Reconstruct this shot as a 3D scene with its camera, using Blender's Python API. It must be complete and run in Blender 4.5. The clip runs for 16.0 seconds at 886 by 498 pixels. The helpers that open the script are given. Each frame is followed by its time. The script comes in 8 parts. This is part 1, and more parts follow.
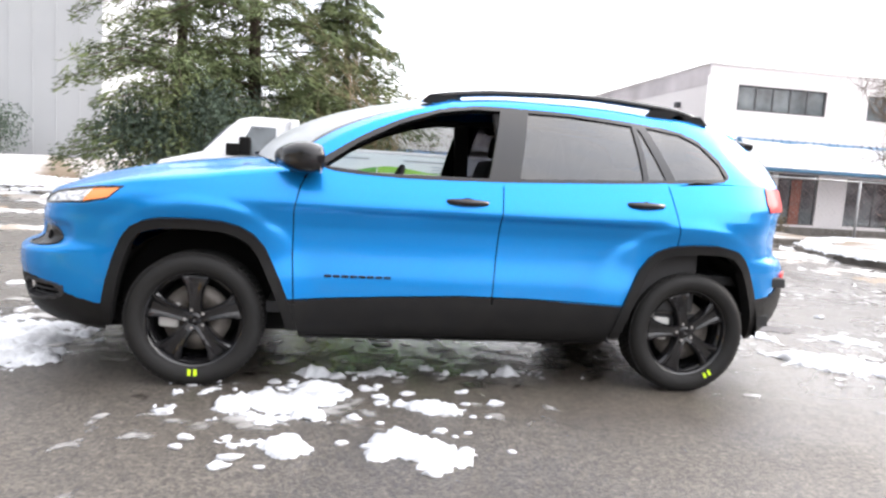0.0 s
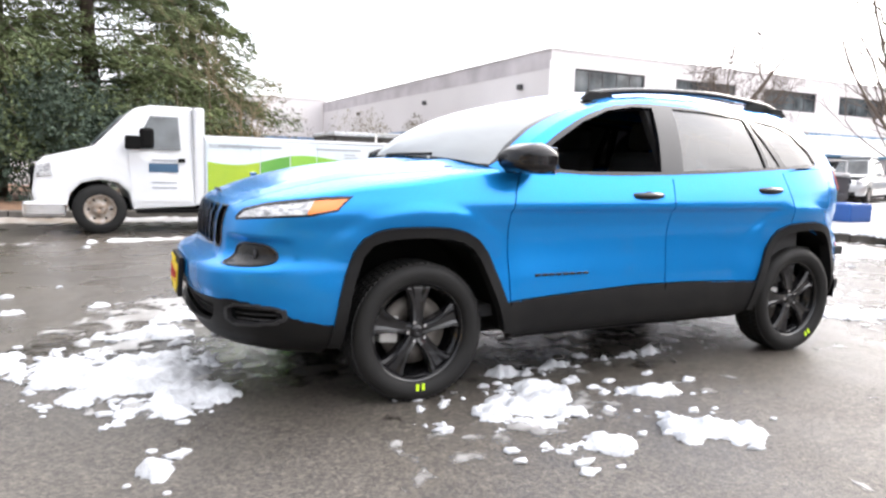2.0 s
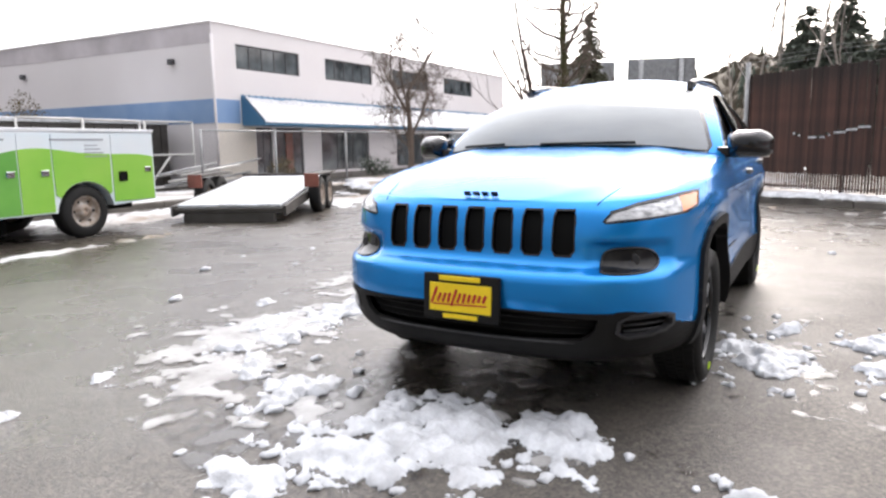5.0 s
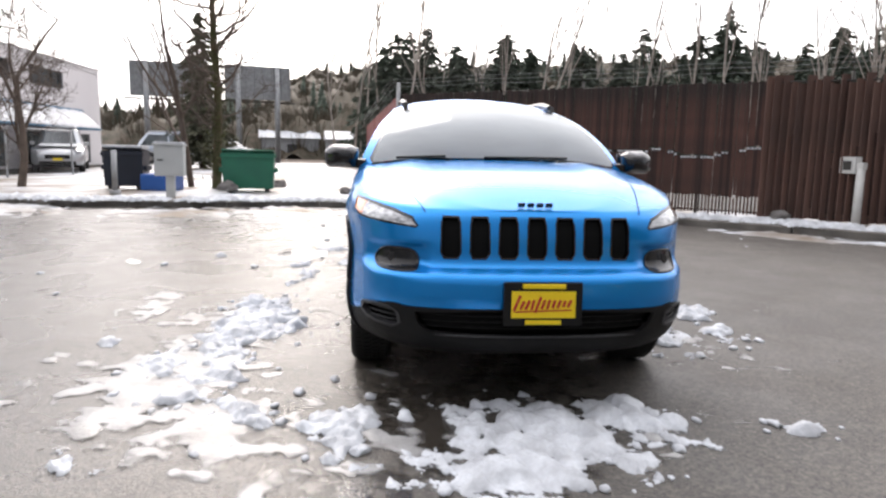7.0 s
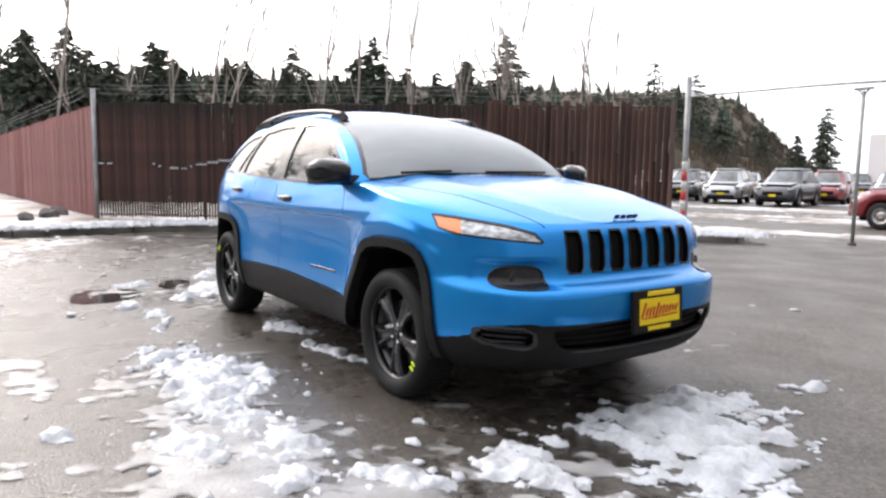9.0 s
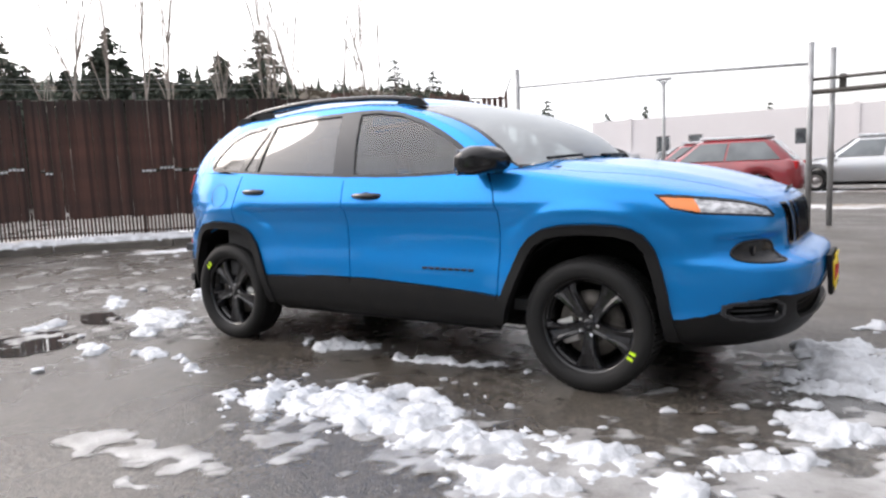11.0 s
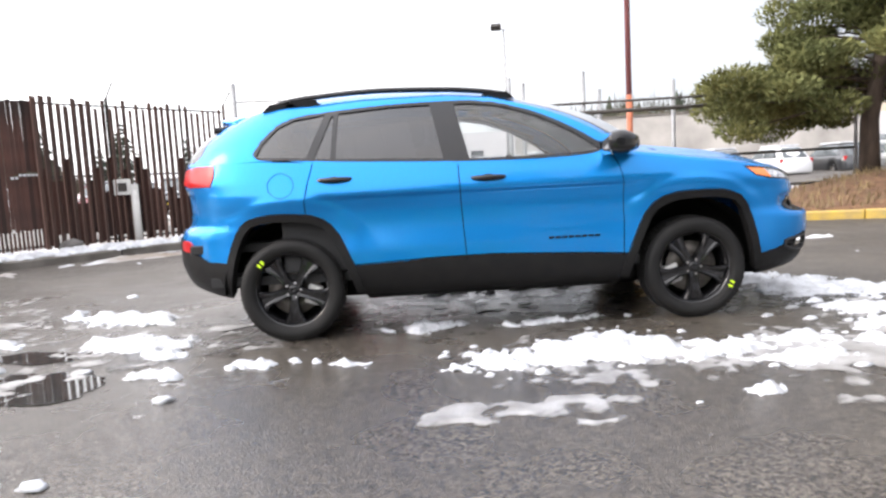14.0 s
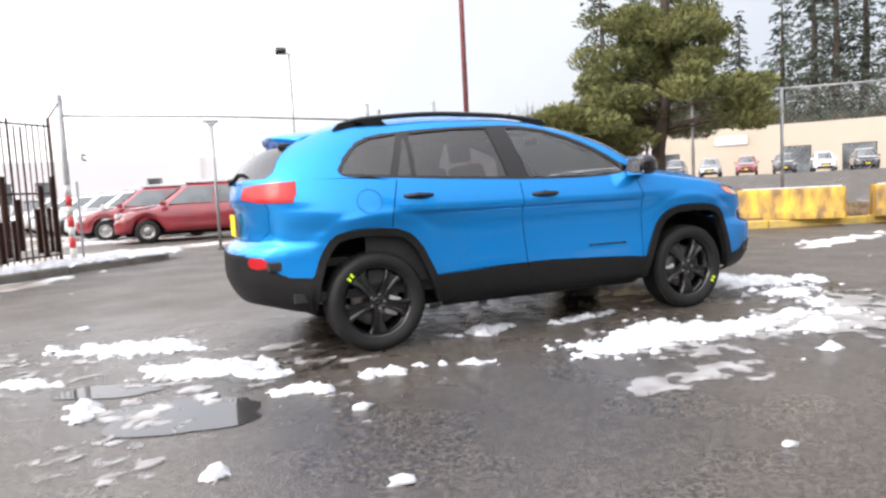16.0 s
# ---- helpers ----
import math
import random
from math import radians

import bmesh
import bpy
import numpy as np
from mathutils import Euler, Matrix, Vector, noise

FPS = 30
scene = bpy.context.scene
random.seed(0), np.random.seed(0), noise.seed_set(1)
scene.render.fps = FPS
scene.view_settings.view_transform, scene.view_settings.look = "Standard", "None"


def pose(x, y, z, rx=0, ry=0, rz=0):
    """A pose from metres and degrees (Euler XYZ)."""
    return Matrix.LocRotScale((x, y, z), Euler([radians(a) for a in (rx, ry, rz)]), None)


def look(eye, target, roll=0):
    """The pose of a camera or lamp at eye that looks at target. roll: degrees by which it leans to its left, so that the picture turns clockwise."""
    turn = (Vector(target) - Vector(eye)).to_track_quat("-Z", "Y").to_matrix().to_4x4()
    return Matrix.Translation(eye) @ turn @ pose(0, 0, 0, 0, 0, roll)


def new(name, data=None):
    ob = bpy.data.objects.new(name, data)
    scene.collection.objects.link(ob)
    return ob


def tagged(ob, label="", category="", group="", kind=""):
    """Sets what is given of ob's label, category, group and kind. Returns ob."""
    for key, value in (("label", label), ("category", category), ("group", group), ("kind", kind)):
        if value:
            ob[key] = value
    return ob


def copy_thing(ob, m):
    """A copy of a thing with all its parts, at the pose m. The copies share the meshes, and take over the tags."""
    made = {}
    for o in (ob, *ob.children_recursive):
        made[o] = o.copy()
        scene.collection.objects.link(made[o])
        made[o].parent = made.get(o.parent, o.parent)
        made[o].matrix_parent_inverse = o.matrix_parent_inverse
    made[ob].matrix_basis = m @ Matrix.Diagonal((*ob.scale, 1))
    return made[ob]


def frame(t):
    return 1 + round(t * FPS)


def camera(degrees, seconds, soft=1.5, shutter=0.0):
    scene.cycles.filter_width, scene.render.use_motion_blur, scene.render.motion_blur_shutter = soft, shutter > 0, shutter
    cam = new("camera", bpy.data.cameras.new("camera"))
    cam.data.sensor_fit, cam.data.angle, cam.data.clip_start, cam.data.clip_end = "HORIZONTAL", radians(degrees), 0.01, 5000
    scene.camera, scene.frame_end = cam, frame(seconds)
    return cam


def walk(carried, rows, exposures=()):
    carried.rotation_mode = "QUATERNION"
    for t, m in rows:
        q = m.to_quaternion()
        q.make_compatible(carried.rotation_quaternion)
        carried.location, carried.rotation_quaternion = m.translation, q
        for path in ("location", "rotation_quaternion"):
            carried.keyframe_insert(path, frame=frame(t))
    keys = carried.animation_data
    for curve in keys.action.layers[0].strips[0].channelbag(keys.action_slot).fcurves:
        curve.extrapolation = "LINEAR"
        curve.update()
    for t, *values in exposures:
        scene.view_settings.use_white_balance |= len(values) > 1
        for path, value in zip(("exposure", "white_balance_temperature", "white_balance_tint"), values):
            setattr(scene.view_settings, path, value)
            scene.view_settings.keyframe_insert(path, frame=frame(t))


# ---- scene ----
from mathutils.bvhtree import BVHTree

cam = camera(65.9, 16.0, soft=2.5)
PATH = [
    (0, (-0.678, -4.44, 1.153), (-0.355, -2.478, 0.939), 3.6),
    (0.5, (-1.191, -4.248, 1.172), (-0.835, -2.286, 1.016), 3.2),
    (1, (-1.719, -4.174, 1.178), (-1.154, -2.268, 0.956), 1.6),
    (1.5, (-2.212, -3.997, 1.139), (-1.51, -2.148, 0.841), 0.7),
    (2, (-2.693, -3.839, 1.157), (-1.816, -2.058, 0.913), 1.6),
    (2.5, (-3.152, -3.564, 1.163), (-2.044, -1.918, 0.909), 0.3),
    (3, (-3.584, -3.226, 1.183), (-2.361, -1.672, 0.879), 1.3),
    (3.5, (-4.011, -2.831, 1.204), (-2.584, -1.459, 0.924), 1.9),
    (4, (-4.371, -2.351, 1.206), (-2.857, -1.082, 0.901), 1.6),
    (4.2, (-4.506, -2.152, 1.199), (-2.962, -0.913, 0.917), 1.3),
    (6.3, (-5.385, -0.024, 1.252), (-3.434, 0.247, 0.903), -0.8),
    (6.5, (-5.406, 0.191, 1.252), (-3.437, 0.362, 0.943), -0.1),
    (7, (-5.401, 0.759, 1.238), (-3.43, 0.567, 0.958), 1.3),
    (7.5, (-5.261, 1.294, 1.227), (-3.329, 0.881, 0.916), 1.2),
    (8, (-5.083, 1.793, 1.218), (-3.249, 1.059, 0.903), -0.2),
    (8.5, (-4.767, 2.254, 1.184), (-3.036, 1.3, 0.875), -0.2),
    (9, (-4.437, 2.741, 1.187), (-2.815, 1.591, 0.973), 0.8),
    (9.5, (-4.046, 3.182, 1.156), (-2.536, 1.894, 0.908), -0.9),
    (9.7, (-3.878, 3.349, 1.195), (-2.371, 2.055, 0.964), 0.7),
    (11.8, (-1.827, 4.447, 1.144), (-1.046, 2.628, 0.862), -1.7),
    (12, (-1.633, 4.55, 1.163), (-0.911, 2.707, 0.878), -0.4),
    (12.5, (-1.121, 4.849, 1.151), (-0.635, 2.931, 0.861), -2.4),
    (13, (-0.574, 5.046, 1.057), (-0.156, 3.108, 0.792), -2.0),
    (13.5, (-0.055, 5.263, 1.071), (0.133, 3.279, 0.904), -2.9),
    (14, (0.477, 5.381, 1.034), (0.417, 3.393, 0.826), -3.1),
    (14.5, (1.041, 5.463, 1.048), (0.834, 3.478, 0.906), -2.1),
    (15, (1.594, 5.469, 1.026), (1.311, 3.498, 0.837), -1.1),
    (15.5, (2.13, 5.417, 1.055), (1.599, 3.499, 0.866), -1.8),
    (16, (2.675, 5.349, 1.087), (1.923, 3.504, 0.914), -3.0),
]
EXPOSURES = [(0.0, 0.87, 6600, 13), (2.0, 0.79, 6600, 13), (4.2, 0.57, 6650, 14), (6.3, -0.12, 6570, 14), (8.0, -0.12, 6570, 14), (9.7, 0.04, 6570, 14), (11.8, -0.05, 6570, 14), (12.5, 0.01, 6580, 14), (13.0, 0.27, 6600, 14), (13.5, 0.46, 6600, 14), (15.0, 0.46, 6600, 14), (16.0, 0.37, 6600, 14)]
walk(cam, [(t, look(eye, target, roll)) for t, eye, target, roll in PATH], EXPOSURES)

# ---- world and light: a bright overcast sky with a broad, soft sun ahead over the fence ----
SUN_AZ, SUN_EL = radians(82.0), radians(34.0)
world = bpy.data.worlds.new("overcast_sky")
scene.world = world
world.use_nodes = True
wn, wl = world.node_tree.nodes, world.node_tree.links
wn.clear()
sky = wn.new("ShaderNodeTexSky")
sky.sky_type, sky.sun_disc, sky.sun_elevation, sky.sun_rotation = "NISHITA", False, SUN_EL, SUN_AZ
sky.air_density, sky.dust_density, sky.ozone_density = 1.0, 4.0, 1.0
skyb = wn.new("ShaderNodeBackground")
skyb.inputs[1].default_value = 0.06
wl.new(sky.outputs[0], skyb.inputs[0])
# the cloud deck: near white, with soft brighter and greyer banks
wtc = wn.new("ShaderNodeTexCoord")
wno = wn.new("ShaderNodeTexNoise")
wno.inputs["Scale"].default_value, wno.inputs["Detail"].default_value = 2.2, 6.0
wl.new(wtc.outputs["Generated"], wno.inputs["Vector"])
wra = wn.new("ShaderNodeValToRGB")
wra.color_ramp.elements[0].position, wra.color_ramp.elements[0].color = 0.3, (0.80, 0.86, 0.95, 1)
wra.color_ramp.elements[1].position, wra.color_ramp.elements[1].color = 0.55, (1.0, 1.0, 1.0, 1)
wl.new(wno.outputs[0], wra.inputs[0])
cloudb = wn.new("ShaderNodeBackground")
wl.new(wra.outputs[0], cloudb.inputs[0])
# the deck is thinner and brighter towards the sun
wdot = wn.new("ShaderNodeVectorMath")
wdot.operation = "DOT_PRODUCT"
wdot.inputs[1].default_value = (math.sin(SUN_AZ) * math.cos(SUN_EL), math.cos(SUN_AZ) * math.cos(SUN_EL), math.sin(SUN_EL))
wl.new(wtc.outputs["Generated"], wdot.inputs[0])
wmr = wn.new("ShaderNodeMapRange")
wmr.inputs["From Min"].default_value, wmr.inputs["From Max"].default_value = -1.0, 1.0
wmr.inputs["To Min"].default_value, wmr.inputs["To Max"].default_value = 0.0, 1.74
wl.new(wdot.outputs["Value"], wmr.inputs["Value"])
wpow = wn.new("ShaderNodeMath")
wpow.operation = "MULTIPLY_ADD"
wl.new(wmr.outputs[0], wpow.inputs[0])
wl.new(wmr.outputs[0], wpow.inputs[1])
wpow.inputs[2].default_value = 0.36
wl.new(wpow.outputs[0], cloudb.inputs[1])
wadd = wn.new("ShaderNodeAddShader")
wl.new(skyb.outputs[0], wadd.inputs[0])
wl.new(cloudb.outputs[0], wadd.inputs[1])
wout = wn.new("ShaderNodeOutputWorld")
wl.new(wadd.outputs[0], wout.inputs[0])

sun = new("sun", bpy.data.lights.new("sun", "SUN"))
sun.data.energy, sun.data.angle, sun.data.color = 1.0, radians(20), (1.0, 0.95, 0.88)
sun.matrix_world = look((20 * math.sin(SUN_AZ), 20 * math.cos(SUN_AZ), 20 * math.tan(SUN_EL)), (0, 0, 0))

# ---- materials ----
def mat(name, color, rough=0.6, metal=0.0, vary=0.0, scale=8.0, fine=0.0, fine_scale=60.0, bump=0.0, bump_scale=80.0,
        coat=0.0, rough_vary=0.0, other=None, random=0.0, stretch=(1, 1, 1), spec=0.5):
    """A principled surface: colour varied by broad noise towards `other`, fine grain, bump, worn gloss."""
    m = bpy.data.materials.new(name)
    m.use_nodes = True
    nt = m.node_tree
    N, L = nt.nodes, nt.links
    b = N["Principled BSDF"]
    b.inputs["Base Color"].default_value = (*color, 1)
    b.inputs["Roughness"].default_value, b.inputs["Metallic"].default_value = rough, metal
    b.inputs["Coat Weight"].default_value, b.inputs["Coat Roughness"].default_value = coat, 0.04
    b.inputs["Specular IOR Level"].default_value = spec
    tc = N.new("ShaderNodeTexCoord")
    mp = N.new("ShaderNodeMapping")
    mp.inputs["Scale"].default_value = stretch
    L.new(tc.outputs["Object"], mp.inputs["Vector"])

    def noise_tex(s, d=4.0):
        n = N.new("ShaderNodeTexNoise")
        n.inputs["Scale"].default_value, n.inputs["Detail"].default_value = s, d
        L.new(mp.outputs[0], n.inputs["Vector"])
        return n.outputs[0]

    col = None
    if vary:
        o = other or tuple(c * 0.45 for c in color)
        r = N.new("ShaderNodeValToRGB")
        r.color_ramp.elements[0].position, r.color_ramp.elements[1].position = 0.5 - 0.22 / max(vary, 0.05) * 0.5, 0.5 + 0.22 / max(vary, 0.05) * 0.5
        r.color_ramp.elements[0].color, r.color_ramp.elements[1].color = (*o, 1), (*color, 1)
        L.new(noise_tex(scale), r.inputs[0])
        col = r.outputs[0]
    if fine or random:
        mul = N.new("ShaderNodeMix")
        mul.data_type, mul.blend_type = "RGBA", "MULTIPLY"
        mul.inputs["Factor"].default_value = 1.0
        val = N.new("ShaderNodeMath")
        val.operation = "MULTIPLY_ADD"
        val.inputs[1].default_value, val.inputs[2].default_value = 2 * fine, 1 - fine
        L.new(noise_tex(fine_scale, 2.0), val.inputs[0])
        fac = val.outputs[0]
        if random:
            oi = N.new("ShaderNodeObjectInfo")
            v2 = N.new("ShaderNodeMath")
            v2.operation = "MULTIPLY_ADD"
            v2.inputs[1].default_value, v2.inputs[2].default_value = 2 * random, 1 - random
            L.new(oi.outputs["Random"], v2.inputs[0])
            v3 = N.new("ShaderNodeMath")
            v3.operation = "MULTIPLY"
            L.new(fac, v3.inputs[0])
            L.new(v2.outputs[0], v3.inputs[1])
            fac = v3.outputs[0]
        if col:
            L.new(col, mul.inputs["A"])
        else:
            mul.inputs["A"].default_value = (*color, 1)
        cmb = N.new("ShaderNodeCombineColor")
        for i in range(3):
            L.new(fac, cmb.inputs[i])
        L.new(cmb.outputs[0], mul.inputs["B"])
        col = mul.outputs["Result"]
    if col:
        L.new(col, b.inputs["Base Color"])
    if rough_vary:
        rr = N.new("ShaderNodeMath")
        rr.operation = "MULTIPLY_ADD"
        rr.inputs[1].default_value, rr.inputs[2].default_value = 2 * rough_vary, rough - rough_vary
        L.new(noise_tex(scale * 2.3), rr.inputs[0])
        L.new(rr.outputs[0], b.inputs["Roughness"])
    if bump:
        bp = N.new("ShaderNodeBump")
        bp.inputs["Strength"].default_value, bp.inputs["Distance"].default_value = bump, 0.01
        L.new(noise_tex(bump_scale), bp.inputs["Height"])
        L.new(bp.outputs[0], b.inputs["Normal"])
    return m


def pane_mat(name, tint, gloss=(0.9, 0.9, 0.9), ior=1.5, film=0.0):
    """A thin pane: tinted see-through with a mirror sheen by Fresnel."""
    m = bpy.data.materials.new(name)
    m.use_nodes = True
    N, L = m.node_tree.nodes, m.node_tree.links
    N.clear()
    out, mix, tr, gl, fr = (N.new("ShaderNode" + k) for k in ("OutputMaterial", "MixShader", "BsdfTransparent", "BsdfGlossy", "Fresnel"))
    tr.inputs[0].default_value = (*tint, 1)
    gl.inputs[0].default_value, gl.inputs[1].default_value = (*gloss, 1), 0.02
    fr.inputs[0].default_value = ior
    L.new(fr.outputs[0], mix.inputs[0])
    L.new(tr.outputs[0], mix.inputs[1])
    L.new(gl.outputs[0], mix.inputs[2])
    last = mix.outputs[0]
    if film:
        # a pale diffuse layer painted in for the reflection of the white sky
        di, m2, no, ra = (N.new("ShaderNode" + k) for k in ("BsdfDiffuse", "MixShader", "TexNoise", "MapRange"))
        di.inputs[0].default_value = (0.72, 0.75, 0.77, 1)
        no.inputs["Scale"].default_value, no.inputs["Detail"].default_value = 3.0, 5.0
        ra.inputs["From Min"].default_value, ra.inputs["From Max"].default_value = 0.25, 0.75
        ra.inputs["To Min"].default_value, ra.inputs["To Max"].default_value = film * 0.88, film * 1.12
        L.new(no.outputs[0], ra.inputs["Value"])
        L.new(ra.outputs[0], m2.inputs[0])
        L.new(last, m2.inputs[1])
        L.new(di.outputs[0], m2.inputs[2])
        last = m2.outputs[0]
    L.new(last, out.inputs[0])
    return m


M_PAINT = mat("blue_paint", (0.003, 0.235, 0.655), rough=0.26, metal=0.55, coat=0.42, fine=0.06, fine_scale=900, vary=0.25, scale=1.5, other=(0.004, 0.23, 0.63), spec=0.22)
M_PLASTIC = mat("black_textured_plastic", (0.007, 0.007, 0.0077), rough=0.55, vary=0.4, scale=9, other=(0.012, 0.0115, 0.011), bump=0.15, bump_scale=400, rough_vary=0.08, spec=0.18)
M_GLOSSBLACK = mat("gloss_black", (0.006, 0.006, 0.007), rough=0.22, coat=0.3, spec=0.35)
M_RUBBER = mat("tyre_rubber", (0.012, 0.012, 0.012), rough=0.65, vary=0.3, scale=14, other=(0.016, 0.0155, 0.015), bump=0.12, bump_scale=120, spec=0.25)
M_WHEEL = mat("gloss_black_alloy", (0.008, 0.008, 0.009), rough=0.22, coat=0.5, spec=0.35)
M_DISC = mat("brake_disc_steel", (0.16, 0.145, 0.13), rough=0.5, metal=0.4, vary=0.9, scale=7, other=(0.05, 0.045, 0.04))
M_CALIPER = mat("cast_caliper", (0.62, 0.62, 0.60), rough=0.5, metal=0.2, vary=0.4, scale=14, other=(0.45, 0.44, 0.43))
M_FRAMEPLASTIC = mat("satin_grey_plastic", (0.026, 0.026, 0.028), rough=0.4)
M_SEAL = mat("black_seal", (0.005, 0.005, 0.005), rough=0.75, spec=0.12)
M_CHROME = mat("chrome", (0.75, 0.75, 0.76), rough=0.12, metal=1.0)
M_STEEL = mat("brake_steel", (0.42, 0.42, 0.42), rough=0.35, metal=0.9, vary=0.3, scale=12, other=(0.25, 0.22, 0.2))
M_AMBER = mat("amber_lens", (0.85, 0.22, 0.03), rough=0.15, coat=1.0)
M_LENS = mat("clear_lens_inner", (0.66, 0.67, 0.69), rough=0.16, metal=0.0, coat=1.0, vary=0.8, scale=24, other=(0.20, 0.205, 0.215), stretch=(1, 1, 2.5))
M_LENSDARK = mat("smoked_lens", (0.010, 0.010, 0.012), rough=0.16, spec=0.2, coat=0.15, vary=0.6, scale=30, other=(0.022, 0.021, 0.020))
M_RED = mat("red_lens", (0.42, 0.008, 0.013), rough=0.3, coat=0.15, spec=0.25, vary=0.3, scale=16, other=(0.4, 0.01, 0.01))
M_YELLOWPLATE = mat("yellow_card", (0.85, 0.62, 0.01), rough=0.45, fine=0.05)
M_REDINK = mat("red_ink", (0.45, 0.02, 0.02), rough=0.5)
M_LIME = mat("lime_sticker", (0.65, 0.95, 0.02), rough=0.45)
M_FABRIC = mat("dark_seat_fabric", (0.03, 0.03, 0.033), rough=0.9, fine=0.2, fine_scale=200)
M_INTERIOR = mat("dark_trim", (0.02, 0.02, 0.021), rough=0.7, fine=0.1, fine_scale=120)
M_GLASSDARK = pane_mat("privacy_glass", (0.10, 0.10, 0.11), ior=1.85)
M_GLASS = pane_mat("clear_glass", (0.62, 0.66, 0.66), ior=1.6, film=0.06)
# the strong film lightens the screen in place of full sky reflection
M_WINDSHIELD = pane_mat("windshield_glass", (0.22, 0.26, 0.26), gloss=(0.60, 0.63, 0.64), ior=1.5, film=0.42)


# ---- mesh helpers ----
def part(name, bm, material=None, parent=None, label="", smooth=False):
    """Links a bmesh as one mesh object under a thing or part."""
    me = bpy.data.meshes.new(name)
    if smooth:
        for f in bm.faces:
            f.smooth = True
    bm.to_mesh(me)
    bm.free()
    ob = new(name, me)
    if material:
        me.materials.append(material)
    if parent:
        ob.parent = parent
    if label:
        tagged(ob, label)
    return ob


def thing(name, label, category, m=None, group="", kind=""):
    ob = new(name)
    ob.empty_display_size = 0.2
    if m is not None:
        ob.matrix_world = m
    return tagged(ob, label, category, group, kind)


def box(x0, x1, y0, y1, z0, z1, bevel=0.0, seg=2):
    bm = bmesh.new()
    bmesh.ops.create_cube(bm, size=1)
    for v in bm.verts:
        v.co = Vector((x0 + (v.co.x + 0.5) * (x1 - x0), y0 + (v.co.y + 0.5) * (y1 - y0), z0 + (v.co.z + 0.5) * (z1 - z0)))
    if bevel:
        bmesh.ops.bevel(bm, geom=bm.edges[:], offset=bevel, segments=seg, affect="EDGES", profile=0.6)
    return bm


def moved(bm, m):
    bm.transform(m)
    return bm


def joined(*bms):
    """Several bmeshes as one."""
    out = bmesh.new()
    for b in bms:
        vs = [out.verts.new(v.co) for v in b.verts]
        b.verts.index_update()
        for f in b.faces:
            try:
                nf = out.faces.new([vs[v.index] for v in f.verts])
                nf.smooth = f.smooth
            except ValueError:
                pass
        b.free()
    return out


def tube(points, radius, sides=8, caps=True, radii=None):
    """A round bar along a line of points."""
    bm = bmesh.new()
    pts = [Vector(p) for p in points]
    rings = []
    ref = None
    for i, p in enumerate(pts):
        d = (pts[min(i + 1, len(pts) - 1)] - pts[max(i - 1, 0)]).normalized()
        if ref is None:
            ref = d.orthogonal().normalized()
        ref = (ref - d * ref.dot(d)).normalized()
        s = d.cross(ref)
        r = radii[i] if radii else radius
        rings.append([bm.verts.new(p + r * (math.cos(a) * ref + math.sin(a) * s)) for a in [2 * math.pi * k / sides for k in range(sides)]])
    for a, b in zip(rings, rings[1:]):
        for k in range(sides):
            f = bm.faces.new((a[k], a[(k + 1) % sides], b[(k + 1) % sides], b[k]))
            f.smooth = True
    if caps:
        bm.faces.new(rings[0][::-1])
        bm.faces.new(rings[-1])
    return bm


def lathe(profile, seg=48, closed=True):
    """Turns a profile of (radius, height) round the z axis."""
    bm = bmesh.new()
    rings = [[bm.verts.new((r * math.cos(2 * math.pi * k / seg), r * math.sin(2 * math.pi * k / seg), h)) for k in range(seg)] for r, h in profile]
    pairs = list(zip(rings, rings[1:])) + ([(rings[-1], rings[0])] if closed else [])
    for a, b in pairs:
        for k in range(seg):
            f = bm.faces.new((a[k], a[(k + 1) % seg], b[(k + 1) % seg], b[k]))
            f.smooth = True
    return bm


def prism(poly, depth, axis="y"):
    """A flat outline given depth: poly of pairs, in x and z for axis y, in x and y for axis z, in y and z for axis x."""
    bm = bmesh.new()
    put = {"y": lambda a, b, d: (a, d, b), "z": lambda a, b, d: (a, b, d), "x": lambda a, b, d: (d, a, b)}[axis]
    lo = [bm.verts.new(put(a, b, -depth / 2)) for a, b in poly]
    hi = [bm.verts.new(put(a, b, depth / 2)) for a, b in poly]
    bm.faces.new(lo)
    bm.faces.new(hi[::-1])
    for i in range(len(poly)):
        j = (i + 1) % len(poly)
        bm.faces.new((lo[i], hi[i], hi[j], lo[j]))
    bmesh.ops.recalc_face_normals(bm, faces=bm.faces[:])
    return bm


def curve(x, *knots):
    """A smooth line through knots (x, y), flat beyond its ends."""
    if x <= knots[0][0]:
        return knots[0][1]
    if x >= knots[-1][0]:
        return knots[-1][1]
    n = len(knots)
    for i in range(n - 1):
        if x <= knots[i + 1][0]:
            break
    (x0, y0), (x1, y1) = knots[i], knots[i + 1]
    h, s = x1 - x0, (y1 - y0) / (x1 - x0)
    sa = (y0 - knots[i - 1][1]) / (x0 - knots[i - 1][0]) if i else s
    sb = (knots[i + 2][1] - y1) / (knots[i + 2][0] - x1) if i + 2 < n else s
    m0 = 2 * sa * s / (sa + s) if sa * s > 0 else 0.0
    m1 = 2 * sb * s / (sb + s) if sb * s > 0 else 0.0
    t = (x - x0) / h
    return (2 * t**3 - 3 * t**2 + 1) * y0 + (t**3 - 2 * t**2 + t) * h * m0 + (-2 * t**3 + 3 * t**2) * y1 + (t**3 - t**2) * h * m1


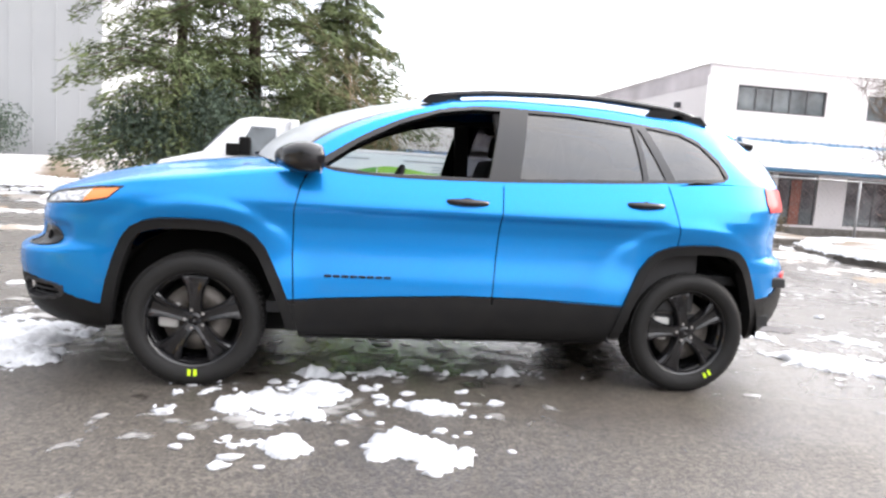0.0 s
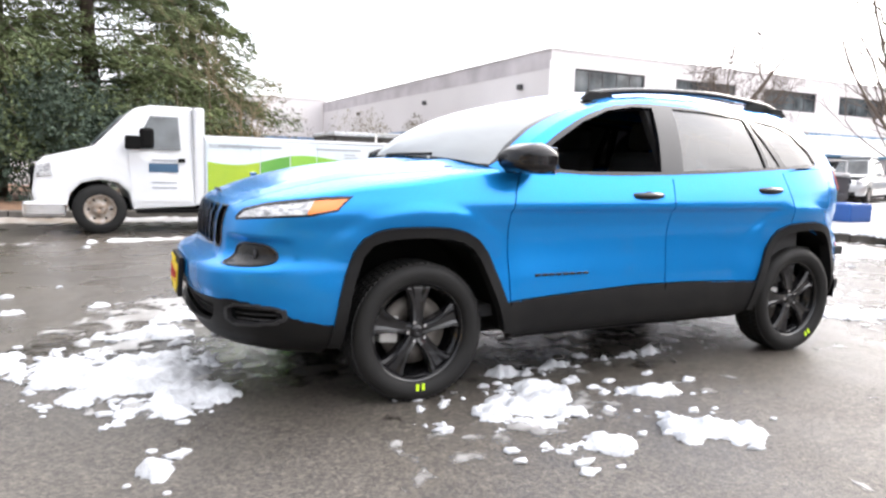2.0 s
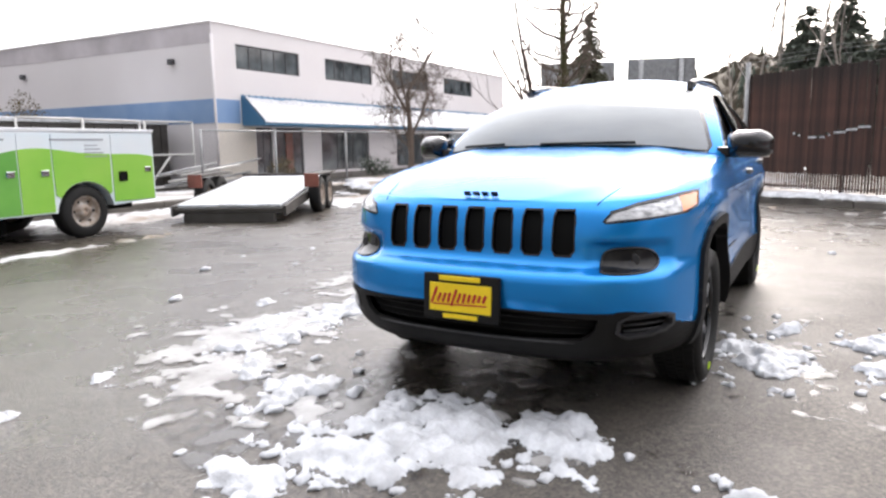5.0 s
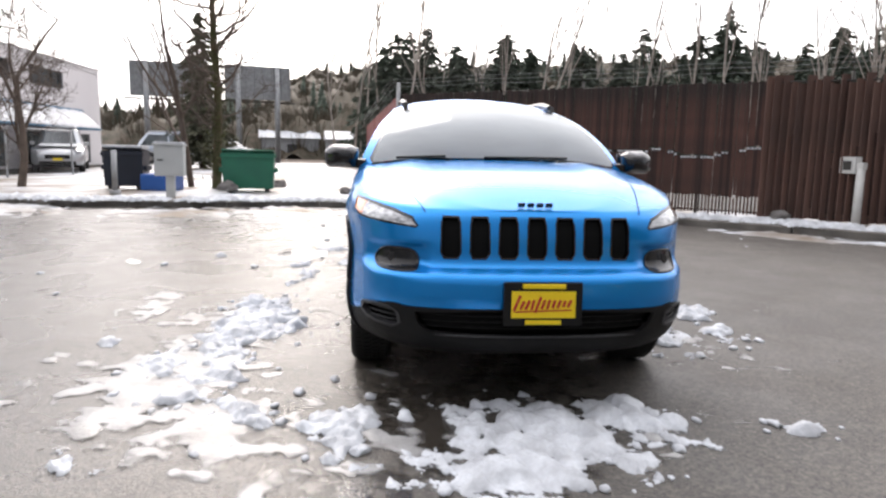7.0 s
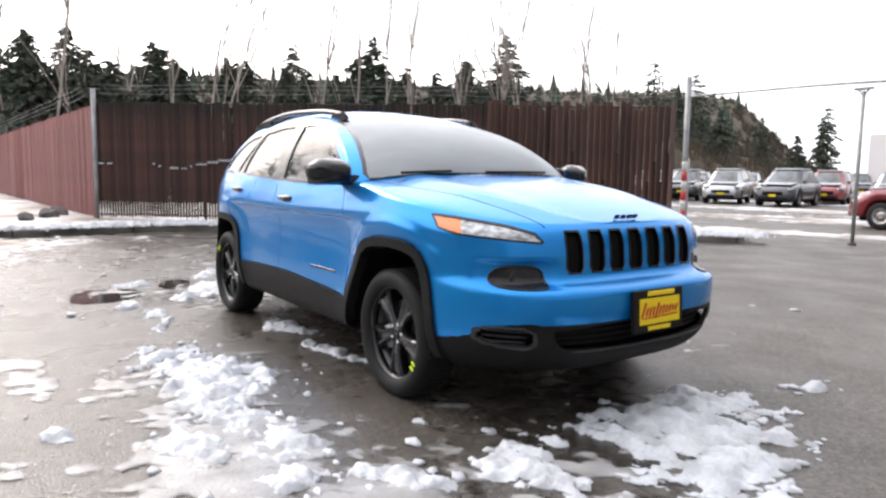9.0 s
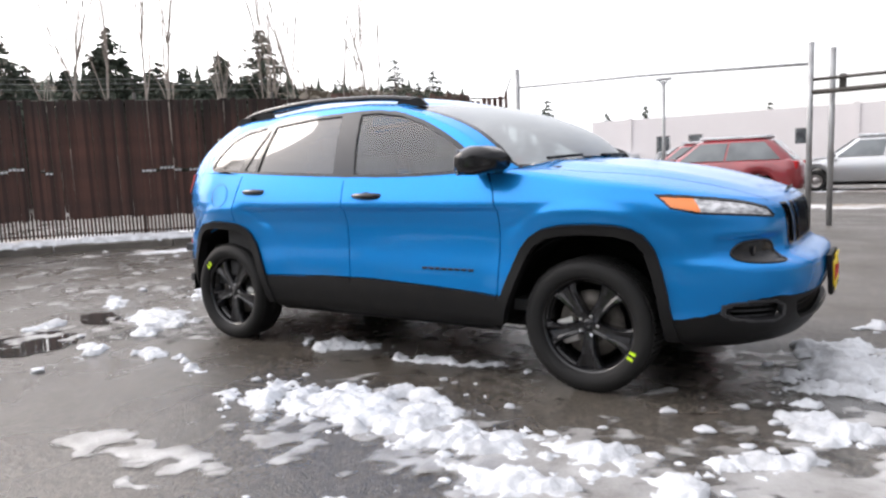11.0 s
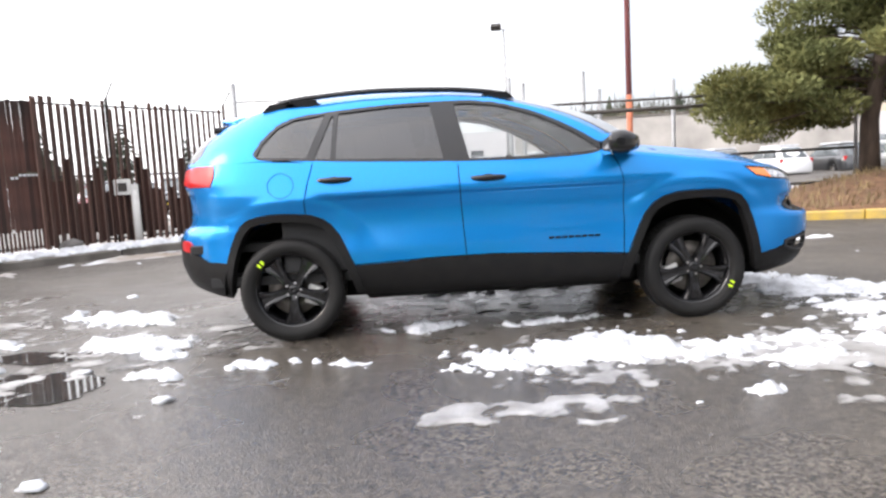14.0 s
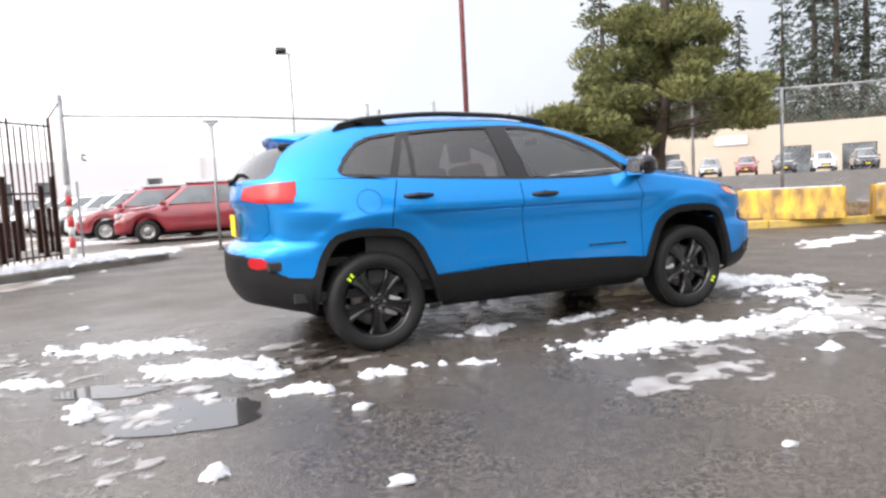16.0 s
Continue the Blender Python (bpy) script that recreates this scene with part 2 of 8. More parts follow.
def inside(poly, x, y):
    hit = False
    for (x0, y0), (x1, y1) in zip(poly, poly[1:] + poly[:1]):
        if (y0 > y) != (y1 > y) and x < (x1 - x0) * (y - y0) / (y1 - y0) + x0:
            hit = not hit
    return hit


def rounded(poly, rounds=2):
    """An outline with its corners cut round (Chaikin)."""
    for _ in range(rounds):
        out = []
        for (x0, y0), (x1, y1) in zip(poly, poly[1:] + poly[:1]):
            out += [(0.75 * x0 + 0.25 * x1, 0.75 * y0 + 0.25 * y1), (0.25 * x0 + 0.75 * x1, 0.25 * y0 + 0.75 * y1)]
        poly = out
    return poly


def shrunk(poly, d):
    """The outline moved inwards by d."""
    n = len(poly)
    area = sum(poly[i][0] * poly[(i + 1) % n][1] - poly[(i + 1) % n][0] * poly[i][1] for i in range(n))
    sg = 1 if area > 0 else -1
    out = []
    for i in range(n):
        (ax, ay), (bx, by), (cx, cy) = poly[i - 1], poly[i], poly[(i + 1) % n]
        n1, n2 = Vector((-(by - ay), bx - ax)).normalized() * sg, Vector((-(cy - by), cx - bx)).normalized() * sg
        nn = (n1 + n2).normalized()
        k = d / max(nn.dot(n1), 0.4)
        out.append((bx + nn.x * k, by + nn.y * k))
    return out

# ---- the car: nose towards -x, wheelbase 2.70 m, built as half a shell and mirrored ----
def side_width(z):
    return curve(z, (0.26, 0.80), (0.31, 0.875), (0.36, 0.895), (0.46, 0.905), (0.56, 0.900), (0.70, 0.893), (0.84, 0.902), (0.935, 0.926), (0.965, 0.927), (1.02, 0.915), (1.09, 0.893), (1.16, 0.868), (1.22, 0.845))


def nose_x(z):
    return curve(z, (0.26, -2.16), (0.30, -2.26), (0.38, -2.315), (0.50, -2.335), (0.58, -2.352), (0.645, -2.350), (0.675, -2.33), (0.70, -2.265), (0.73, -2.238), (0.85, -2.228), (0.93, -2.205), (0.97, -2.17), (1.05, -2.10))


def tail_x(z):
    return curve(z, (0.26, 2.00), (0.32, 2.12), (0.42, 2.21), (0.56, 2.25), (0.68, 2.25), (0.74, 2.225), (0.79, 2.165), (0.90, 2.145), (1.02, 2.16), (1.06, 2.19), (1.20, 2.165))


def shoulder_z(x):
    return curve(x, (-2.36, 0.955), (-2.15, 0.965), (-1.95, 0.990), (-1.7, 1.035), (-1.45, 1.065), (-1.2, 1.095), (-0.84, 1.135), (-0.72, 1.128), (-0.44, 1.105), (0.14, 1.112), (0.95, 1.152), (1.57, 1.197), (2.2, 1.205))


def smoothstep(a, b, x):
    t = max(0.0, min(1.0, (x - a) / (b - a)))
    return t * t * (3 - 2 * t)


def flare(x, z):
    """The swell of the wings over the wheels."""
    out = 0.0
    for cx in (-1.35, 1.33):
        r = math.hypot((x - cx) * 0.97, z - 0.36)
        t = max(0.0, min(1.0, (0.632 - r) / (0.058 + 0.20 * smoothstep(0.84, 0.62, z))))
        out += 0.016 * t * t * (3 - 2 * t)
    return out


N_FRONT, N_SIDE, N_REAR = 52, 116, 40
X_FRONT, X_REAR = -1.2, 1.2


def body_point(i, z):
    """Station i round the half plan, from the nose's middle along the side to the tail's middle."""
    w = side_width(z)
    if i <= N_FRONT:
        a = 0.5 * math.pi * i / N_FRONT
        e = 2 / curve(z, (0.30, 3.2), (0.48, 3.6), (0.78, 3.7), (0.90, 3.5), (1.0, 2.9), (1.1, 2.6))
        x = X_FRONT + (nose_x(z) - X_FRONT) * max(math.cos(a), 0.0) ** e
        y = w * math.sin(a) ** e
    elif i <= N_FRONT + N_SIDE:
        x, y = X_FRONT + (X_REAR - X_FRONT) * (i - N_FRONT) / N_SIDE, w
    else:
        a = 0.5 * math.pi * (1 - (i - N_FRONT - N_SIDE) / N_REAR)
        e = 2 / 2.9
        x = X_REAR + (tail_x(z) - X_REAR) * max(math.cos(a), 0.0) ** e
        y = w * math.sin(a) ** e if a > 1e-9 else 0.0
    y *= 1 - 0.05 * max(0.0, min(1.0, (x - 0.9) / 1.1)) ** 1.6
    if y > 0.6:
        y += flare(x, z)
        # the crease along the doors, hollow below it
        under = max(0.0, min(1.0, (0.952 - z) / 0.026)) * smoothstep(0.56, 0.90, z)
        y -= 0.026 * under * smoothstep(-1.15, -0.75, x) * smoothstep(1.35, 0.95, x)
    if i <= N_FRONT and 0.45 < y:
        # the pocket round the fog lamp
        x += 0.028 * smoothstep(0.50, 0.56, y) * smoothstep(0.825, 0.775, y) * smoothstep(0.665, 0.685, z) * smoothstep(0.812, 0.785, z)
    return Vector((x, y if i not in (0, N_FRONT + N_SIDE + N_REAR) else 0.0, z))


def sheet(bm, rows):
    """Faces between rows of vertices."""
    for ra, rb in zip(rows, rows[1:]):
        for k in range(len(ra) - 1):
            q = [ra[k], ra[k + 1], rb[k + 1], rb[k]]
            q = [v for j, v in enumerate(q) if v not in q[:j]]
            if len(q) > 2:
                try:
                    bm.faces.new(q).smooth = True
                except ValueError:
                    pass


def lower_shell():
    bm = bmesh.new()
    total, nz, nl = N_FRONT + N_SIDE + N_REAR, 59, 47
    cols = []
    for i in range(total + 1):
        xs = body_point(i, 0.95).x
        zt = shoulder_z(xs)
        # the underside climbs behind the rear wheel
        zb = 0.26 + 0.045 * smoothstep(1.55, 1.80, xs) + 0.055 * smoothstep(1.80, 2.10, xs)
        levels = [zb + (0.926 - zb) * k / (nl - 1) for k in range(nl)] + [0.939] + [0.952 + (zt - 0.952) * k / (nz - nl - 1) for k in range(nz - nl)]
        cols.append([bm.verts.new(body_point(i, z)) for z in levels])
    sheet(bm, cols)
    hood = []
    for i in range(total + 1):
        e = cols[i][-1]
        if e.co.x > -0.80:
            break
        zc = curve(e.co.x, (-2.21, 0.957), (-2.12, 0.992), (-2.0, 1.036), (-1.86, 1.080), (-1.57, 1.143), (-1.24, 1.187), (-0.8, 1.228))
        row = [e]
        for k in range(1, 17):
            t = 1 - k / 16
            if i == 0:
                row.append(e)
            else:
                lift = (zc - e.co.z) * (1 - t**2.4) ** 0.85 + 0.012 * math.exp(-((t - 0.62) / 0.10) ** 2) * min(1, max(0, (e.co.x + 2.2) * 2))
                row.append(bm.verts.new((e.co.x, e.co.y * t, e.co.z + lift)))
        hood.append(row)
    sheet(bm, hood)
    bmesh.ops.recalc_face_normals(bm, faces=bm.faces[:])
    if sum(f.normal.y * f.calc_area() for f in bm.faces) < 0:
        bmesh.ops.reverse_faces(bm, faces=bm.faces[:])
    return bm


def upper_shell():
    """Windscreen, side glass, pillars, rear glass and roof, from the shoulder to the roof's middle."""
    bm = bmesh.new()
    nf, ns, nr, nv = 30, 70, 26, 22
    base, top, push = [], [], []
    for i in range(nf + 1):
        # the screen bows forward between two firm pillar corners
        s = math.sin(0.5 * math.pi * i / nf) ** 0.85
        bow = 1 - s**2.5
        base.append(Vector((-0.90 - 0.24 * bow, 0.878 * s, 1.205 - 0.072 * s**4)))
        top.append(Vector((-0.055 - 0.315 * bow, 0.632 * s, 1.567 - 0.012 * s**3)))
        push.append(Vector((-0.095 - 0.02 * bow, 0.022 * s**3, 0.03)))
    for i in range(1, ns + 1):
        t = i / ns
        x = -0.90 + (X_REAR + 0.90) * t
        z = shoulder_z(x)
        y = side_width(z) * (1 - 0.05 * max(0.0, min(1.0, (x - 0.9) / 1.1)) ** 1.6)
        xt = -0.055 + 1.235 * t
        base.append(Vector((x, y, z)))
        top.append(Vector((xt, curve(t, (0, 0.632), (0.5, 0.634), (1, 0.588)), curve(t, (0, 1.555), (0.3, 1.580), (0.7, 1.578), (1, 1.560)))))
        push.append(Vector((-0.095 * (1 - t) ** 6, 0.022 + 0.006 * min(1, 4 * t), 0.03 * (1 - t) ** 6)))
    for i in range(1, nr + 1):
        a = 0.5 * math.pi * (1 - i / nr)
        z = 1.199 + 0.004 * i / nr
        e, f = 2 / 2.9, 2 / 2.6
        ca, sa = max(math.cos(a), 0.0), (math.sin(a) if i < nr else 0.0)
        x = X_REAR + (tail_x(z) - X_REAR) * ca**e
        y = side_width(z) * sa**e * (1 - 0.05 * max(0.0, min(1.0, (x - 0.9) / 1.1)) ** 1.6)
        base.append(Vector((x, y, z)))
        top.append(Vector((1.18 + 0.66 * ca**f, 0.588 * sa**f, 1.560 - 0.075 * ca**2)))
        push.append(Vector((0.05 * ca, 0.028 * sa, 0.02 * ca)))
    cols = []
    for b, t, p in zip(base, top, push):
        cols.append([bm.verts.new(b.lerp(t, k / nv) + p * 4 * (k / nv) * (1 - k / nv)) for k in range(nv + 1)])
    sheet(bm, cols)
    rows = []
    for col in cols:
        e = col[-1]
        zc = curve(e.co.x, (-0.37, 1.568), (-0.1, 1.624), (0.3, 1.670), (0.8, 1.682), (1.3, 1.648), (1.84, 1.497))
        row = [e]
        for k in range(1, 13):
            t = 1 - k / 12
            row.append(e if e.co.y < 1e-6 else bm.verts.new((e.co.x, e.co.y * t, e.co.z + (zc - e.co.z) * (1 - t**2.2) ** 0.8)))
        rows.append(row)
    sheet(bm, rows)
    bmesh.ops.recalc_face_normals(bm, faces=bm.faces[:])
    if sum(f.normal.y * f.calc_area() for f in bm.faces) < 0:
        bmesh.ops.reverse_faces(bm, faces=bm.faces[:])
    return bm


def cut(bm, line, A, B, ok, closed=True):
    """Scores an outline, in coordinates along A and B, into the faces for which ok(centre, normal) holds."""
    A, B = Vector(A), Vector(B)
    xs, ys = [p[0] for p in line], [p[1] for p in line]
    x0, x1, y0, y1 = min(xs) - 0.05, max(xs) + 0.05, min(ys) - 0.05, max(ys) + 0.05
    cand = set()
    for f in bm.faces:
        c = f.calc_center_median()
        if x0 < c.dot(A) < x1 and y0 < c.dot(B) < y1 and ok(c, f.normal):
            cand.add(f)
    pairs = list(zip(line, line[1:] + line[:1])) if closed else list(zip(line, line[1:]))
    for p, q in pairs:
        da, db = q[0] - p[0], q[1] - p[1]
        if abs(da) + abs(db) < 1e-6:
            continue
        no = -db * A + da * B
        co_val = -db * p[0] + da * p[1]
        lo, hi = (min(p[0], q[0]) - 1e-4, min(p[1], q[1]) - 1e-4), (max(p[0], q[0]) + 1e-4, max(p[1], q[1]) + 1e-4)
        use = []
        for f in cand:
            if not f.is_valid:
                continue
            us, vs, ds = [], [], []
            for v in f.verts:
                us.append(v.co.dot(A))
                vs.append(v.co.dot(B))
                ds.append(v.co.dot(no) - co_val)
            if max(us) >= lo[0] and min(us) <= hi[0] and max(vs) >= lo[1] and min(vs) <= hi[1] and min(ds) < 0 < max(ds):
                use.append(f)
        if not use:
            continue
        geom = set(use)
        for f in use:
            geom.update(f.edges)
            geom.update(f.verts)
        res = bmesh.ops.bisect_plane(bm, geom=list(geom), dist=2e-4, plane_co=no * (co_val / no.length_squared), plane_no=no)
        cand = {f for f in cand if f.is_valid}
        for e in res["geom_cut"]:
            if isinstance(e, bmesh.types.BMEdge):
                cand.update(e.link_faces)


def strip(line, half=0.0035):
    """A thin closed outline along an open line, for a shut line."""
    pts = [Vector(p) for p in line]
    left, right = [], []
    for i, p in enumerate(pts):
        d = (pts[min(i + 1, len(pts) - 1)] - pts[max(i - 1, 0)]).normalized()
        n = Vector((-d.y, d.x)) * half
        left.append(tuple(p + n))
        right.append(tuple(p - n))
    return left + right[::-1]


AX, AY, AZ = (1, 0, 0), (0, 1, 0), (0, 0, 1)
Q_FRONT, Q_REAR = (1, 1, 0), (1, -1, 0)
ARCH_F = rounded([(-0.81, 0.20), (-0.85, 0.38), (-0.94, 0.60), (-1.03, 0.78), (-1.16, 0.855), (-1.37, 0.868), (-1.56, 0.86), (-1.68, 0.80), (-1.75, 0.60), (-1.79, 0.38), (-1.82, 0.20)], 1)
ARCH_R = rounded([(0.84, 0.20), (0.88, 0.38), (0.95, 0.56), (1.03, 0.74), (1.15, 0.835), (1.34, 0.855), (1.52, 0.85), (1.635, 0.815), (1.715, 0.70), (1.775, 0.52), (1.80, 0.38), (1.82, 0.20)], 1)
ARCH_FI, ARCH_RI = shrunk(ARCH_F, 0.052), shrunk(ARCH_R, 0.052)
DLO = rounded([(-0.82, 1.152), (-0.44, 1.122), (0.14, 1.130), (0.95, 1.170), (1.33, 1.195), (1.575, 1.212), (1.53, 1.31), (1.42, 1.43), (1.30, 1.49), (1.05, 1.520), (0.63, 1.545), (0.24, 1.550), (0.07, 1.545), (-0.12, 1.515), (-0.35, 1.435), (-0.58, 1.315)], 2)
PANE_FRONT = [(-0.74, 1.165), (-0.44, 1.142), (0.135, 1.150), (0.215, 1.525), (0.07, 1.523), (-0.12, 1.492), (-0.34, 1.413), (-0.56, 1.295)]
PANE_REAR = [(0.305, 1.158), (1.015, 1.192), (0.995, 1.500), (0.63, 1.525), (0.375, 1.528)]
PANE_FIX = [(1.045, 1.194), (1.150, 1.200), (1.045, 1.470), (1.025, 1.495)]
PANE_QUARTER = [(1.205, 1.205), (1.535, 1.228), (1.50, 1.305), (1.40, 1.415), (1.29, 1.468), (1.085, 1.498)]
HEADLIGHT = [(-0.82, 1.006), (-0.885, 0.936), (-1.03, 0.911), (-1.25, 0.899), (-1.45, 0.887), (-1.595, 0.878), (-1.600, 0.892), (-1.545, 0.932), (-1.36, 0.965), (-1.15, 0.985), (-0.98, 0.999)]
FOG = rounded([(0.750, 0.760), (0.770, 0.70), (0.740, 0.678), (0.585, 0.678), (0.560, 0.70), (0.568, 0.772), (0.70, 0.778)], 1)
TAILLAMP = [(1.10, 1.052), (1.075, 1.110), (1.10, 1.192), (1.36, 1.190), (1.74, 1.168), (1.76, 1.085), (1.42, 1.056)]
REFLECTOR = rounded([(1.385, 0.615), (1.375, 0.660), (1.45, 0.688), (1.60, 0.690), (1.625, 0.645), (1.55, 0.612)], 1)
INTAKE = rounded([(-0.50, 0.388), (0.50, 0.388), (0.57, 0.44), (0.585, 0.512), (-0.585, 0.512), (-0.57, 0.44)], 1)
POCKET = rounded([(0.635, 0.405), (0.79, 0.412), (0.840, 0.455), (0.815, 0.512), (0.655, 0.512)], 1)
SEAM_FRONT = [(-0.80, 1.150), (-0.845, 1.05), (-0.872, 0.93), (-0.872, 0.70), (-0.858, 0.45)]
SEAM_MID = [(0.215, 1.14), (0.21, 0.95), (0.185, 0.48)]
SEAM_REAR = [(1.155, 1.19), (1.20, 1.03), (1.225, 0.92), (1.225, 0.82)]
SILL = [(-1.05, 0.455), (-0.86, 0.470), (0.16, 0.515), (0.9, 0.492), (1.02, 0.49)]
HOODLINE = [(-2.215, 0.505), (-2.10, 0.54), (-1.8, 0.625), (-1.5, 0.695), (-1.2, 0.755), (-0.96, 0.800)]
COWL = [(-0.80, 0.845), (-0.90, 0.80), (-1.02, 0.66), (-1.10, 0.46), (-1.145, 0.22), (-1.155, 0.0), (-1.155, -0.01)]
FUEL = [(1.375 + 0.085 * math.cos(a * math.pi / 12), 1.035 + 0.080 * math.sin(a * math.pi / 12)) for a in range(24)]
SLOTS = [[(c + s * px, pz) for s in (1,) for px, pz in ((-0.050, 0.775), (-0.048, 0.900), (-0.040, 0.938), (0.040, 0.938), (0.048, 0.900), (0.050, 0.775), (0.036, 0.740), (-0.036, 0.740))] for c in (0.0, 0.137, 0.274, 0.411)]


def line_z(line, x):
    return curve(x, *line)


def front_black_z(q):
    return curve(q, (-2.36, 0.520), (-1.70, 0.520), (-1.53, 0.527), (-1.40, 0.520), (-1.21, 0.475), (-1.05, 0.437), (-0.90, 0.418), (-0.7, 0.41))


def rear_black_z(x):
    return curve(x, (1.6, 0.545), (1.90, 0.552), (1.98, 0.585), (2.10, 0.680), (2.2, 0.702), (2.3, 0.702))


def side_ok(c, n):
    return c.y > 0.55 and abs(n.y) > 0.35


def build_car_shell(car):
    low, up = lower_shell(), upper_shell()
    front_ok = lambda c, n: c.x < -1.55 and n.x < -0.15
    cut(low, ARCH_F, AX, AZ, side_ok)
    cut(low, ARCH_FI, AX, AZ, side_ok)
    cut(low, ARCH_R, AX, AZ, side_ok)
    cut(low, ARCH_RI, AX, AZ, side_ok)
    for s in (SEAM_FRONT, SEAM_MID, SEAM_REAR):
        cut(low, strip(s), AX, AZ, side_ok)
    cut(low, SILL, AX, AZ, side_ok, closed=False)
    cut(low, strip([(x, line_z(SILL, x) + 0.004) for x in (-0.9, -0.5, 0.0, 0.4, 0.95)], 0.003), AX, AZ, side_ok)
    cut(low, HEADLIGHT, Q_FRONT, AZ, lambda c, n: c.x < -1.5 and c.z > 0.8 and n.z < 0.8)
    cut(low, shrunk(HEADLIGHT, 0.010), Q_FRONT, AZ, lambda c, n: c.x < -1.5 and c.z > 0.8 and n.z < 0.8)
    cut(low, [(-1.08, 0.80), (-1.03, 1.05)], Q_FRONT, AZ, lambda c, n: c.x < -1.5 and c.z > 0.8 and n.z < 0.8, closed=False)
    cut(low, TAILLAMP, Q_REAR, AZ, lambda c, n: c.x > 1.6)
    cut(low, REFLECTOR, Q_REAR, AZ, lambda c, n: c.x > 1.6)
    nose = BVHTree.FromBMesh(low)

    def nose_at(y, z, out):
        return Vector((nose.ray_cast(Vector((-3.0, y, z)), Vector((1, 0, 0)))[0].x - out, y, z))
    cut(low, INTAKE, AY, AZ, front_ok)
    cut(low, POCKET, AY, AZ, front_ok)
    cut(low, shrunk(POCKET, 0.011), AY, AZ, front_ok)
    for s in SLOTS:
        cut(low, s, AY, AZ, front_ok)
        cut(low, shrunk(s, 0.007), AY, AZ, front_ok)
    cut(low, [(-2.42 + 0.045 * k, front_black_z(-2.42 + 0.045 * k)) for k in range(44)], Q_FRONT, AZ, lambda c, n: c.x < -1.45 and c.z < 0.6, closed=False)
    cut(low, [(1.60 + 0.025 * k, rear_black_z(1.60 + 0.025 * k)) for k in range(28)], AX, AZ, lambda c, n: c.x > 1.5, closed=False)
    hood_ok = lambda c, n: n.z > 0.5 and c.x < -0.7
    cut(low, strip(HOODLINE), AX, AY, hood_ok)
    cut(low, COWL, AX, AY, hood_ok, closed=False)
    cut(low, strip([(0.0, 0.795), (0.30, 0.795), (0.54, 0.80), (0.61, 0.86), (0.63, 1.0), (0.60, 1.22)], 0.003), AY, AZ, lambda c, n: c.x > 1.9 and n.x > 0.3)
    # the glasshouse
    up_side = lambda c, n: c.y > 0.45 and abs(n.y) > 0.12 and c.z < 1.60
    cut(up, DLO, AX, AZ, up_side)
    for p in (PANE_FRONT, PANE_REAR, PANE_FIX, PANE_QUARTER):
        cut(up, p, AX, AZ, up_side)
    cut(up, strip([(1.155, 1.17), (1.17, 1.21), (1.035, 1.53)], 0.004), AX, AZ, up_side)
    screen = [(-0.06, 1.18), (0.795, 1.150), (0.812, 1.19), (0.760, 1.31), (0.694, 1.425), (0.640, 1.510), (0.618, 1.545), (0.57, 1.552), (0.25, 1.558), (-0.06, 1.562)]
    front_up = lambda c, n: c.x < -0.05 and n.x < -0.03
    cut(up, screen, AY, AZ, front_up)
    cut(up, shrunk(screen, 0.018), AY, AZ, front_up)
    rearg = [(-0.06, 1.215), (0.58, 1.222), (0.60, 1.27), (0.50, 1.43), (0.46, 1.455), (-0.06, 1.462)]
    rear_up = lambda c, n: c.x > 1.6 and n.x > 0.15
    cut(up, rearg, AY, AZ, rear_up)

    groups = {}

    def add(key, f):
        groups.setdefault(key, []).append(f)

    fsill = strip([(x, line_z(SILL, x) + 0.004) for x in (-0.9, -0.5, 0.0, 0.4, 0.95)], 0.003)
    seams = [strip(s) for s in (SEAM_FRONT, SEAM_MID, SEAM_REAR)]
    hseam = strip(HOODLINE)
    tseam = strip([(0.0, 0.795), (0.30, 0.795), (0.54, 0.80), (0.61, 0.86), (0.63, 1.0), (0.60, 1.22)], 0.003)
    hl_in = shrunk(HEADLIGHT, 0.010)
    slots_in = [shrunk(s, 0.007) for s in SLOTS]
    pocket_in = shrunk(POCKET, 0.011)
    for f in low.faces:
        c, n = f.calc_center_median(), f.normal
        x, y, z = c
        on_hood = n.z > 0.5 and x < -0.7 and z > 0.95
        if side_ok(c, n) and (inside(ARCH_FI, x, z) or inside(ARCH_RI, x, z)):
            continue
        if side_ok(c, n) and z < 0.315 and (inside(ARCH_F, x, z) or inside(ARCH_R, x, z)):
            continue
        if side_ok(c, n) and inside(ARCH_F, x, z):
            add("arch_front", f)
        elif side_ok(c, n) and inside(ARCH_R, x, z):
            add("arch_rear", f)
        elif x < -1.5 and z > 0.8 and n.z < 0.8 and inside(HEADLIGHT, x + y, z):
            add(("amber" if x + y > -1.08 + (z - 0.80) * 0.2 else "headlight") if inside(hl_in, x + y, z) else "headlight_rim", f)
        elif x > 1.6 and inside(TAILLAMP, x - y, z):
            add("tail_lamp", f)
        elif x > 1.6 and inside(REFLECTOR, x - y, z):
            add("reflector", f)
        elif x < -1.55 and any(inside(s, y, z) for s in SLOTS):
            add("grille" if any(inside(s, y, z) for s in slots_in) else "bezel", f)
        elif x < -1.55 and n.x < -0.15 and inside(POCKET, y, z) and not inside(pocket_in, y, z):
            add("pocket_frame", f)
        elif x < -1.55 and n.x < -0.15 and (inside(INTAKE, y, z) or inside(POCKET, y, z)):
            add("intake", f)
        elif on_hood and (x > -0.80 or (x > -1.2 and x > curve(y, *[(b, a) for a, b in COWL[::-1][1:]]))):
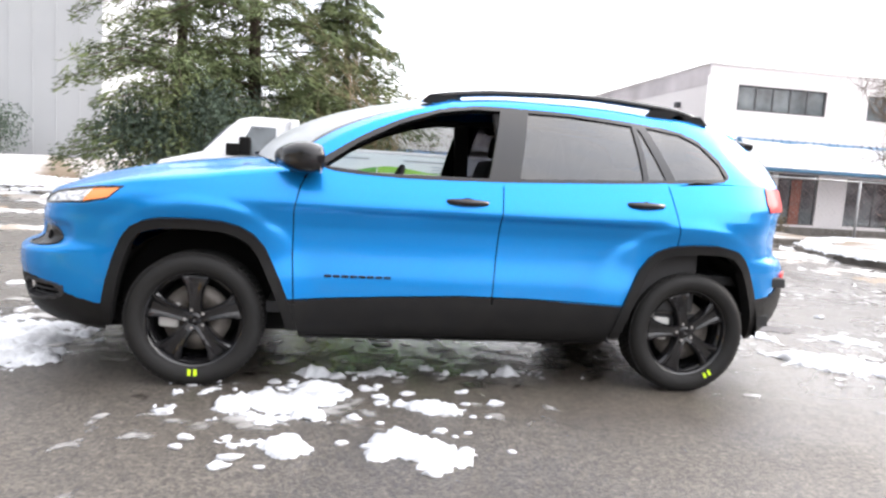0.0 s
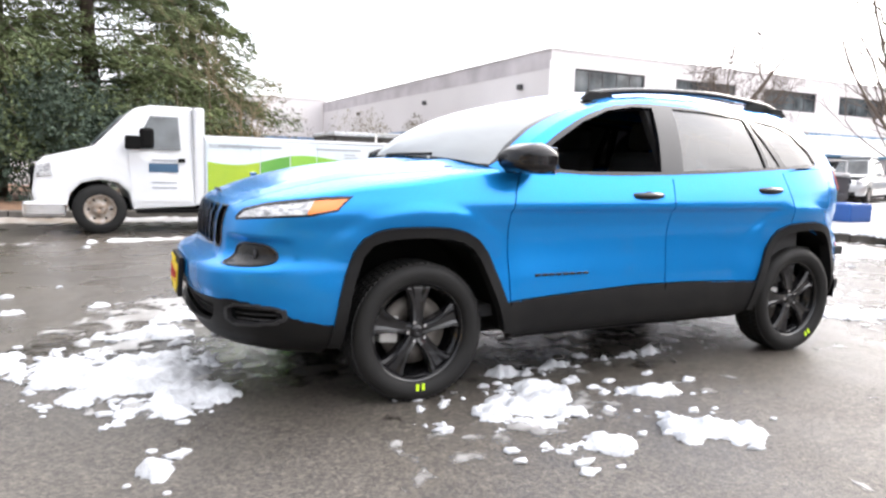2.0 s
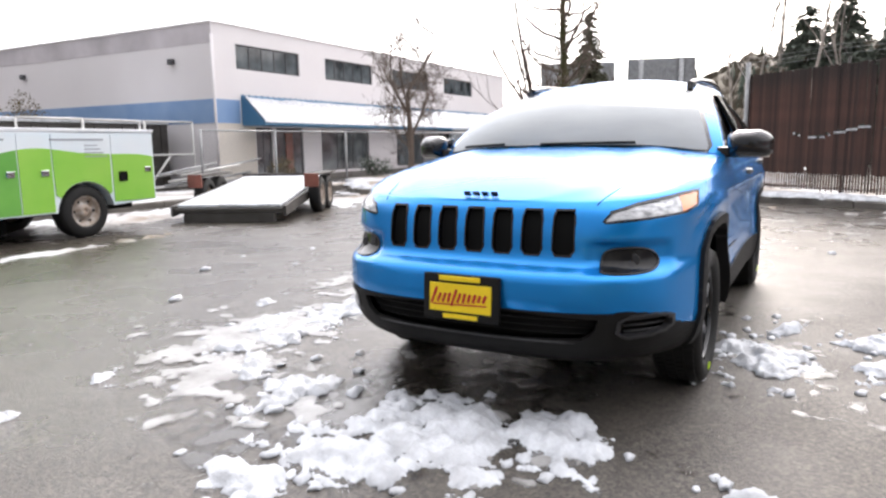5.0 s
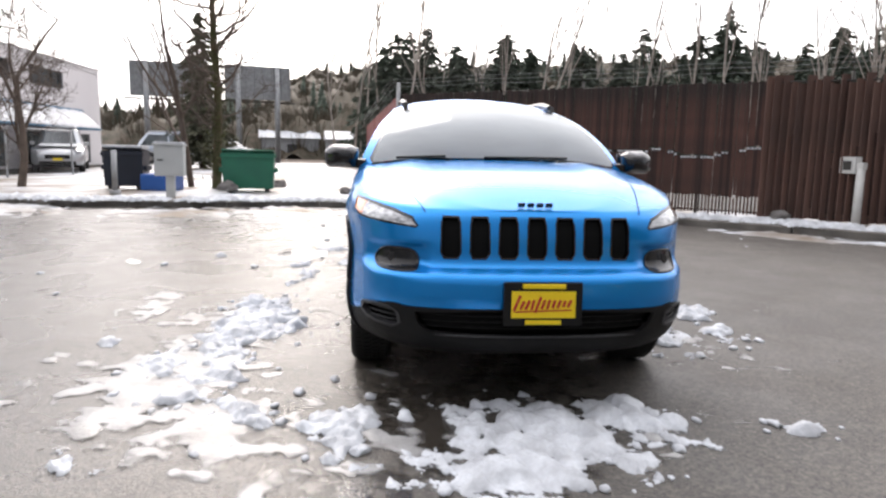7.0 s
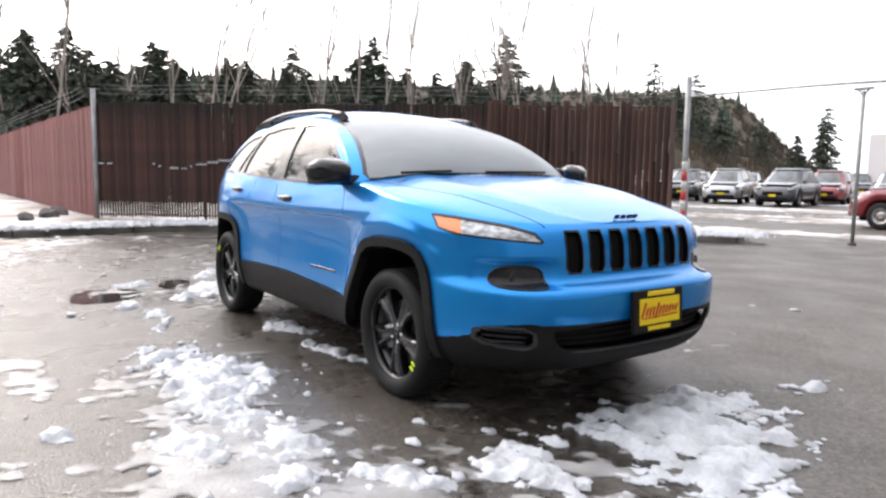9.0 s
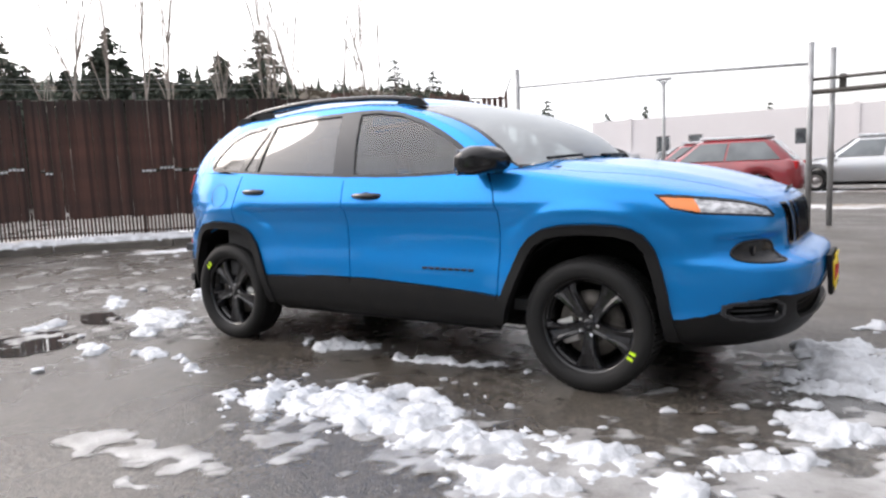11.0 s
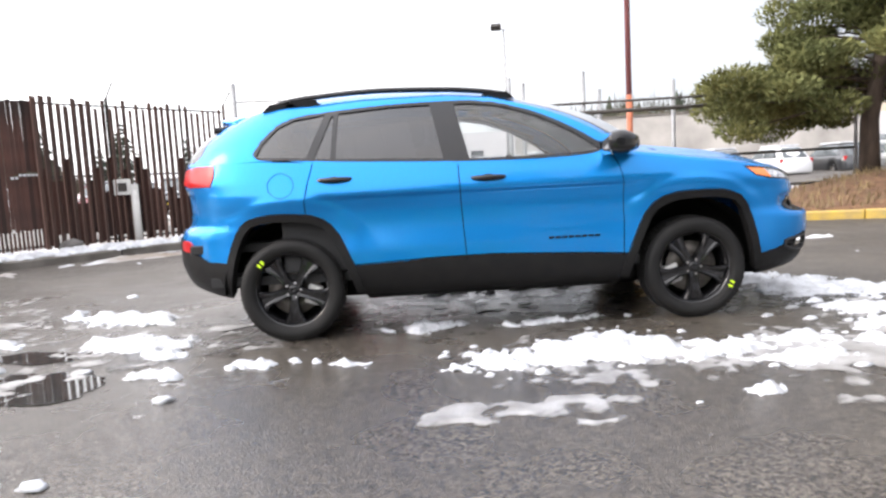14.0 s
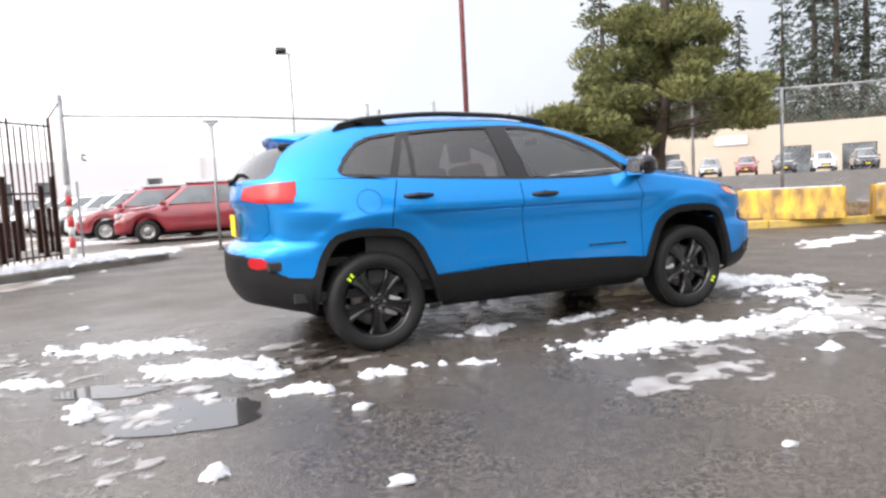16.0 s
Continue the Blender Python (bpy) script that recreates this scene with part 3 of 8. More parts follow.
            continue
        elif on_hood and inside(hseam, x, y):
            add("seal_hood", f)
        elif on_hood and y < curve(x, *HOODLINE) and x > -2.21:
            add("hood", f)
        elif side_ok(c, n) and any(inside(s, x, z) for s in seams):
            add("seal_front" if x < -0.5 else "seal_mid" if x < 0.7 else "seal_rear", f)
        elif x > 1.9 and n.x > 0.3 and inside(tseam, y, z):
            add("seal_tail", f)
        elif side_ok(c, n) and -0.95 < x < 1.0 and inside(fsill, x, z):
            add("seal_sill", f)
        elif side_ok(c, n) and -1.05 < x < 1.02 and z < line_z(SILL, x):
            add("sill", f)
        elif x < -1.5 and z < front_black_z(x + y):
            add("front_apron", f)
        elif x > 1.5 and z < rear_black_z(x):
            add("rear_apron", f)
        elif z < 0.45 and abs(n.y) < 0.5 and abs(x) < 1.5:
            add("sill", f)
        elif side_ok(c, n) and curve(z, *sorted((b, a) for a, b in SEAM_FRONT)) < x < curve(z, *sorted((b, a) for a, b in SEAM_MID)) and x < 0.25:
            add("door_front", f)
        elif side_ok(c, n) and curve(z, *sorted((b, a) for a, b in SEAM_MID)) < x < curve(z, *sorted((b, a) for a, b in SEAM_REAR)):
            add("door_rear", f)
        elif x > 1.75 and n.x > 0.1 and z > 0.79 and y < curve(z, (0.79, 0.3), (0.80, 0.54), (0.86, 0.61), (1.0, 0.63), (1.22, 0.60)):
            add("tailgate", f)
        else:
            add("body" if x < 0 else "quarter", f)
    scr_in = shrunk(screen, 0.018)
    for f in up.faces:
        c, n = f.calc_center_median(), f.normal
        x, y, z = c
        if up_side(c, n) and inside(DLO, x, z):
            for key, p in (("pane_front", PANE_FRONT), ("pane_rear", PANE_REAR), ("pane_fix", PANE_FIX), ("pane_quarter", PANE_QUARTER)):
                if inside(p, x, z):
                    add(key, f)
                    break
            else:
                add("window_trim", f)
        elif front_up(c, n) and inside(screen, y, z):
            add("windscreen" if inside(scr_in, y, z) else "screen_rim", f)
        elif front_up(c, n) and z < 1.185 and y < 0.80:
            add("screen_rim", f)
        elif rear_up(c, n) and inside(rearg, y, z):
            add("rear_glass", f)
        else:
            add("roof", f)

    def pull(keys, sides=(1, -1), push=0.0):
        """The faces of these groups as a bmesh, on one side or on both."""
        out = bmesh.new()
        for s in sides:
            made = {}
            for key in keys:
                for f in groups.get(key, []):
                    vs = []
                    for v in f.verts:
                        if v not in made:
                            p = v.co + v.normal * push
                            if abs(v.co.y) < 1e-5:
                                p.y = 0.0
                            made[v] = out.verts.new((p.x, s * p.y, p.z))
                        vs.append(made[v])
                    out.faces.new(vs if s > 0 else vs[::-1]).smooth = True
        if len(sides) > 1:
            bmesh.ops.remove_doubles(out, verts=[v for v in out.verts if abs(v.co.y) < 1e-4], dist=1e-4)
        for e in out.edges:
            if e.is_boundary:
                e.smooth = False
        return out

    def skin(ob, depth=0.012):
        mod = ob.modifiers.new("thickness", "SOLIDIFY")
        mod.thickness, mod.offset = depth, -1.0
        return ob

    skin(part("front_body", pull(["body"]), M_PAINT, car, "bright blue painted nose and front wings"))
    skin(part("rear_body", pull(["quarter"]), M_PAINT, car, "bright blue painted quarter panels"))
    skin(part("hood", pull(["hood"]), M_PAINT, car, "bright blue hood with shut lines"))
    skin(part("tailgate", pull(["tailgate"]), M_PAINT, car, "bright blue tailgate"))
    skin(part("roof", pull(["roof"]), M_PAINT, car, "bright blue roof and pillars"))
    for s in (1, -1):
        for key in ("seal_hood", "seal_front", "seal_mid", "seal_rear", "seal_sill"):
            part("shut_line_seal", pull([key], (s,), -0.010), M_SEAL, car)
    part("tailgate_seal", pull(["seal_tail"], push=-0.010), M_SEAL, car)
    def on_side(x, z):
        return side_width(z) * (1 - 0.05 * max(0.0, min(1.0, (x - 0.9) / 1.1)) ** 1.6) + flare(x, z) + 0.0005

    part("fuel_door_gap", tube([(x, on_side(x, z), z) for x, z in FUEL + FUEL[:1]], 0.0017, 5, False), M_SEAL, car)
    doors = {}
    for s in (1, -1):
        for key, pane in (("door_front", "pane_front"), ("door_rear", "pane_rear")):
            d = skin(part("door", pull([key], (s,)), M_PAINT, car, "blue painted door"))
            doors[(s, key)] = d
            if (s, key) != (-1, "door_front"):
                part("window_pane", pull([pane], (s,), -0.008), M_GLASS if key == "door_front" else M_GLASSDARK, d, "tinted window glass")
        part("quarter_window", pull(["pane_fix"], (s,), -0.006), M_GLASSDARK, doors[(s, "door_rear")], "dark privacy glass")
        part("quarter_window", pull(["pane_quarter"], (s,), -0.006), M_GLASSDARK, car, "dark privacy glass")
        skin(part("window_trim", pull(["window_trim"], (s,), 0.002), M_GLOSSBLACK, car, "gloss black window surround"), 0.03)
        for k in ("arch_front", "arch_rear"):
            bm = pull([k], (s,), 0.020)
            skin(part("wheel_arch_trim", bm, M_PLASTIC, car, "matt black plastic wheel arch trim"), 0.06)
        skin(part("sill_cladding", pull(["sill"], (s,), 0.010), M_PLASTIC, car, "matt black sill cladding"), 0.03)
        hl = part("headlight", pull(["headlight"], (s,), -0.004), M_LENS, car, "slim clear headlight")
        part("amber_marker", pull(["amber"], (s,), -0.003), M_AMBER, hl, "amber side marker lens")
        skin(part("bezel", pull(["headlight_rim"], (s,), 0.001), M_GLOSSBLACK, hl), 0.02)
        ring = [Vector(p) for p in rounded(FOG, 2)]
        mid = sum(ring, Vector((0, 0))) / len(ring)
        lens = bmesh.new()
        rows = [[lens.verts.new(Vector((1, s, 1)) * nose_at(*(mid + (p - mid) * k), 0.004 + 0.006 * (1 - k * k))) for p in ring + ring[:1]] for k in (0.02, 0.25, 0.5, 0.75, 0.9, 1.0)]
        sheet(lens, rows)
        bmesh.ops.remove_doubles(lens, verts=lens.verts[:], dist=1e-4)
        bmesh.ops.recalc_face_normals(lens, faces=lens.faces[:])
        lamp = part("fog_lamp", lens, M_LENSDARK, car, "smoked fog lamp in a recess", smooth=True)
        part("lamp_rim", tube([Vector((1, s, 1)) * nose_at(*p, 0.003) for p in ring + ring[:1]], 0.007, 6), M_GLOSSBLACK, lamp)
        part("bulb_reflector", tube([Vector((1, s, 1)) * nose_at(0.68, 0.728, d) for d in (0.004, 0.0105)], 0.026, 20), M_FRAMEPLASTIC, lamp, "dark round bulb housing")
        part("tail_lamp", pull(["tail_lamp"], (s,), 0.006), M_RED, car, "red tail lamp")
        skin(part("reflector", pull(["reflector"], (s,), 0.012), M_RED, car, "red bumper reflector"), 0.02)
        skin(part("intake_frame", pull(["pocket_frame"], (s,), 0.010), M_FRAMEPLASTIC, car, "grey frame of the bumper pocket"), 0.03)
    skin(part("front_bumper_apron", pull(["front_apron"], push=0.004), M_PLASTIC, car, "matt black lower front bumper"), 0.02)
    skin(part("rear_bumper", pull(["rear_apron"], push=0.006), M_PLASTIC, car, "matt black rear bumper"), 0.02)
    part("lower_intake", pull(["intake"], push=-0.045), M_SEAL, car, "dark mesh lower intake")
    part("grille", pull(["grille"], push=-0.022), M_SEAL, car, "black mesh behind the seven slots")
    skin(part("grille_bezel", pull(["bezel"], push=0.004), M_GLOSSBLACK, car, "gloss black slot frames"), 0.03)
    part("windscreen", pull(["windscreen"], push=0.001), M_WINDSHIELD, car, "windscreen with the white sky's reflection partly painted as a pale film")
    part("windscreen_border", pull(["screen_rim"], push=0.001), M_GLOSSBLACK, car)
    part("rear_window", pull(["rear_glass"], push=0.002), M_GLASSDARK, car, "dark rear window")
    low.free()
    up.free()
    return doors


car = thing("parked_car", "bright blue compact sport utility car with black trim on asphalt", "car")
doors = build_car_shell(car)


# wheels
def build_wheel(parent, sx, sy, sticker):
    w = part("wheel", lathe([(0.175, -0.09), (0.240, -0.10), (0.246, 0.05), (0.232, 0.045), (0.218, -0.02)], 48), M_WHEEL, parent, "black five-spoke alloy wheel")
    w.matrix_local = pose(sx * 1.35, sy * 0.785, 0.343, 90 if sy < 0 else -90, 0, 0)
    # tyre with ribs
    prof = [(0.244, -0.090), (0.262, -0.112), (0.310, -0.116), (0.329, -0.104), (0.339, -0.086), (0.341, -0.04), (0.341, 0.04), (0.339, 0.086), (0.329, 0.104), (0.310, 0.116), (0.288, 0.118), (0.268, 0.112), (0.252, 0.104), (0.244, 0.090)]
    part("tyre", lathe(prof, 64), M_RUBBER, w, "black all-season tyre, wet")
    blocks = bmesh.new()
    for k in range(66):
        a = 2 * math.pi * k / 66
        for zc, tw in ((-0.070, 0.030), (-0.024, 0.034), (0.024, 0.034), (0.070, 0.030)):
            b = box(-0.004, 0.006, -0.0125, 0.0125, -tw / 2, tw / 2)
            b.transform(pose(0, 0, 0, 0, 0, math.degrees(a) + zc * 20) @ pose(0.340, 0, zc, 12, 0, 0))
            vs = [blocks.verts.new(v.co) for v in b.verts]
            b.verts.index_update()
            for f in b.faces:
                blocks.faces.new([vs[v.index] for v in f.verts])
            b.free()
    part("tread", blocks, M_RUBBER, w)
    # spokes: five arms, slim at the hub and flaring to the rim, with raised chamfered edges
    for k in range(5):
        b = bmesh.new()
        rows = []
        for r, hw, h in ((0.030, 0.032, 0.066), (0.07, 0.032, 0.074), (0.11, 0.035, 0.077), (0.15, 0.042, 0.078), (0.185, 0.055, 0.078), (0.215, 0.072, 0.077), (0.240, 0.088, 0.072)):
            d = 0.004 + 0.008 * smoothstep(0.08, 0.22, r)
            rows.append([b.verts.new((r, y, z)) for y, z in ((-hw, h - 0.060), (-hw, h - 0.012), (-hw * 0.80, h), (-hw * 0.55, h - 0.002), (-hw * 0.30, h - d), (hw * 0.30, h - d), (hw * 0.55, h - 0.002), (hw * 0.80, h), (hw, h - 0.012), (hw, h - 0.060))])
        sheet(b, rows)
        for f in b.faces:
            f.smooth = False
        bmesh.ops.recalc_face_normals(b, faces=b.faces[:])
        b.transform(pose(0, 0, 0, 0, 0, 72 * k + 90 + (15 if sx > 0 and sy < 0 else 0)))
        part("spoke", b, M_WHEEL, w)
    part("rim_lip", lathe([(0.244, 0.089), (0.251, 0.092), (0.252, 0.076), (0.230, 0.064), (0.224, 0.072)], 64), M_WHEEL, w)
    part("hub_cap", lathe([(0.001, 0.072), (0.028, 0.070), (0.034, 0.060), (0.060, 0.055), (0.062, 0.02), (0.001, 0.02)], 24), M_GLOSSBLACK, w)
    for k in range(5):
        a = 2 * math.pi * (k + 0.5) / 5
        b = bmesh.new()
        bmesh.ops.create_cone(b, cap_ends=True, segments=6, radius1=0.011, radius2=0.009, depth=0.02, matrix=pose(0.050 * math.cos(a), 0.050 * math.sin(a), 0.060))
        part("wheel_nut", b, M_CHROME, w)
    part("brake_disc", lathe([(0.06, 0.012), (0.172, 0.012), (0.172, -0.012), (0.06, -0.012)], 40), M_DISC, w, "grey steel brake disc")
    part("brake_caliper", moved(box(0.085, 0.182, -0.065, 0.065, -0.03, 0.034, 0.014), pose(0, 0, 0, 0, 0, 175 if sy < 0 else (20 if sx < 0 else 160))), M_CALIPER, w, "pale cast brake caliper")
    part("axle_well", lathe([(0.001, -0.06), (0.20, -0.06), (0.20, -0.08), (0.001, -0.08)], 24), M_SEAL, w)
    b = bmesh.new()
    for da in (-3.0, 3.4):
        p = box(0.250, 0.283, -0.007, 0.009, 0.102, 0.1055, 0.0015)
        p.transform(pose(0, 0, 0, 0, 0, sticker + da))
        vs = [b.verts.new(v.co) for v in p.verts]
        p.verts.index_update()
        for f in p.faces:
            b.faces.new([vs[v.index] for v in f.verts])
        p.free()
    part("sticker", moved(b, pose(0, 0, 0.013)), M_LIME, w, "lime green inspection stickers")
    return w


build_wheel(car, -1, -1, -90)
build_wheel(car, 1, -1, -60)
build_wheel(car, -1, 1, 152)
build_wheel(car, 1, 1, -45)

# wheel wells and underside
for sx in (-1, 1):
    for sy in (-1, 1):
        b = bmesh.new()
        rows = []
        cx = 1.35 * sx
        for k in range(25):
            a = math.pi * (k / 24 * 1.04 - 0.02)
            rows.append([b.verts.new((cx + 0.450 * math.cos(a), sy * yy, 0.355 + 0.455 * math.sin(a))) for yy in (0.50, 0.70, 0.850)])
        sheet(b, rows)
        b.faces.new([r[0] for r in rows])
        part("wheel_well", b, M_SEAL, car)
part("underbody", joined(box(-1.95, 1.50, -0.62, 0.62, 0.24, 0.36, 0.03), box(-0.80, 0.80, -0.86, 0.86, 0.27, 0.40, 0.02), box(1.75, 2.10, -0.55, 0.55, 0.40, 0.55, 0.04), box(-2.1, -1.85, -0.6, 0.6, 0.27, 0.5, 0.04)), M_SEAL, car, "black underbody")
part("exhaust", tube([(-0.5, 0.25, 0.235), (0.9, 0.25, 0.235), (1.55, 0.40, 0.30), (1.80, 0.42, 0.37)], 0.03), M_STEEL, car)


# handles, mirrors, rails, wipers, badges
def build_handle(parent, x, y, z, s):
    b = bmesh.new()
    rows = []
    for k in range(13):
        t = k / 12
        px = x - 0.115 + 0.23 * t
        out = 0.034 * math.sin(math.pi * min(max(t * 1.05, 0), 1)) ** 0.5
        hh = 0.014 + 0.006 * math.sin(math.pi * t)
        rows.append([b.verts.new((px, s * (y + o), z + dz)) for o, dz in ((out * 0.2 - 0.012, -hh), (out, -hh * 0.8), (out + 0.006, 0.0), (out, hh * 0.9), (out * 0.2 - 0.012, hh))])
    sheet(b, rows)
    bmesh.ops.recalc_face_normals(b, faces=b.faces[:])
    part("handle", b, M_GLOSSBLACK, parent, "gloss black pull handle")
    c = bmesh.new()
    bmesh.ops.create_uvsphere(c, u_segments=20, v_segments=10, radius=1, matrix=Matrix.Translation((x, s * (y - 0.004), z - 0.004)) @ Matrix.Diagonal((0.055, 0.010, 0.030, 1)))
    part("handle_cup", c, M_SEAL, parent, smooth=True)


for s in (1, -1):
    build_handle(doors[(s, "door_front")], 0.02, 0.911, 1.018, s)
    build_handle(doors[(s, "door_rear")], 1.02, 0.896, 1.055, s)
    # door mirror: a deep rounded shell on a short arm
    b = bmesh.new()
    rows = []
    for k in range(11):
        t = k / 10
        x = -0.945 + 0.19 * t
        r = math.sin(math.pi * (0.12 + 0.62 * t)) ** 0.7
        rows.append([b.verts.new((x + 0.03 * math.cos(a), s * (0.985 + 0.118 * r * max(-0.9, min(1, math.cos(a) * 1.1)) + 0.01 * t), 1.192 + 0.083 * r * max(-0.82, min(1, math.sin(a) * 1.1)))) for a in [2 * math.pi * j / 28 for j in range(29)]])
    sheet(b, rows)
    b.faces.new([v for v in rows[0][:-1]])
    b.faces.new([v for v in rows[-1][:-1]])
    bmesh.ops.remove_doubles(b, verts=b.verts[:], dist=1e-4)
    bmesh.ops.recalc_face_normals(b, faces=b.faces[:])
    mir = part("door_mirror", b, M_GLOSSBLACK, car, "gloss black door mirror", smooth=True)
    part("mirror_foot", moved(box(-0.90, -0.78, 0.0, 0.13, -0.03, 0.03, 0.014), Matrix.Translation((0, 0.83 if s > 0 else -0.96, 1.155))), M_GLOSSBLACK, mir)
    part("mirror_glass", moved(box(-0.003, 0.003, -0.10, 0.10, -0.066, 0.066, 0.002), Matrix.Translation((-0.742, s * 0.99, 1.19))), M_CHROME, mir)
    part("mirror_sail", moved(prism([(-0.86, 1.15), (-0.73, 1.145), (-0.73, 1.22)], 0.02), Matrix.Translation((0, s * 0.853, 0))), M_GLOSSBLACK, mir)
    # roof rail on three feet
    line = [(-0.16 + 1.62 * t, s * curve(t, (0, 0.552), (0.5, 0.572), (1, 0.535)), curve(t, (0, 1.588), (0.09, 1.612), (0.25, 1.636), (0.55, 1.650), (0.85, 1.626), (0.95, 1.604), (1, 1.576))) for t in [k / 30 for k in range(31)]]
    rb = tube(line, 0.019, 10)
    for v in rb.verts:
        v.co.y = s * 0.56 + (v.co.y - s * 0.56) * 1.0
    rail = part("roof_rail", rb, M_GLOSSBLACK, car, "gloss black roof rail")
    for x, zz in ((-0.09, 1.585), (1.24, 1.598), (1.39, 1.575)):
        part("rail_foot", moved(prism([(-0.13, -0.03), (0.13, -0.03), (0.08, 0.018), (-0.08, 0.018)], 0.028), Matrix.Translation((x, s * 0.558, zz))), M_PLASTIC, rail)
    # side badge as a plain dark bar
    for k in range(8):
        part("badge_bar", moved(box(-0.018, 0.018, -0.004, 0.004, -0.007, 0.007, 0.002, 1), Matrix.Translation((-0.535 + 0.044 * (k - 3.5), s * (side_width(0.60) + flare(-0.535 + 0.044 * (k - 3.5), 0.60) + 0.001), 0.600))), M_GLOSSBLACK, car, "row of small dark badge bars")

# tail spoiler, rear wiper, antenna
sp = bmesh.new()
rows = []
for k in range(25):
    y = -0.50 + 1.00 * k / 24
    c = 1 - (abs(y) / 0.50) ** 3.0
    up = 1 - (y / 0.56) ** 2
    xb, xe = 1.52, 1.735 + 0.185 * c
    zb, ze = 1.519 + 0.060 * up, 1.482 + 0.060 * up
    rows.append([sp.verts.new(p) for p in ((xb, y, zb + 0.004), (0.5 * (xb + xe), y, 0.5 * (zb + ze) + 0.014), (xe - 0.03, y, ze + 0.008), (xe, y, ze), (xe - 0.010, y, ze - 0.030), (0.5 * (xb + xe) + 0.05, y, ze - 0.062), (xb + 0.10, y, ze - 0.070))])
sheet(sp, rows)
sp.faces.new(rows[0])
sp.faces.new(rows[-1][::-1])
bmesh.ops.recalc_face_normals(sp, faces=sp.faces[:])
spo = part("rear_spoiler", sp, M_PAINT, car, "blue roof spoiler")
for s in (1, -1):
    part("spoiler_end", moved(box(-0.11, 0.055, -0.030, 0.018, -0.028, 0.018, 0.014), Matrix.Translation((1.835, s * 0.462, 1.452)) @ pose(0, 0, 0, 0, 4, -8 * s)), M_GLOSSBLACK, spo, "gloss black spoiler end plate")
part("rear_wiper", joined(tube([(2.17, 0.02, 1.225), (2.14, 0.20, 1.27), (2.12, 0.38, 1.255)], 0.012), tube([(2.20, 0.02, 1.215), (2.14, 0.02, 1.225)], 0.025)), M_PLASTIC, car, "black rear wiper")


def screen_point(y, t):
    """A place just above the glass of the windscreen: t up from its foot."""
    bow = 1 - (abs(y) / 0.878) ** 2.5
    b, e = Vector((-0.90 - 0.24 * bow, y, 1.200 - 0.02 * y * y)), Vector((-0.10 - 0.27 * bow, y * 0.7, 1.56))
    return b.lerp(e, t) + Vector((-0.115, 0, 0.03)) * 4 * t * (1 - t) + Vector((-0.012, 0, 0.014))


for a, b2, name in (((0.64, -0.012), (0.34, 0.006), "wiper"), ((0.10, -0.006), (-0.44, 0.012), "wiper")):
    pts = [screen_point(a[0] + (b2[0] - a[0]) * k / 8, a[1] + (b2[1] - a[1]) * k / 8) for k in range(9)]
    part(name, tube(pts, 0.0075), M_PLASTIC, car, "black windscreen wiper")

# front badge bars, plate carrier and dealer card
part("hood_badge", joined(*[moved(box(-0.004, 0.004, -0.018, 0.018, -0.013, 0.013, 0.003, 1), Matrix.Translation((-2.162 + 0.002 * abs(k - 1.5), 0.045 * (k - 1.5), 0.994)) @ pose(0, 0, 0, 0, -32, 0)) for k in range(4)]), M_GLOSSBLACK, car, "small dark badge bars on the hood's edge")
plate = part("plate_carrier", moved(box(-0.012, 0.012, -0.185, 0.185, -0.102, 0.102, 0.008), Matrix.Translation((-2.372, -0.005, 0.555)) @ pose(0, 0, 0, 0, 3, 0)), M_PLASTIC, car, "black plate frame with a yellow dealer card")
card = part("dealer_card", moved(box(-0.003, 0.003, -0.150, 0.150, -0.062, 0.062, 0.002, 1), Matrix.Translation((-2.387, -0.005, 0.555)) @ pose(0, 0, 0, 0, 3, 0)), M_YELLOWPLATE, plate, "yellow card with slanted red strokes")
for z, wd in ((0.086, 0.10), (-0.083, 0.085)):
    part("frame_bar", moved(box(-0.003, 0.003, -wd, wd, -0.011, 0.011, 0.002, 1), Matrix.Translation((-2.387 - 0.003 * (z > 0), -0.005, 0.555 + z))), M_YELLOWPLATE, plate)
rng = random.Random(5)
for k in range(11):
    y = 0.125 - 0.0245 * k
    h = 0.040 if k in (0, 4) else rng.uniform(0.016, 0.024)
    part("red_stroke", moved(box(-0.002, 0.002, -0.0065, 0.0065, -h, h, 0.002, 1), Matrix.Translation((-2.392, y - 0.005, 0.552 + 0.01 * (k == 0) + 0.0009 * k)) @ pose(0, 0, 0, rng.uniform(14, 26), 0, 0)), M_REDINK, card)
part("underline", moved(box(-0.002, 0.002, -0.13, 0.13, -0.003, 0.003), Matrix.Translation((-2.392, -0.005, 0.527)) @ pose(0, 0, 0, -2, 0, 0)), M_REDINK, card)
part("intake_strip", tube([(-2.330 + 0.12 * (abs(y) / 0.62) ** 3.2, y, 0.388) for y in [-0.62 + 1.24 * k / 20 for k in range(21)]], 0.0055), M_FRAMEPLASTIC, car, "thin satin strip under the intake")
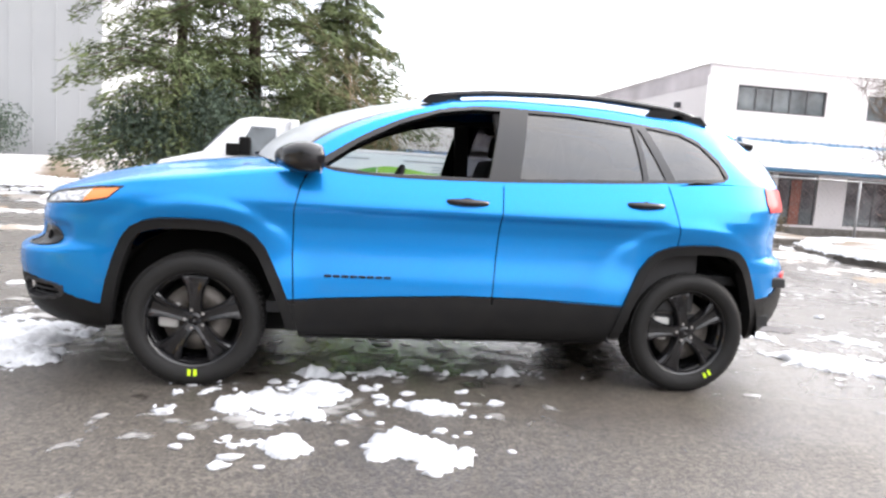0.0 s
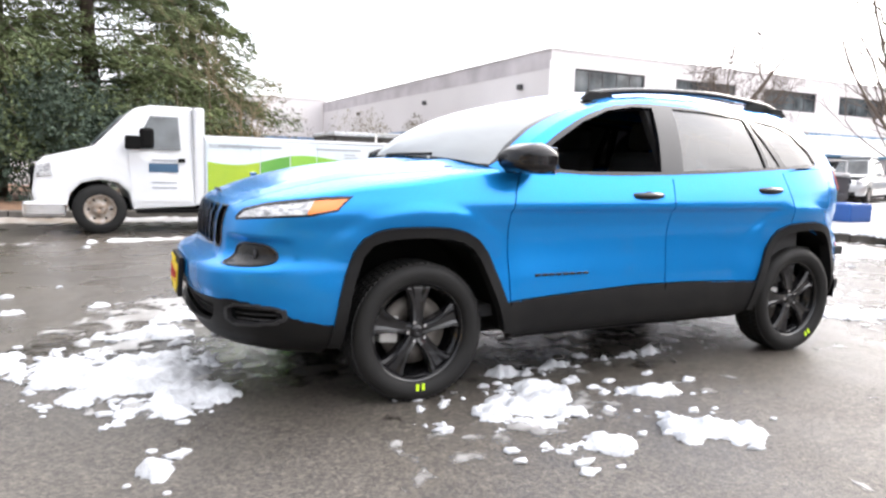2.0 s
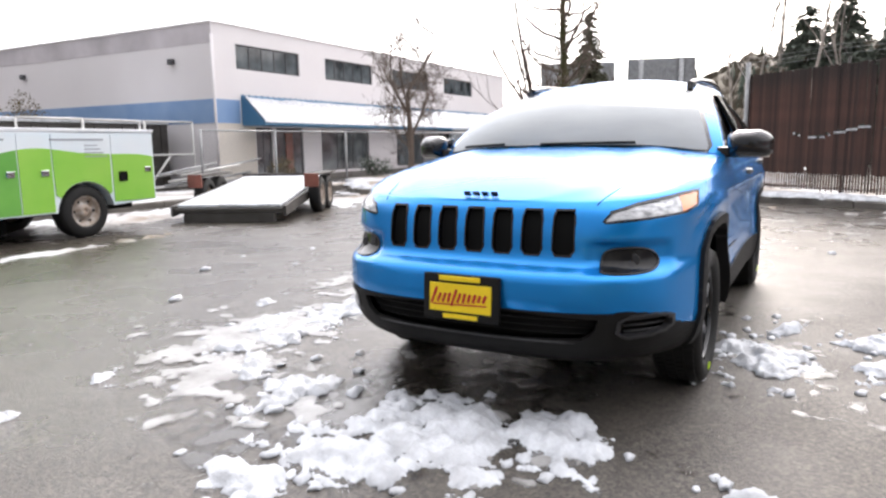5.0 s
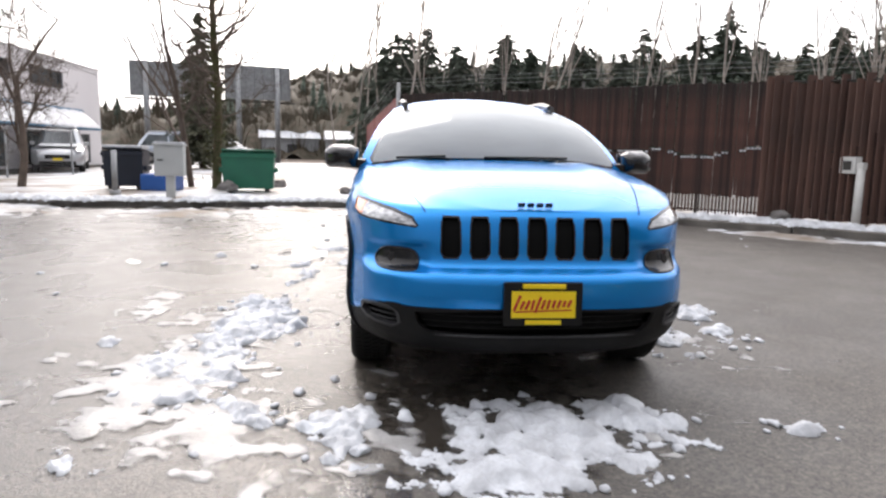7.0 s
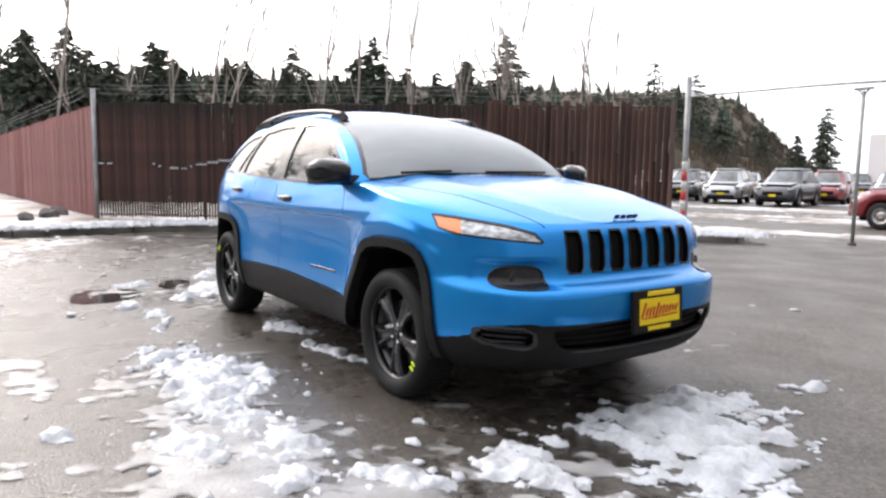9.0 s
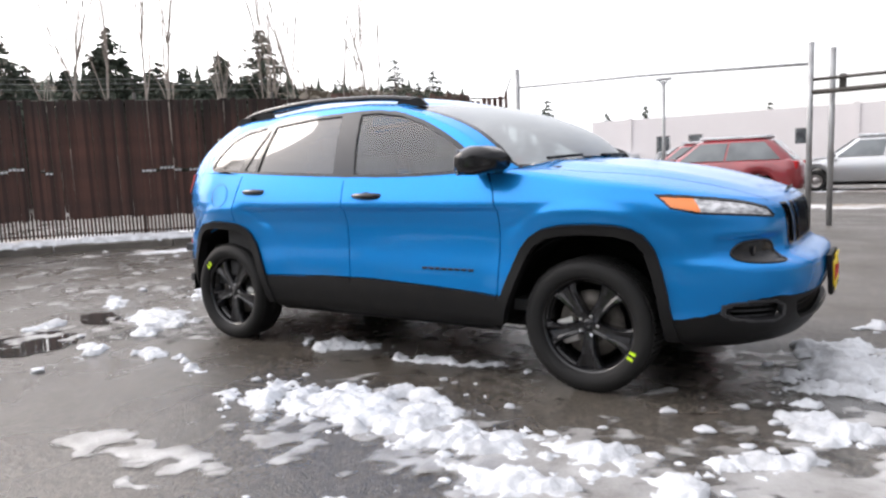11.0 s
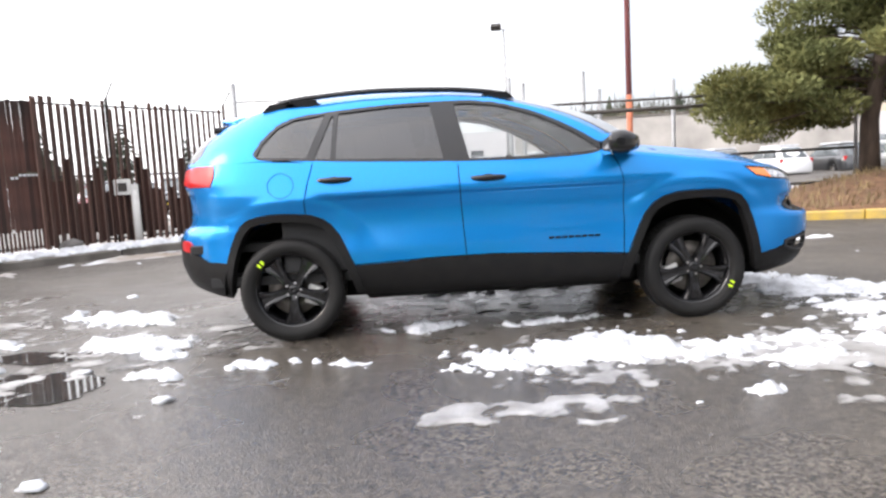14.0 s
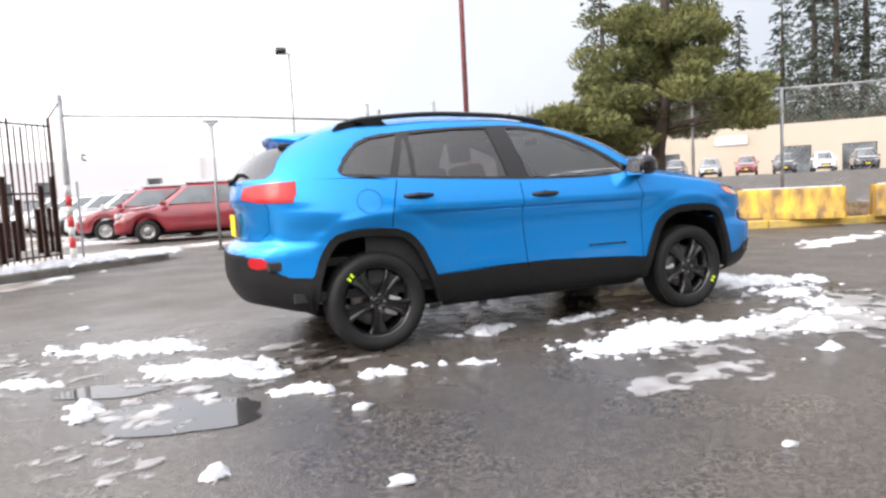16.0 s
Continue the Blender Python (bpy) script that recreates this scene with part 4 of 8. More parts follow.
# bars across the intake and the louvres of the corner pockets
for z in (0.420, 0.450, 0.480):
    part("intake_bar", tube([(nose_x(z) + 0.034 + 0.10 * (abs(y) / 0.6) ** 3.2, y, z) for y in [-0.54 + 1.08 * k / 16 for k in range(17)]], 0.005, 5), M_PLASTIC, car)
for s in (1, -1):
    for z in (0.435, 0.460, 0.485):
        part("pocket_louvre", tube([(-1.2 + (nose_x(z) + 1.2) * (1 - (y / side_width(z)) ** 3.4) ** (1 / 3.4) + 0.016, s * y, z) for y in (0.665, 0.70, 0.735, 0.77, 0.80)], 0.005, 5), M_FRAMEPLASTIC, car)
part("rear_plate", moved(box(-0.004, 0.004, -0.16, 0.16, -0.08, 0.08, 0.004), Matrix.Translation((2.185, 0, 0.90))), M_YELLOWPLATE, car, "yellow rear plate card")


# cabin
def build_seat(x, y, wide=0.25, z=0.62, name="seat"):
    st = part(name, joined(moved(box(-0.26, 0.26, -wide, wide, -0.09, 0.09, 0.05, 3), pose(x, y, z, 0, -6, 0)), moved(box(-0.07, 0.07, -wide * 0.92, wide * 0.92, -0.30, 0.30, 0.06, 3), pose(x + 0.30, y, z + 0.36, 0, 16, 0))), M_FABRIC, car, "dark fabric seat")
    for f in st.data.polygons:
        f.use_smooth = True
    part("headrest", moved(box(-0.05, 0.05, -0.125, 0.125, -0.085, 0.085, 0.04, 3), pose(x + 0.42, y, z + 0.755, 0, 10, 0)), M_FABRIC, st, smooth=True)
    return st


build_seat(0.05, 0.37)
build_seat(0.05, -0.37)
build_seat(1.0, 0.35, 0.30)
build_seat(1.0, -0.35, 0.30)
part("cabin_floor", box(-1.0, 1.9, -0.80, 0.80, 0.38, 0.44), M_INTERIOR, car)
part("dashboard", joined(moved(box(-0.25, 0.22, -0.76, 0.76, -0.16, 0.13, 0.06, 3), pose(-0.68, 0, 1.0, 0, 6, 0)), box(-1.16, -0.78, -0.72, 0.72, 1.0, 1.155, 0.02)), M_INTERIOR, car, "dark grey dashboard")
part("centre_console", box(-0.55, 0.45, -0.11, 0.11, 0.44, 0.80, 0.03), M_INTERIOR, car)
part("cargo_floor", box(1.45, 2.05, -0.72, 0.72, 0.60, 0.66, 0.01), M_INTERIOR, car)
for s in (1, -1):
    part("door_card", box(-0.70, 1.40, s * 0.80 - 0.03, s * 0.80 + 0.03, 0.45, 1.09, 0.02), M_INTERIOR, car)
    part("roof_lining_edge", tube([(-0.55, s * 0.66, 1.33), (-0.1, s * 0.58, 1.52), (0.6, s * 0.58, 1.55), (1.4, s * 0.55, 1.52)], 0.02), M_INTERIOR, car)
    part("belt_pillar", moved(box(-0.05, 0.05, -0.03, 0.03, -0.22, 0.22, 0.01), pose(0.26, s * 0.71, 1.32, -24 * -s, -8, 0)), M_INTERIOR, car)
ring = [(0.185 * math.cos(2 * math.pi * k / 28), 0.185 * math.sin(2 * math.pi * k / 28), 0) for k in range(29)]
whb = joined(tube(ring, 0.016, 8, False), box(-0.18, 0.18, -0.02, 0.02, -0.012, 0.012, 0.005), moved(box(-0.06, 0.06, -0.05, 0.05, -0.03, 0.02, 0.015), pose(0, 0, 0)))
part("steering_wheel", moved(whb, pose(-0.36, -0.37, 1.02, 0, 0, 90) @ pose(0, 0, 0, -65, 0, 0)), M_INTERIOR, car, "black steering wheel")
part("rear_view_mirror", moved(box(-0.02, 0.02, -0.11, 0.11, -0.03, 0.03, 0.015), pose(-0.40, 0, 1.47)), M_INTERIOR, car)

# ---- ground, kerbs, verge ----
def wet_asphalt():
    m = mat("wet_asphalt", (0.088, 0.077, 0.064), rough=0.31, vary=0.5, scale=0.6, other=(0.054, 0.046, 0.038), fine=0.35, fine_scale=30, bump=0.55, bump_scale=85, rough_vary=0.26)
    nt = m.node_tree
    N, L = nt.nodes, nt.links
    b = N["Principled BSDF"]
    b.inputs["Specular IOR Level"].default_value = 0.62
    tc = [n for n in N if n.bl_idname == "ShaderNodeTexCoord"][0]
    col = b.inputs["Base Color"].links[0].from_socket
    # worn-open stones of two sizes: each cell its own shade, from black binder to pale gravel
    for scale, low, high in ((85.0, 0.42, 1.60), (38.0, 0.80, 1.20)):
        vo = N.new("ShaderNodeTexVoronoi")
        vo.inputs["Scale"].default_value = scale
        L.new(tc.outputs["Object"], vo.inputs["Vector"])
        sp = N.new("ShaderNodeSeparateColor")
        L.new(vo.outputs["Color"], sp.inputs[0])
        mr = N.new("ShaderNodeMapRange")
        mr.inputs["To Min"].default_value, mr.inputs["To Max"].default_value = low, high
        L.new(sp.outputs[0], mr.inputs["Value"])
        cc = N.new("ShaderNodeCombineColor")
        for k in range(3):
            L.new(mr.outputs[0], cc.inputs[k])
        mx = N.new("ShaderNodeMix")
        mx.data_type, mx.blend_type = "RGBA", "MULTIPLY"
        mx.inputs["Factor"].default_value = 1.0
        L.new(col, mx.inputs["A"])
        L.new(cc.outputs[0], mx.inputs["B"])
        col = mx.outputs["Result"]
    L.new(col, b.inputs["Base Color"])
    # drier, rougher ground away from the melting snow along the kerb
    wet = b.inputs["Roughness"].links[0].from_socket
    dp, no, mr, ad, sm = (N.new("ShaderNode" + k) for k in ("VectorMath", "TexNoise", "MapRange", "Math", "Math"))
    dp.operation, ad.operation, sm.operation = "DOT_PRODUCT", "ADD", "ADD"
    dp.inputs[1].default_value = (0.35, 0.94, 0)
    no.inputs["Scale"].default_value, no.inputs["Detail"].default_value = 0.9, 5.0
    L.new(tc.outputs["Object"], dp.inputs[0])
    L.new(tc.outputs["Object"], no.inputs["Vector"])
    L.new(dp.outputs["Value"], ad.inputs[0])
    L.new(no.outputs[0], ad.inputs[1])
    mr.inputs["From Min"].default_value, mr.inputs["From Max"].default_value = 0.6, -1.0
    mr.inputs["To Min"].default_value, mr.inputs["To Max"].default_value = -0.02, 0.26
    L.new(ad.outputs[0], mr.inputs["Value"])
    L.new(wet, sm.inputs[0])
    L.new(mr.outputs[0], sm.inputs[1])
    L.new(sm.outputs[0], b.inputs["Roughness"])
    return m


M_ASPHALT = wet_asphalt()
M_SNOW = mat("snow", (0.64, 0.66, 0.69), rough=0.5, vary=0.7, scale=7, other=(0.42, 0.43, 0.45), fine=0.16, fine_scale=55, bump=0.6, bump_scale=45)
M_OLDSNOW = mat("trodden_snow", (0.64, 0.66, 0.69), rough=0.5, vary=0.9, scale=0.55, other=(0.20, 0.155, 0.11), fine=0.1, fine_scale=25, bump=0.5, bump_scale=20)
M_SLUSH = mat("grey_slush", (0.40, 0.395, 0.39), rough=0.3, vary=0.6, scale=5, other=(0.20, 0.19, 0.18), fine=0.15, fine_scale=50, bump=0.4, bump_scale=60)
M_PUDDLE = mat("puddle_water", (0.03, 0.03, 0.03), rough=0.05, vary=0.3, scale=2, other=(0.045, 0.043, 0.04), spec=0.9)


def thinning(m, full, grain, scale):
    """Lets the ground show where a layer runs out: cover against a fine noise."""
    N, L = m.node_tree.nodes, m.node_tree.links
    at, no, tc, ad, mr = (N.new("ShaderNode" + k) for k in ("Attribute", "TexNoise", "TexCoord", "Math", "MapRange"))
    at.attribute_name = "cover"
    no.inputs["Scale"].default_value, no.inputs["Detail"].default_value = scale, 6.0
    L.new(tc.outputs["Object"], no.inputs["Vector"])
    ad.operation = "MULTIPLY_ADD"
    ad.inputs[1].default_value = grain
    L.new(no.outputs[0], ad.inputs[0])
    L.new(at.outputs["Fac"], ad.inputs[2])
    mr.interpolation_type = "SMOOTHSTEP"
    mr.inputs["From Min"].default_value, mr.inputs["From Max"].default_value = 0.5 * grain, 0.5 * grain + full
    L.new(ad.outputs[0], mr.inputs["Value"])
    L.new(mr.outputs[0], N["Principled BSDF"].inputs["Alpha"])


thinning(M_SLUSH, 0.40, 0.7, 9.0)
M_LYING = M_SNOW.copy()
M_LYING.name = "lying_snow"
thinning(M_LYING, 0.10, 0.25, 24.0)
M_KERB = mat("old_concrete", (0.19, 0.175, 0.155), rough=0.8, vary=0.5, scale=3, other=(0.09, 0.08, 0.07), fine=0.15, bump=0.3)
M_YELLOWKERB = mat("worn_yellow_paint", (0.62, 0.42, 0.06), rough=0.65, vary=0.45, scale=5, other=(0.36, 0.27, 0.12), fine=0.15, bump=0.2)
M_SOIL = mat("wet_soil", (0.10, 0.065, 0.04), rough=0.9, vary=0.6, scale=2, other=(0.05, 0.035, 0.025), fine=0.3, fine_scale=40, bump=0.6, bump_scale=30)
M_MULCH = mat("bark_mulch", (0.20, 0.11, 0.06), rough=0.95, vary=0.6, scale=6, other=(0.09, 0.05, 0.03), fine=0.4, fine_scale=35, bump=0.8, bump_scale=30)


def ground_z(x, y):
    """Level lot; the land climbs gently far off past the tree bed and behind the fence."""
    d = max(0.0, -(0.8 * x + 0.6 * y))
    r = math.hypot(x, y)
    return 0.95 * smoothstep(20, 55, d) + 40 * smoothstep(105, 370, 0.9 * x - 0.45 * y) * smoothstep(-66, -57, math.degrees(math.atan2(y, x))) * (1 - 0.75 * smoothstep(2, 24, math.degrees(math.atan2(y, x)))) + 10 * smoothstep(500, 1800, r)


gm = bmesh.new()
rows = []
for r in (0.0, 4, 9, 15, 20, 25, 30, 36, 42, 50, 60, 80, 110, 150, 200, 260, 320, 400, 520, 800, 1400, 3000):
    rows.append([gm.verts.new((r * math.cos(a), r * math.sin(a), ground_z(r * math.cos(a), r * math.sin(a)))) for a in [2 * math.pi * k / 72 for k in range(72)]] if r else [gm.verts.new((0, 0, 0))])
for k in range(72):
    gm.faces.new((rows[0][0], rows[1][k], rows[1][(k + 1) % 72]))
for ra, rb in zip(rows[1:], rows[2:]):
    for k in range(72):
        gm.faces.new((ra[k], rb[k], rb[(k + 1) % 72], ra[(k + 1) % 72])).smooth = True
for f in gm.faces:
    c = f.calc_center_median()
    f.material_index = 1 if c.length > 100 or (c.x > 45 and c.length > 60) else 0
gr = part("ground", gm, M_ASPHALT)
gr.data.materials.append(M_SOIL)
tagged(gr, "wet brownish-grey asphalt with pale stones and melting snow", "ground", kind="structure")


def resample(pts, step):
    out = [Vector(pts[0])]
    for a, b in zip(pts, pts[1:]):
        a, b = Vector(a), Vector(b)
        n = max(1, int((b - a).length / step))
        out += [a.lerp(b, k / n) for k in range(1, n + 1)]
    return out


def soften(pts, rounds=2):
    pts = [Vector(p) for p in pts]
    for _ in range(rounds):
        out = [pts[0]]
        for a, b in zip(pts, pts[1:]):
            out += [a.lerp(b, 0.25), a.lerp(b, 0.75)]
        pts = out + [pts[-1]]
    return pts


def kerb(name, line, material, label, height=0.13, width=0.15, gap=0.012, length=1.8):
    """Kerb stones laid end to end along a line, each with its joint, as parts of one kerb."""
    line = resample([Vector((p[0], p[1])) for p in line], 0.3)
    th = thing(name, label, "kerb", kind="structure")
    s, stones, cur = 0.0, [], [line[0]]
    for a, b in zip(line, line[1:]):
        s += (b - a).length
        cur.append(b)
        if s >= length:
            stones.append(cur)
            cur, s = [b], 0.0
    if len(cur) > 1:
        stones.append(cur)
    prof = ((0, -0.02), (0, height - 0.02), (0.02, height), (width - 0.02, height), (width, height - 0.02), (width, -0.02))
    rg = random.Random(len(stones))
    for st in stones:
        bm = bmesh.new()
        rws = []
        dz = rg.uniform(-0.006, 0.006)
        for i, p in enumerate(st):
            d = (st[min(i + 1, len(st) - 1)] - st[max(i - 1, 0)]).normalized()
            n = Vector((-d.y, d.x))
            q = p + d * (gap if i == 0 else -gap if i == len(st) - 1 else 0)
            rws.append([bm.verts.new((q.x + n.x * o, q.y + n.y * o, h + dz)) for o, h in prof])
        sheet(bm, rws)
        for f in bm.faces:
            f.smooth = False
        bm.faces.new(rws[0])
        bm.faces.new(rws[-1][::-1])
        bmesh.ops.recalc_face_normals(bm, faces=bm.faces[:])
        part("kerb_stone", bm, material, th)
    return th


KERB_LINE = soften([(2.6, -9.1), (4.4, -7.5), (6.2, -5.5), (7.8, -3.6), (9.5, -1.6), (9.9, 0.2), (9.5, 2.6), (9.0, 5.2), (8.7, 7.6), (9.6, 9.6), (11.5, 11.0)])
kerb("kerb", [(p.x, p.y) for p in KERB_LINE][::-1], M_KERB, "low worn concrete kerb with snow behind it")


def slab(name, outline, height, material, label, rough=0.03, step=0.45, kind="structure", category="verge", crown=None):
    """A raised sheet of ground inside an outline: a fine grid, kept where it lies inside, with uneven height."""
    xs, ys = [p[0] for p in outline], [p[1] for p in outline]
    bm = bmesh.new()
    nx, ny = int((max(xs) - min(xs)) / step) + 2, int((max(ys) - min(ys)) / step) + 2
    vs = {}
    def vert(i, j):
        if (i, j) not in vs:
            x, y = min(xs) + i * step, min(ys) + j * step
            h = height + rough * noise.fractal(Vector((x * 0.7, y * 0.7, 3.1)), 1.0, 2.0, 4)
            if crown:
                h += crown(x, y)
            vs[(i, j)] = bm.verts.new((x, y, h))
        return vs[(i, j)]
    for i in range(nx):
        for j in range(ny):
            x, y = min(xs) + (i + 0.5) * step, min(ys) + (j + 0.5) * step
            if inside(outline, x, y):
                bm.faces.new((vert(i, j), vert(i + 1, j), vert(i + 1, j + 1), vert(i, j + 1))).smooth = True
    # pull the border's vertices onto the outline, then skirt it down
    segs = list(zip(outline, outline[1:] + outline[:1]))
    for v in bm.verts:
        if v.is_boundary:
            best = None
            p = Vector((v.co.x, v.co.y))
            for a, b in segs:
                a, b = Vector(a), Vector(b)
                t = max(0, min(1, (p - a).dot(b - a) / max((b - a).length_squared, 1e-9)))
                q = a.lerp(b, t)
                if best is None or (q - p).length < (best - p).length:
                    best = q
            v.co.x, v.co.y = best.x, best.y
    ext = bmesh.ops.extrude_edge_only(bm, edges=[e for e in bm.edges if e.is_boundary])
    for v in ext["geom"]:
        if isinstance(v, bmesh.types.BMVert):
            v.co.z = -0.05
    bmesh.ops.recalc_face_normals(bm, faces=bm.faces[:])
    return tagged(part(name, bm, material), label, category, kind=kind)


behind = [(p.x + 0.13, p.y - 0.02) for p in KERB_LINE]
slab("verge", behind + [(14, 13), (48, 16), (48, -2.0), (14.5, -0.6), (12.6, -0.9), (4.9, -10.4), (3.2, -10.2)], 0.135, M_OLDSNOW, "snow-covered verge behind the kerb with soil showing", 0.05)

# the mound with the pine, edged in yellow
YK = soften([(-2.9, -6.35), (-4.4, -6.0), (-6.6, -5.6), (-8.0, -4.75), (-10.2, -3.85), (-15, -1.6)])
kerb("yellow_kerb", [(p.x, p.y) for p in YK], M_YELLOWKERB, "kerb with worn yellow paint", 0.15, 0.16)
bed = [(p.x - 0.05, p.y - 0.14) for p in YK] + [(-16.5, -5.0), (-12.5, -8.6), (-9.0, -10.2), (-5.0, -9.3), (-2.6, -7.6)]
slab("planting_bed", bed, 0.15, M_MULCH, "mulched planting bed with patches of snow", 0.05, 0.35, crown=lambda x, y: 0.62 * math.exp(-(((x + 9.2) / 2.6) ** 2 + ((y + 7.6) / 1.6) ** 2)))
# dry grass over the bed
rg = random.Random(61)
gv, gf = [], []
while len(gf) < 5200:
    x, y = rg.uniform(-15, -2.6), rg.uniform(-9.4, -2.0)
    if not inside(bed, x, y) or noise.noise(Vector((x * 1.3, y * 1.3, 0))) < -0.12:
        continue
    z = 0.13 + 0.62 * math.exp(-(((x + 9.2) / 2.6) ** 2 + ((y + 7.6) / 1.6) ** 2))
    h, a, w = rg.uniform(0.06, 0.20), rg.uniform(0, 6.28), rg.uniform(0.006, 0.014)
    dx, dy = math.cos(a), math.sin(a)
    o = len(gv)
    gv += [(x - dy * w, y + dx * w, z), (x + dy * w, y - dx * w, z), (x + dx * h * 0.6, y + dy * h * 0.6, z + h)]
    gf.append((o, o + 1, o + 2))
me = bpy.data.meshes.new("dry_grass")
me.from_pydata(gv, [], gf)
me.materials.append(mat("straw", (0.30, 0.22, 0.11), rough=0.9, vary=0.6, scale=2, other=(0.17, 0.13, 0.07)))
tagged(new("dry_grass", me), "dry straw-brown grass on the planting bed", "grass", kind="stuff")

# pavement past the truck
slab("pavement", [(-3.4, 10.85), (12, 11.2), (12, 13.2), (-3.4, 13.2)], 0.13, M_OLDSNOW, "pavement strip under old snow", 0.04)
kerb("kerb_far", [(12, 11.05), (-3.4, 10.7), (-5.2, 10.9), (-7.3, 13.4), (-10.4, 18.2), (-13.6, 24.0)], M_KERB, "concrete kerb along the street")

# the mulched island under the conifers
slab("tree_island", [(-3.45, 10.9), (-5.15, 11.1), (-7.15, 13.5), (-10.25, 18.3), (-13.4, 24.0), (-9.0, 25.5), (-3.0, 20.0), (2.0, 19.0), (2.0, 13.25), (-3.45, 13.25)], 0.12, M_MULCH, "mulched island under the street conifers with snow along its edge", 0.05, 0.45)
# the far side of the street, banked up under old snow
slab("snow_bank", [(-22, 23), (-15.5, 27.5), (-10.0, 29.8), (-10.0, 29.4), (-34, 16), (-34, 29.5)], 0.9, M_OLDSNOW, "snow-covered bank before the grey building", 0.10, 0.8)

# ---- snow, slush and puddles on the asphalt ----
# each: x, y, half length, half width, turn in degrees, weight
HEAPS = [
    # before the nose
    (-2.62, 0.10, 0.42, 0.52, 5, 0.86), (-2.90, 0.22, 0.22, 0.38, 4, 1.0), (-2.44, -0.46, 0.30, 0.24, 30, 1.0), (-2.72, -0.20, 0.26, 0.22, 60, 0.9), (-2.48, 0.92, 0.26, 0.17, -30, 0.85),
    (-2.34, 0.62, 0.28, 0.06, 20, 0.75), (-3.26, 0.50, 0.13, 0.22, 10, 0.95), (-2.10, 1.45, 0.42, 0.10, 25, 0.72),
    # the long heap beside the doors
    (-0.57, 1.62, 0.72, 0.29, 3, 1.2), (-1.15, 1.70, 0.34, 0.18, -8, 0.95), (0.10, 1.72, 0.24, 0.10, 8, 0.9), (-0.62, 1.34, 0.30, 0.10, 4, 0.85), (-1.72, 1.62, 0.40, 0.16, -4, 0.9), (-1.98, 1.72, 0.16, 0.14, 0, 0.95), (-1.55, 1.98, 0.34, 0.14, 8, 0.72),
    # beside the front door, on the other flank
    (-0.92, -1.16, 0.42, 0.24, -12, 1.0), (-0.72, -0.98, 0.30, 0.14, 0, 0.85), (-0.86, -1.66, 0.24, 0.10, -18, 0.88), (-0.28, -1.70, 0.26, 0.17, -32, 1.0), (-0.72, -0.66, 0.18, 0.06, -10, 0.8), (-0.14, -1.22, 0.20, 0.06, -10, 0.72), (-2.56, -1.22, 0.09, 0.08, 0, 0.9),
    (0.15, -0.62, 0.85, 0.10, 2, 0.62), (0.40, 0.72, 0.42, 0.11, 5, 0.66), (-0.35, 0.74, 0.45, 0.08, 5, 0.6),
    # behind the tail
    (2.95, -0.30, 0.62, 0.26, 150, 0.92), (2.50, 0.72, 0.55, 0.22, 158, 1.0), (2.20, 1.02, 0.26, 0.12, 140, 0.85), (3.18, 1.26, 0.10, 0.18, 10, 0.9), (2.05, 1.56, 0.22, 0.10, 158, 0.9), (1.46, 1.42, 0.30, 0.14, 160, 0.95), (0.98, 1.54, 0.20, 0.07, 160, 0.85),
    (2.58, 2.54, 0.09, 0.07, 0, 0.95), (3.55, 0.45, 0.30, 0.12, 150, 0.8), (-1.05, 2.42, 0.10, 0.06, 10, 0.85), (-2.75, 1.95, 0.16, 0.10, 30, 0.8), (-3.35, 1.9, 0.14, 0.10, 0, 0.8)]
SLUSH = [(-1.75, 1.8, 0.95, 0.60, 0, 1.05), (-2.3, 1.5, 0.7, 0.5, 30, 0.85), (-0.7, 1.75, 1, 0.5, 3, 0.74), (0.08, 2.5, 0.46, 0.16, 8, 0.99), (-0.25, 2.68, 0.2, 0.06, 8, 0.84), (-1.36, 2.62, 0.3, 0.12, 9, 0.89), (-2.6, 0.4, 0.5, 0.8, 10, 0.47), (0, 0.1, 1.6, 0.5, 0, 0.27), (2.3, 0.8, 1.2, 1, 40, 0.32), (-0.6, -1.3, 0.8, 0.6, 10, 0.37), (-1.7, 2.7, 0.7, 0.4, 0, 0.47), (2.7, 1.5, 0.55, 0.35, 40, 0.37), (3.2, 0.2, 1.2, 0.8, 30, 0.22), (6.9, 2.6, 2.3, 2.3, 0, 0.55), (4.6, 0.2, 1.6, 1.2, 0, 0.37), (6.8, -0.8, 2.2, 1.4, 30, 0.37)]


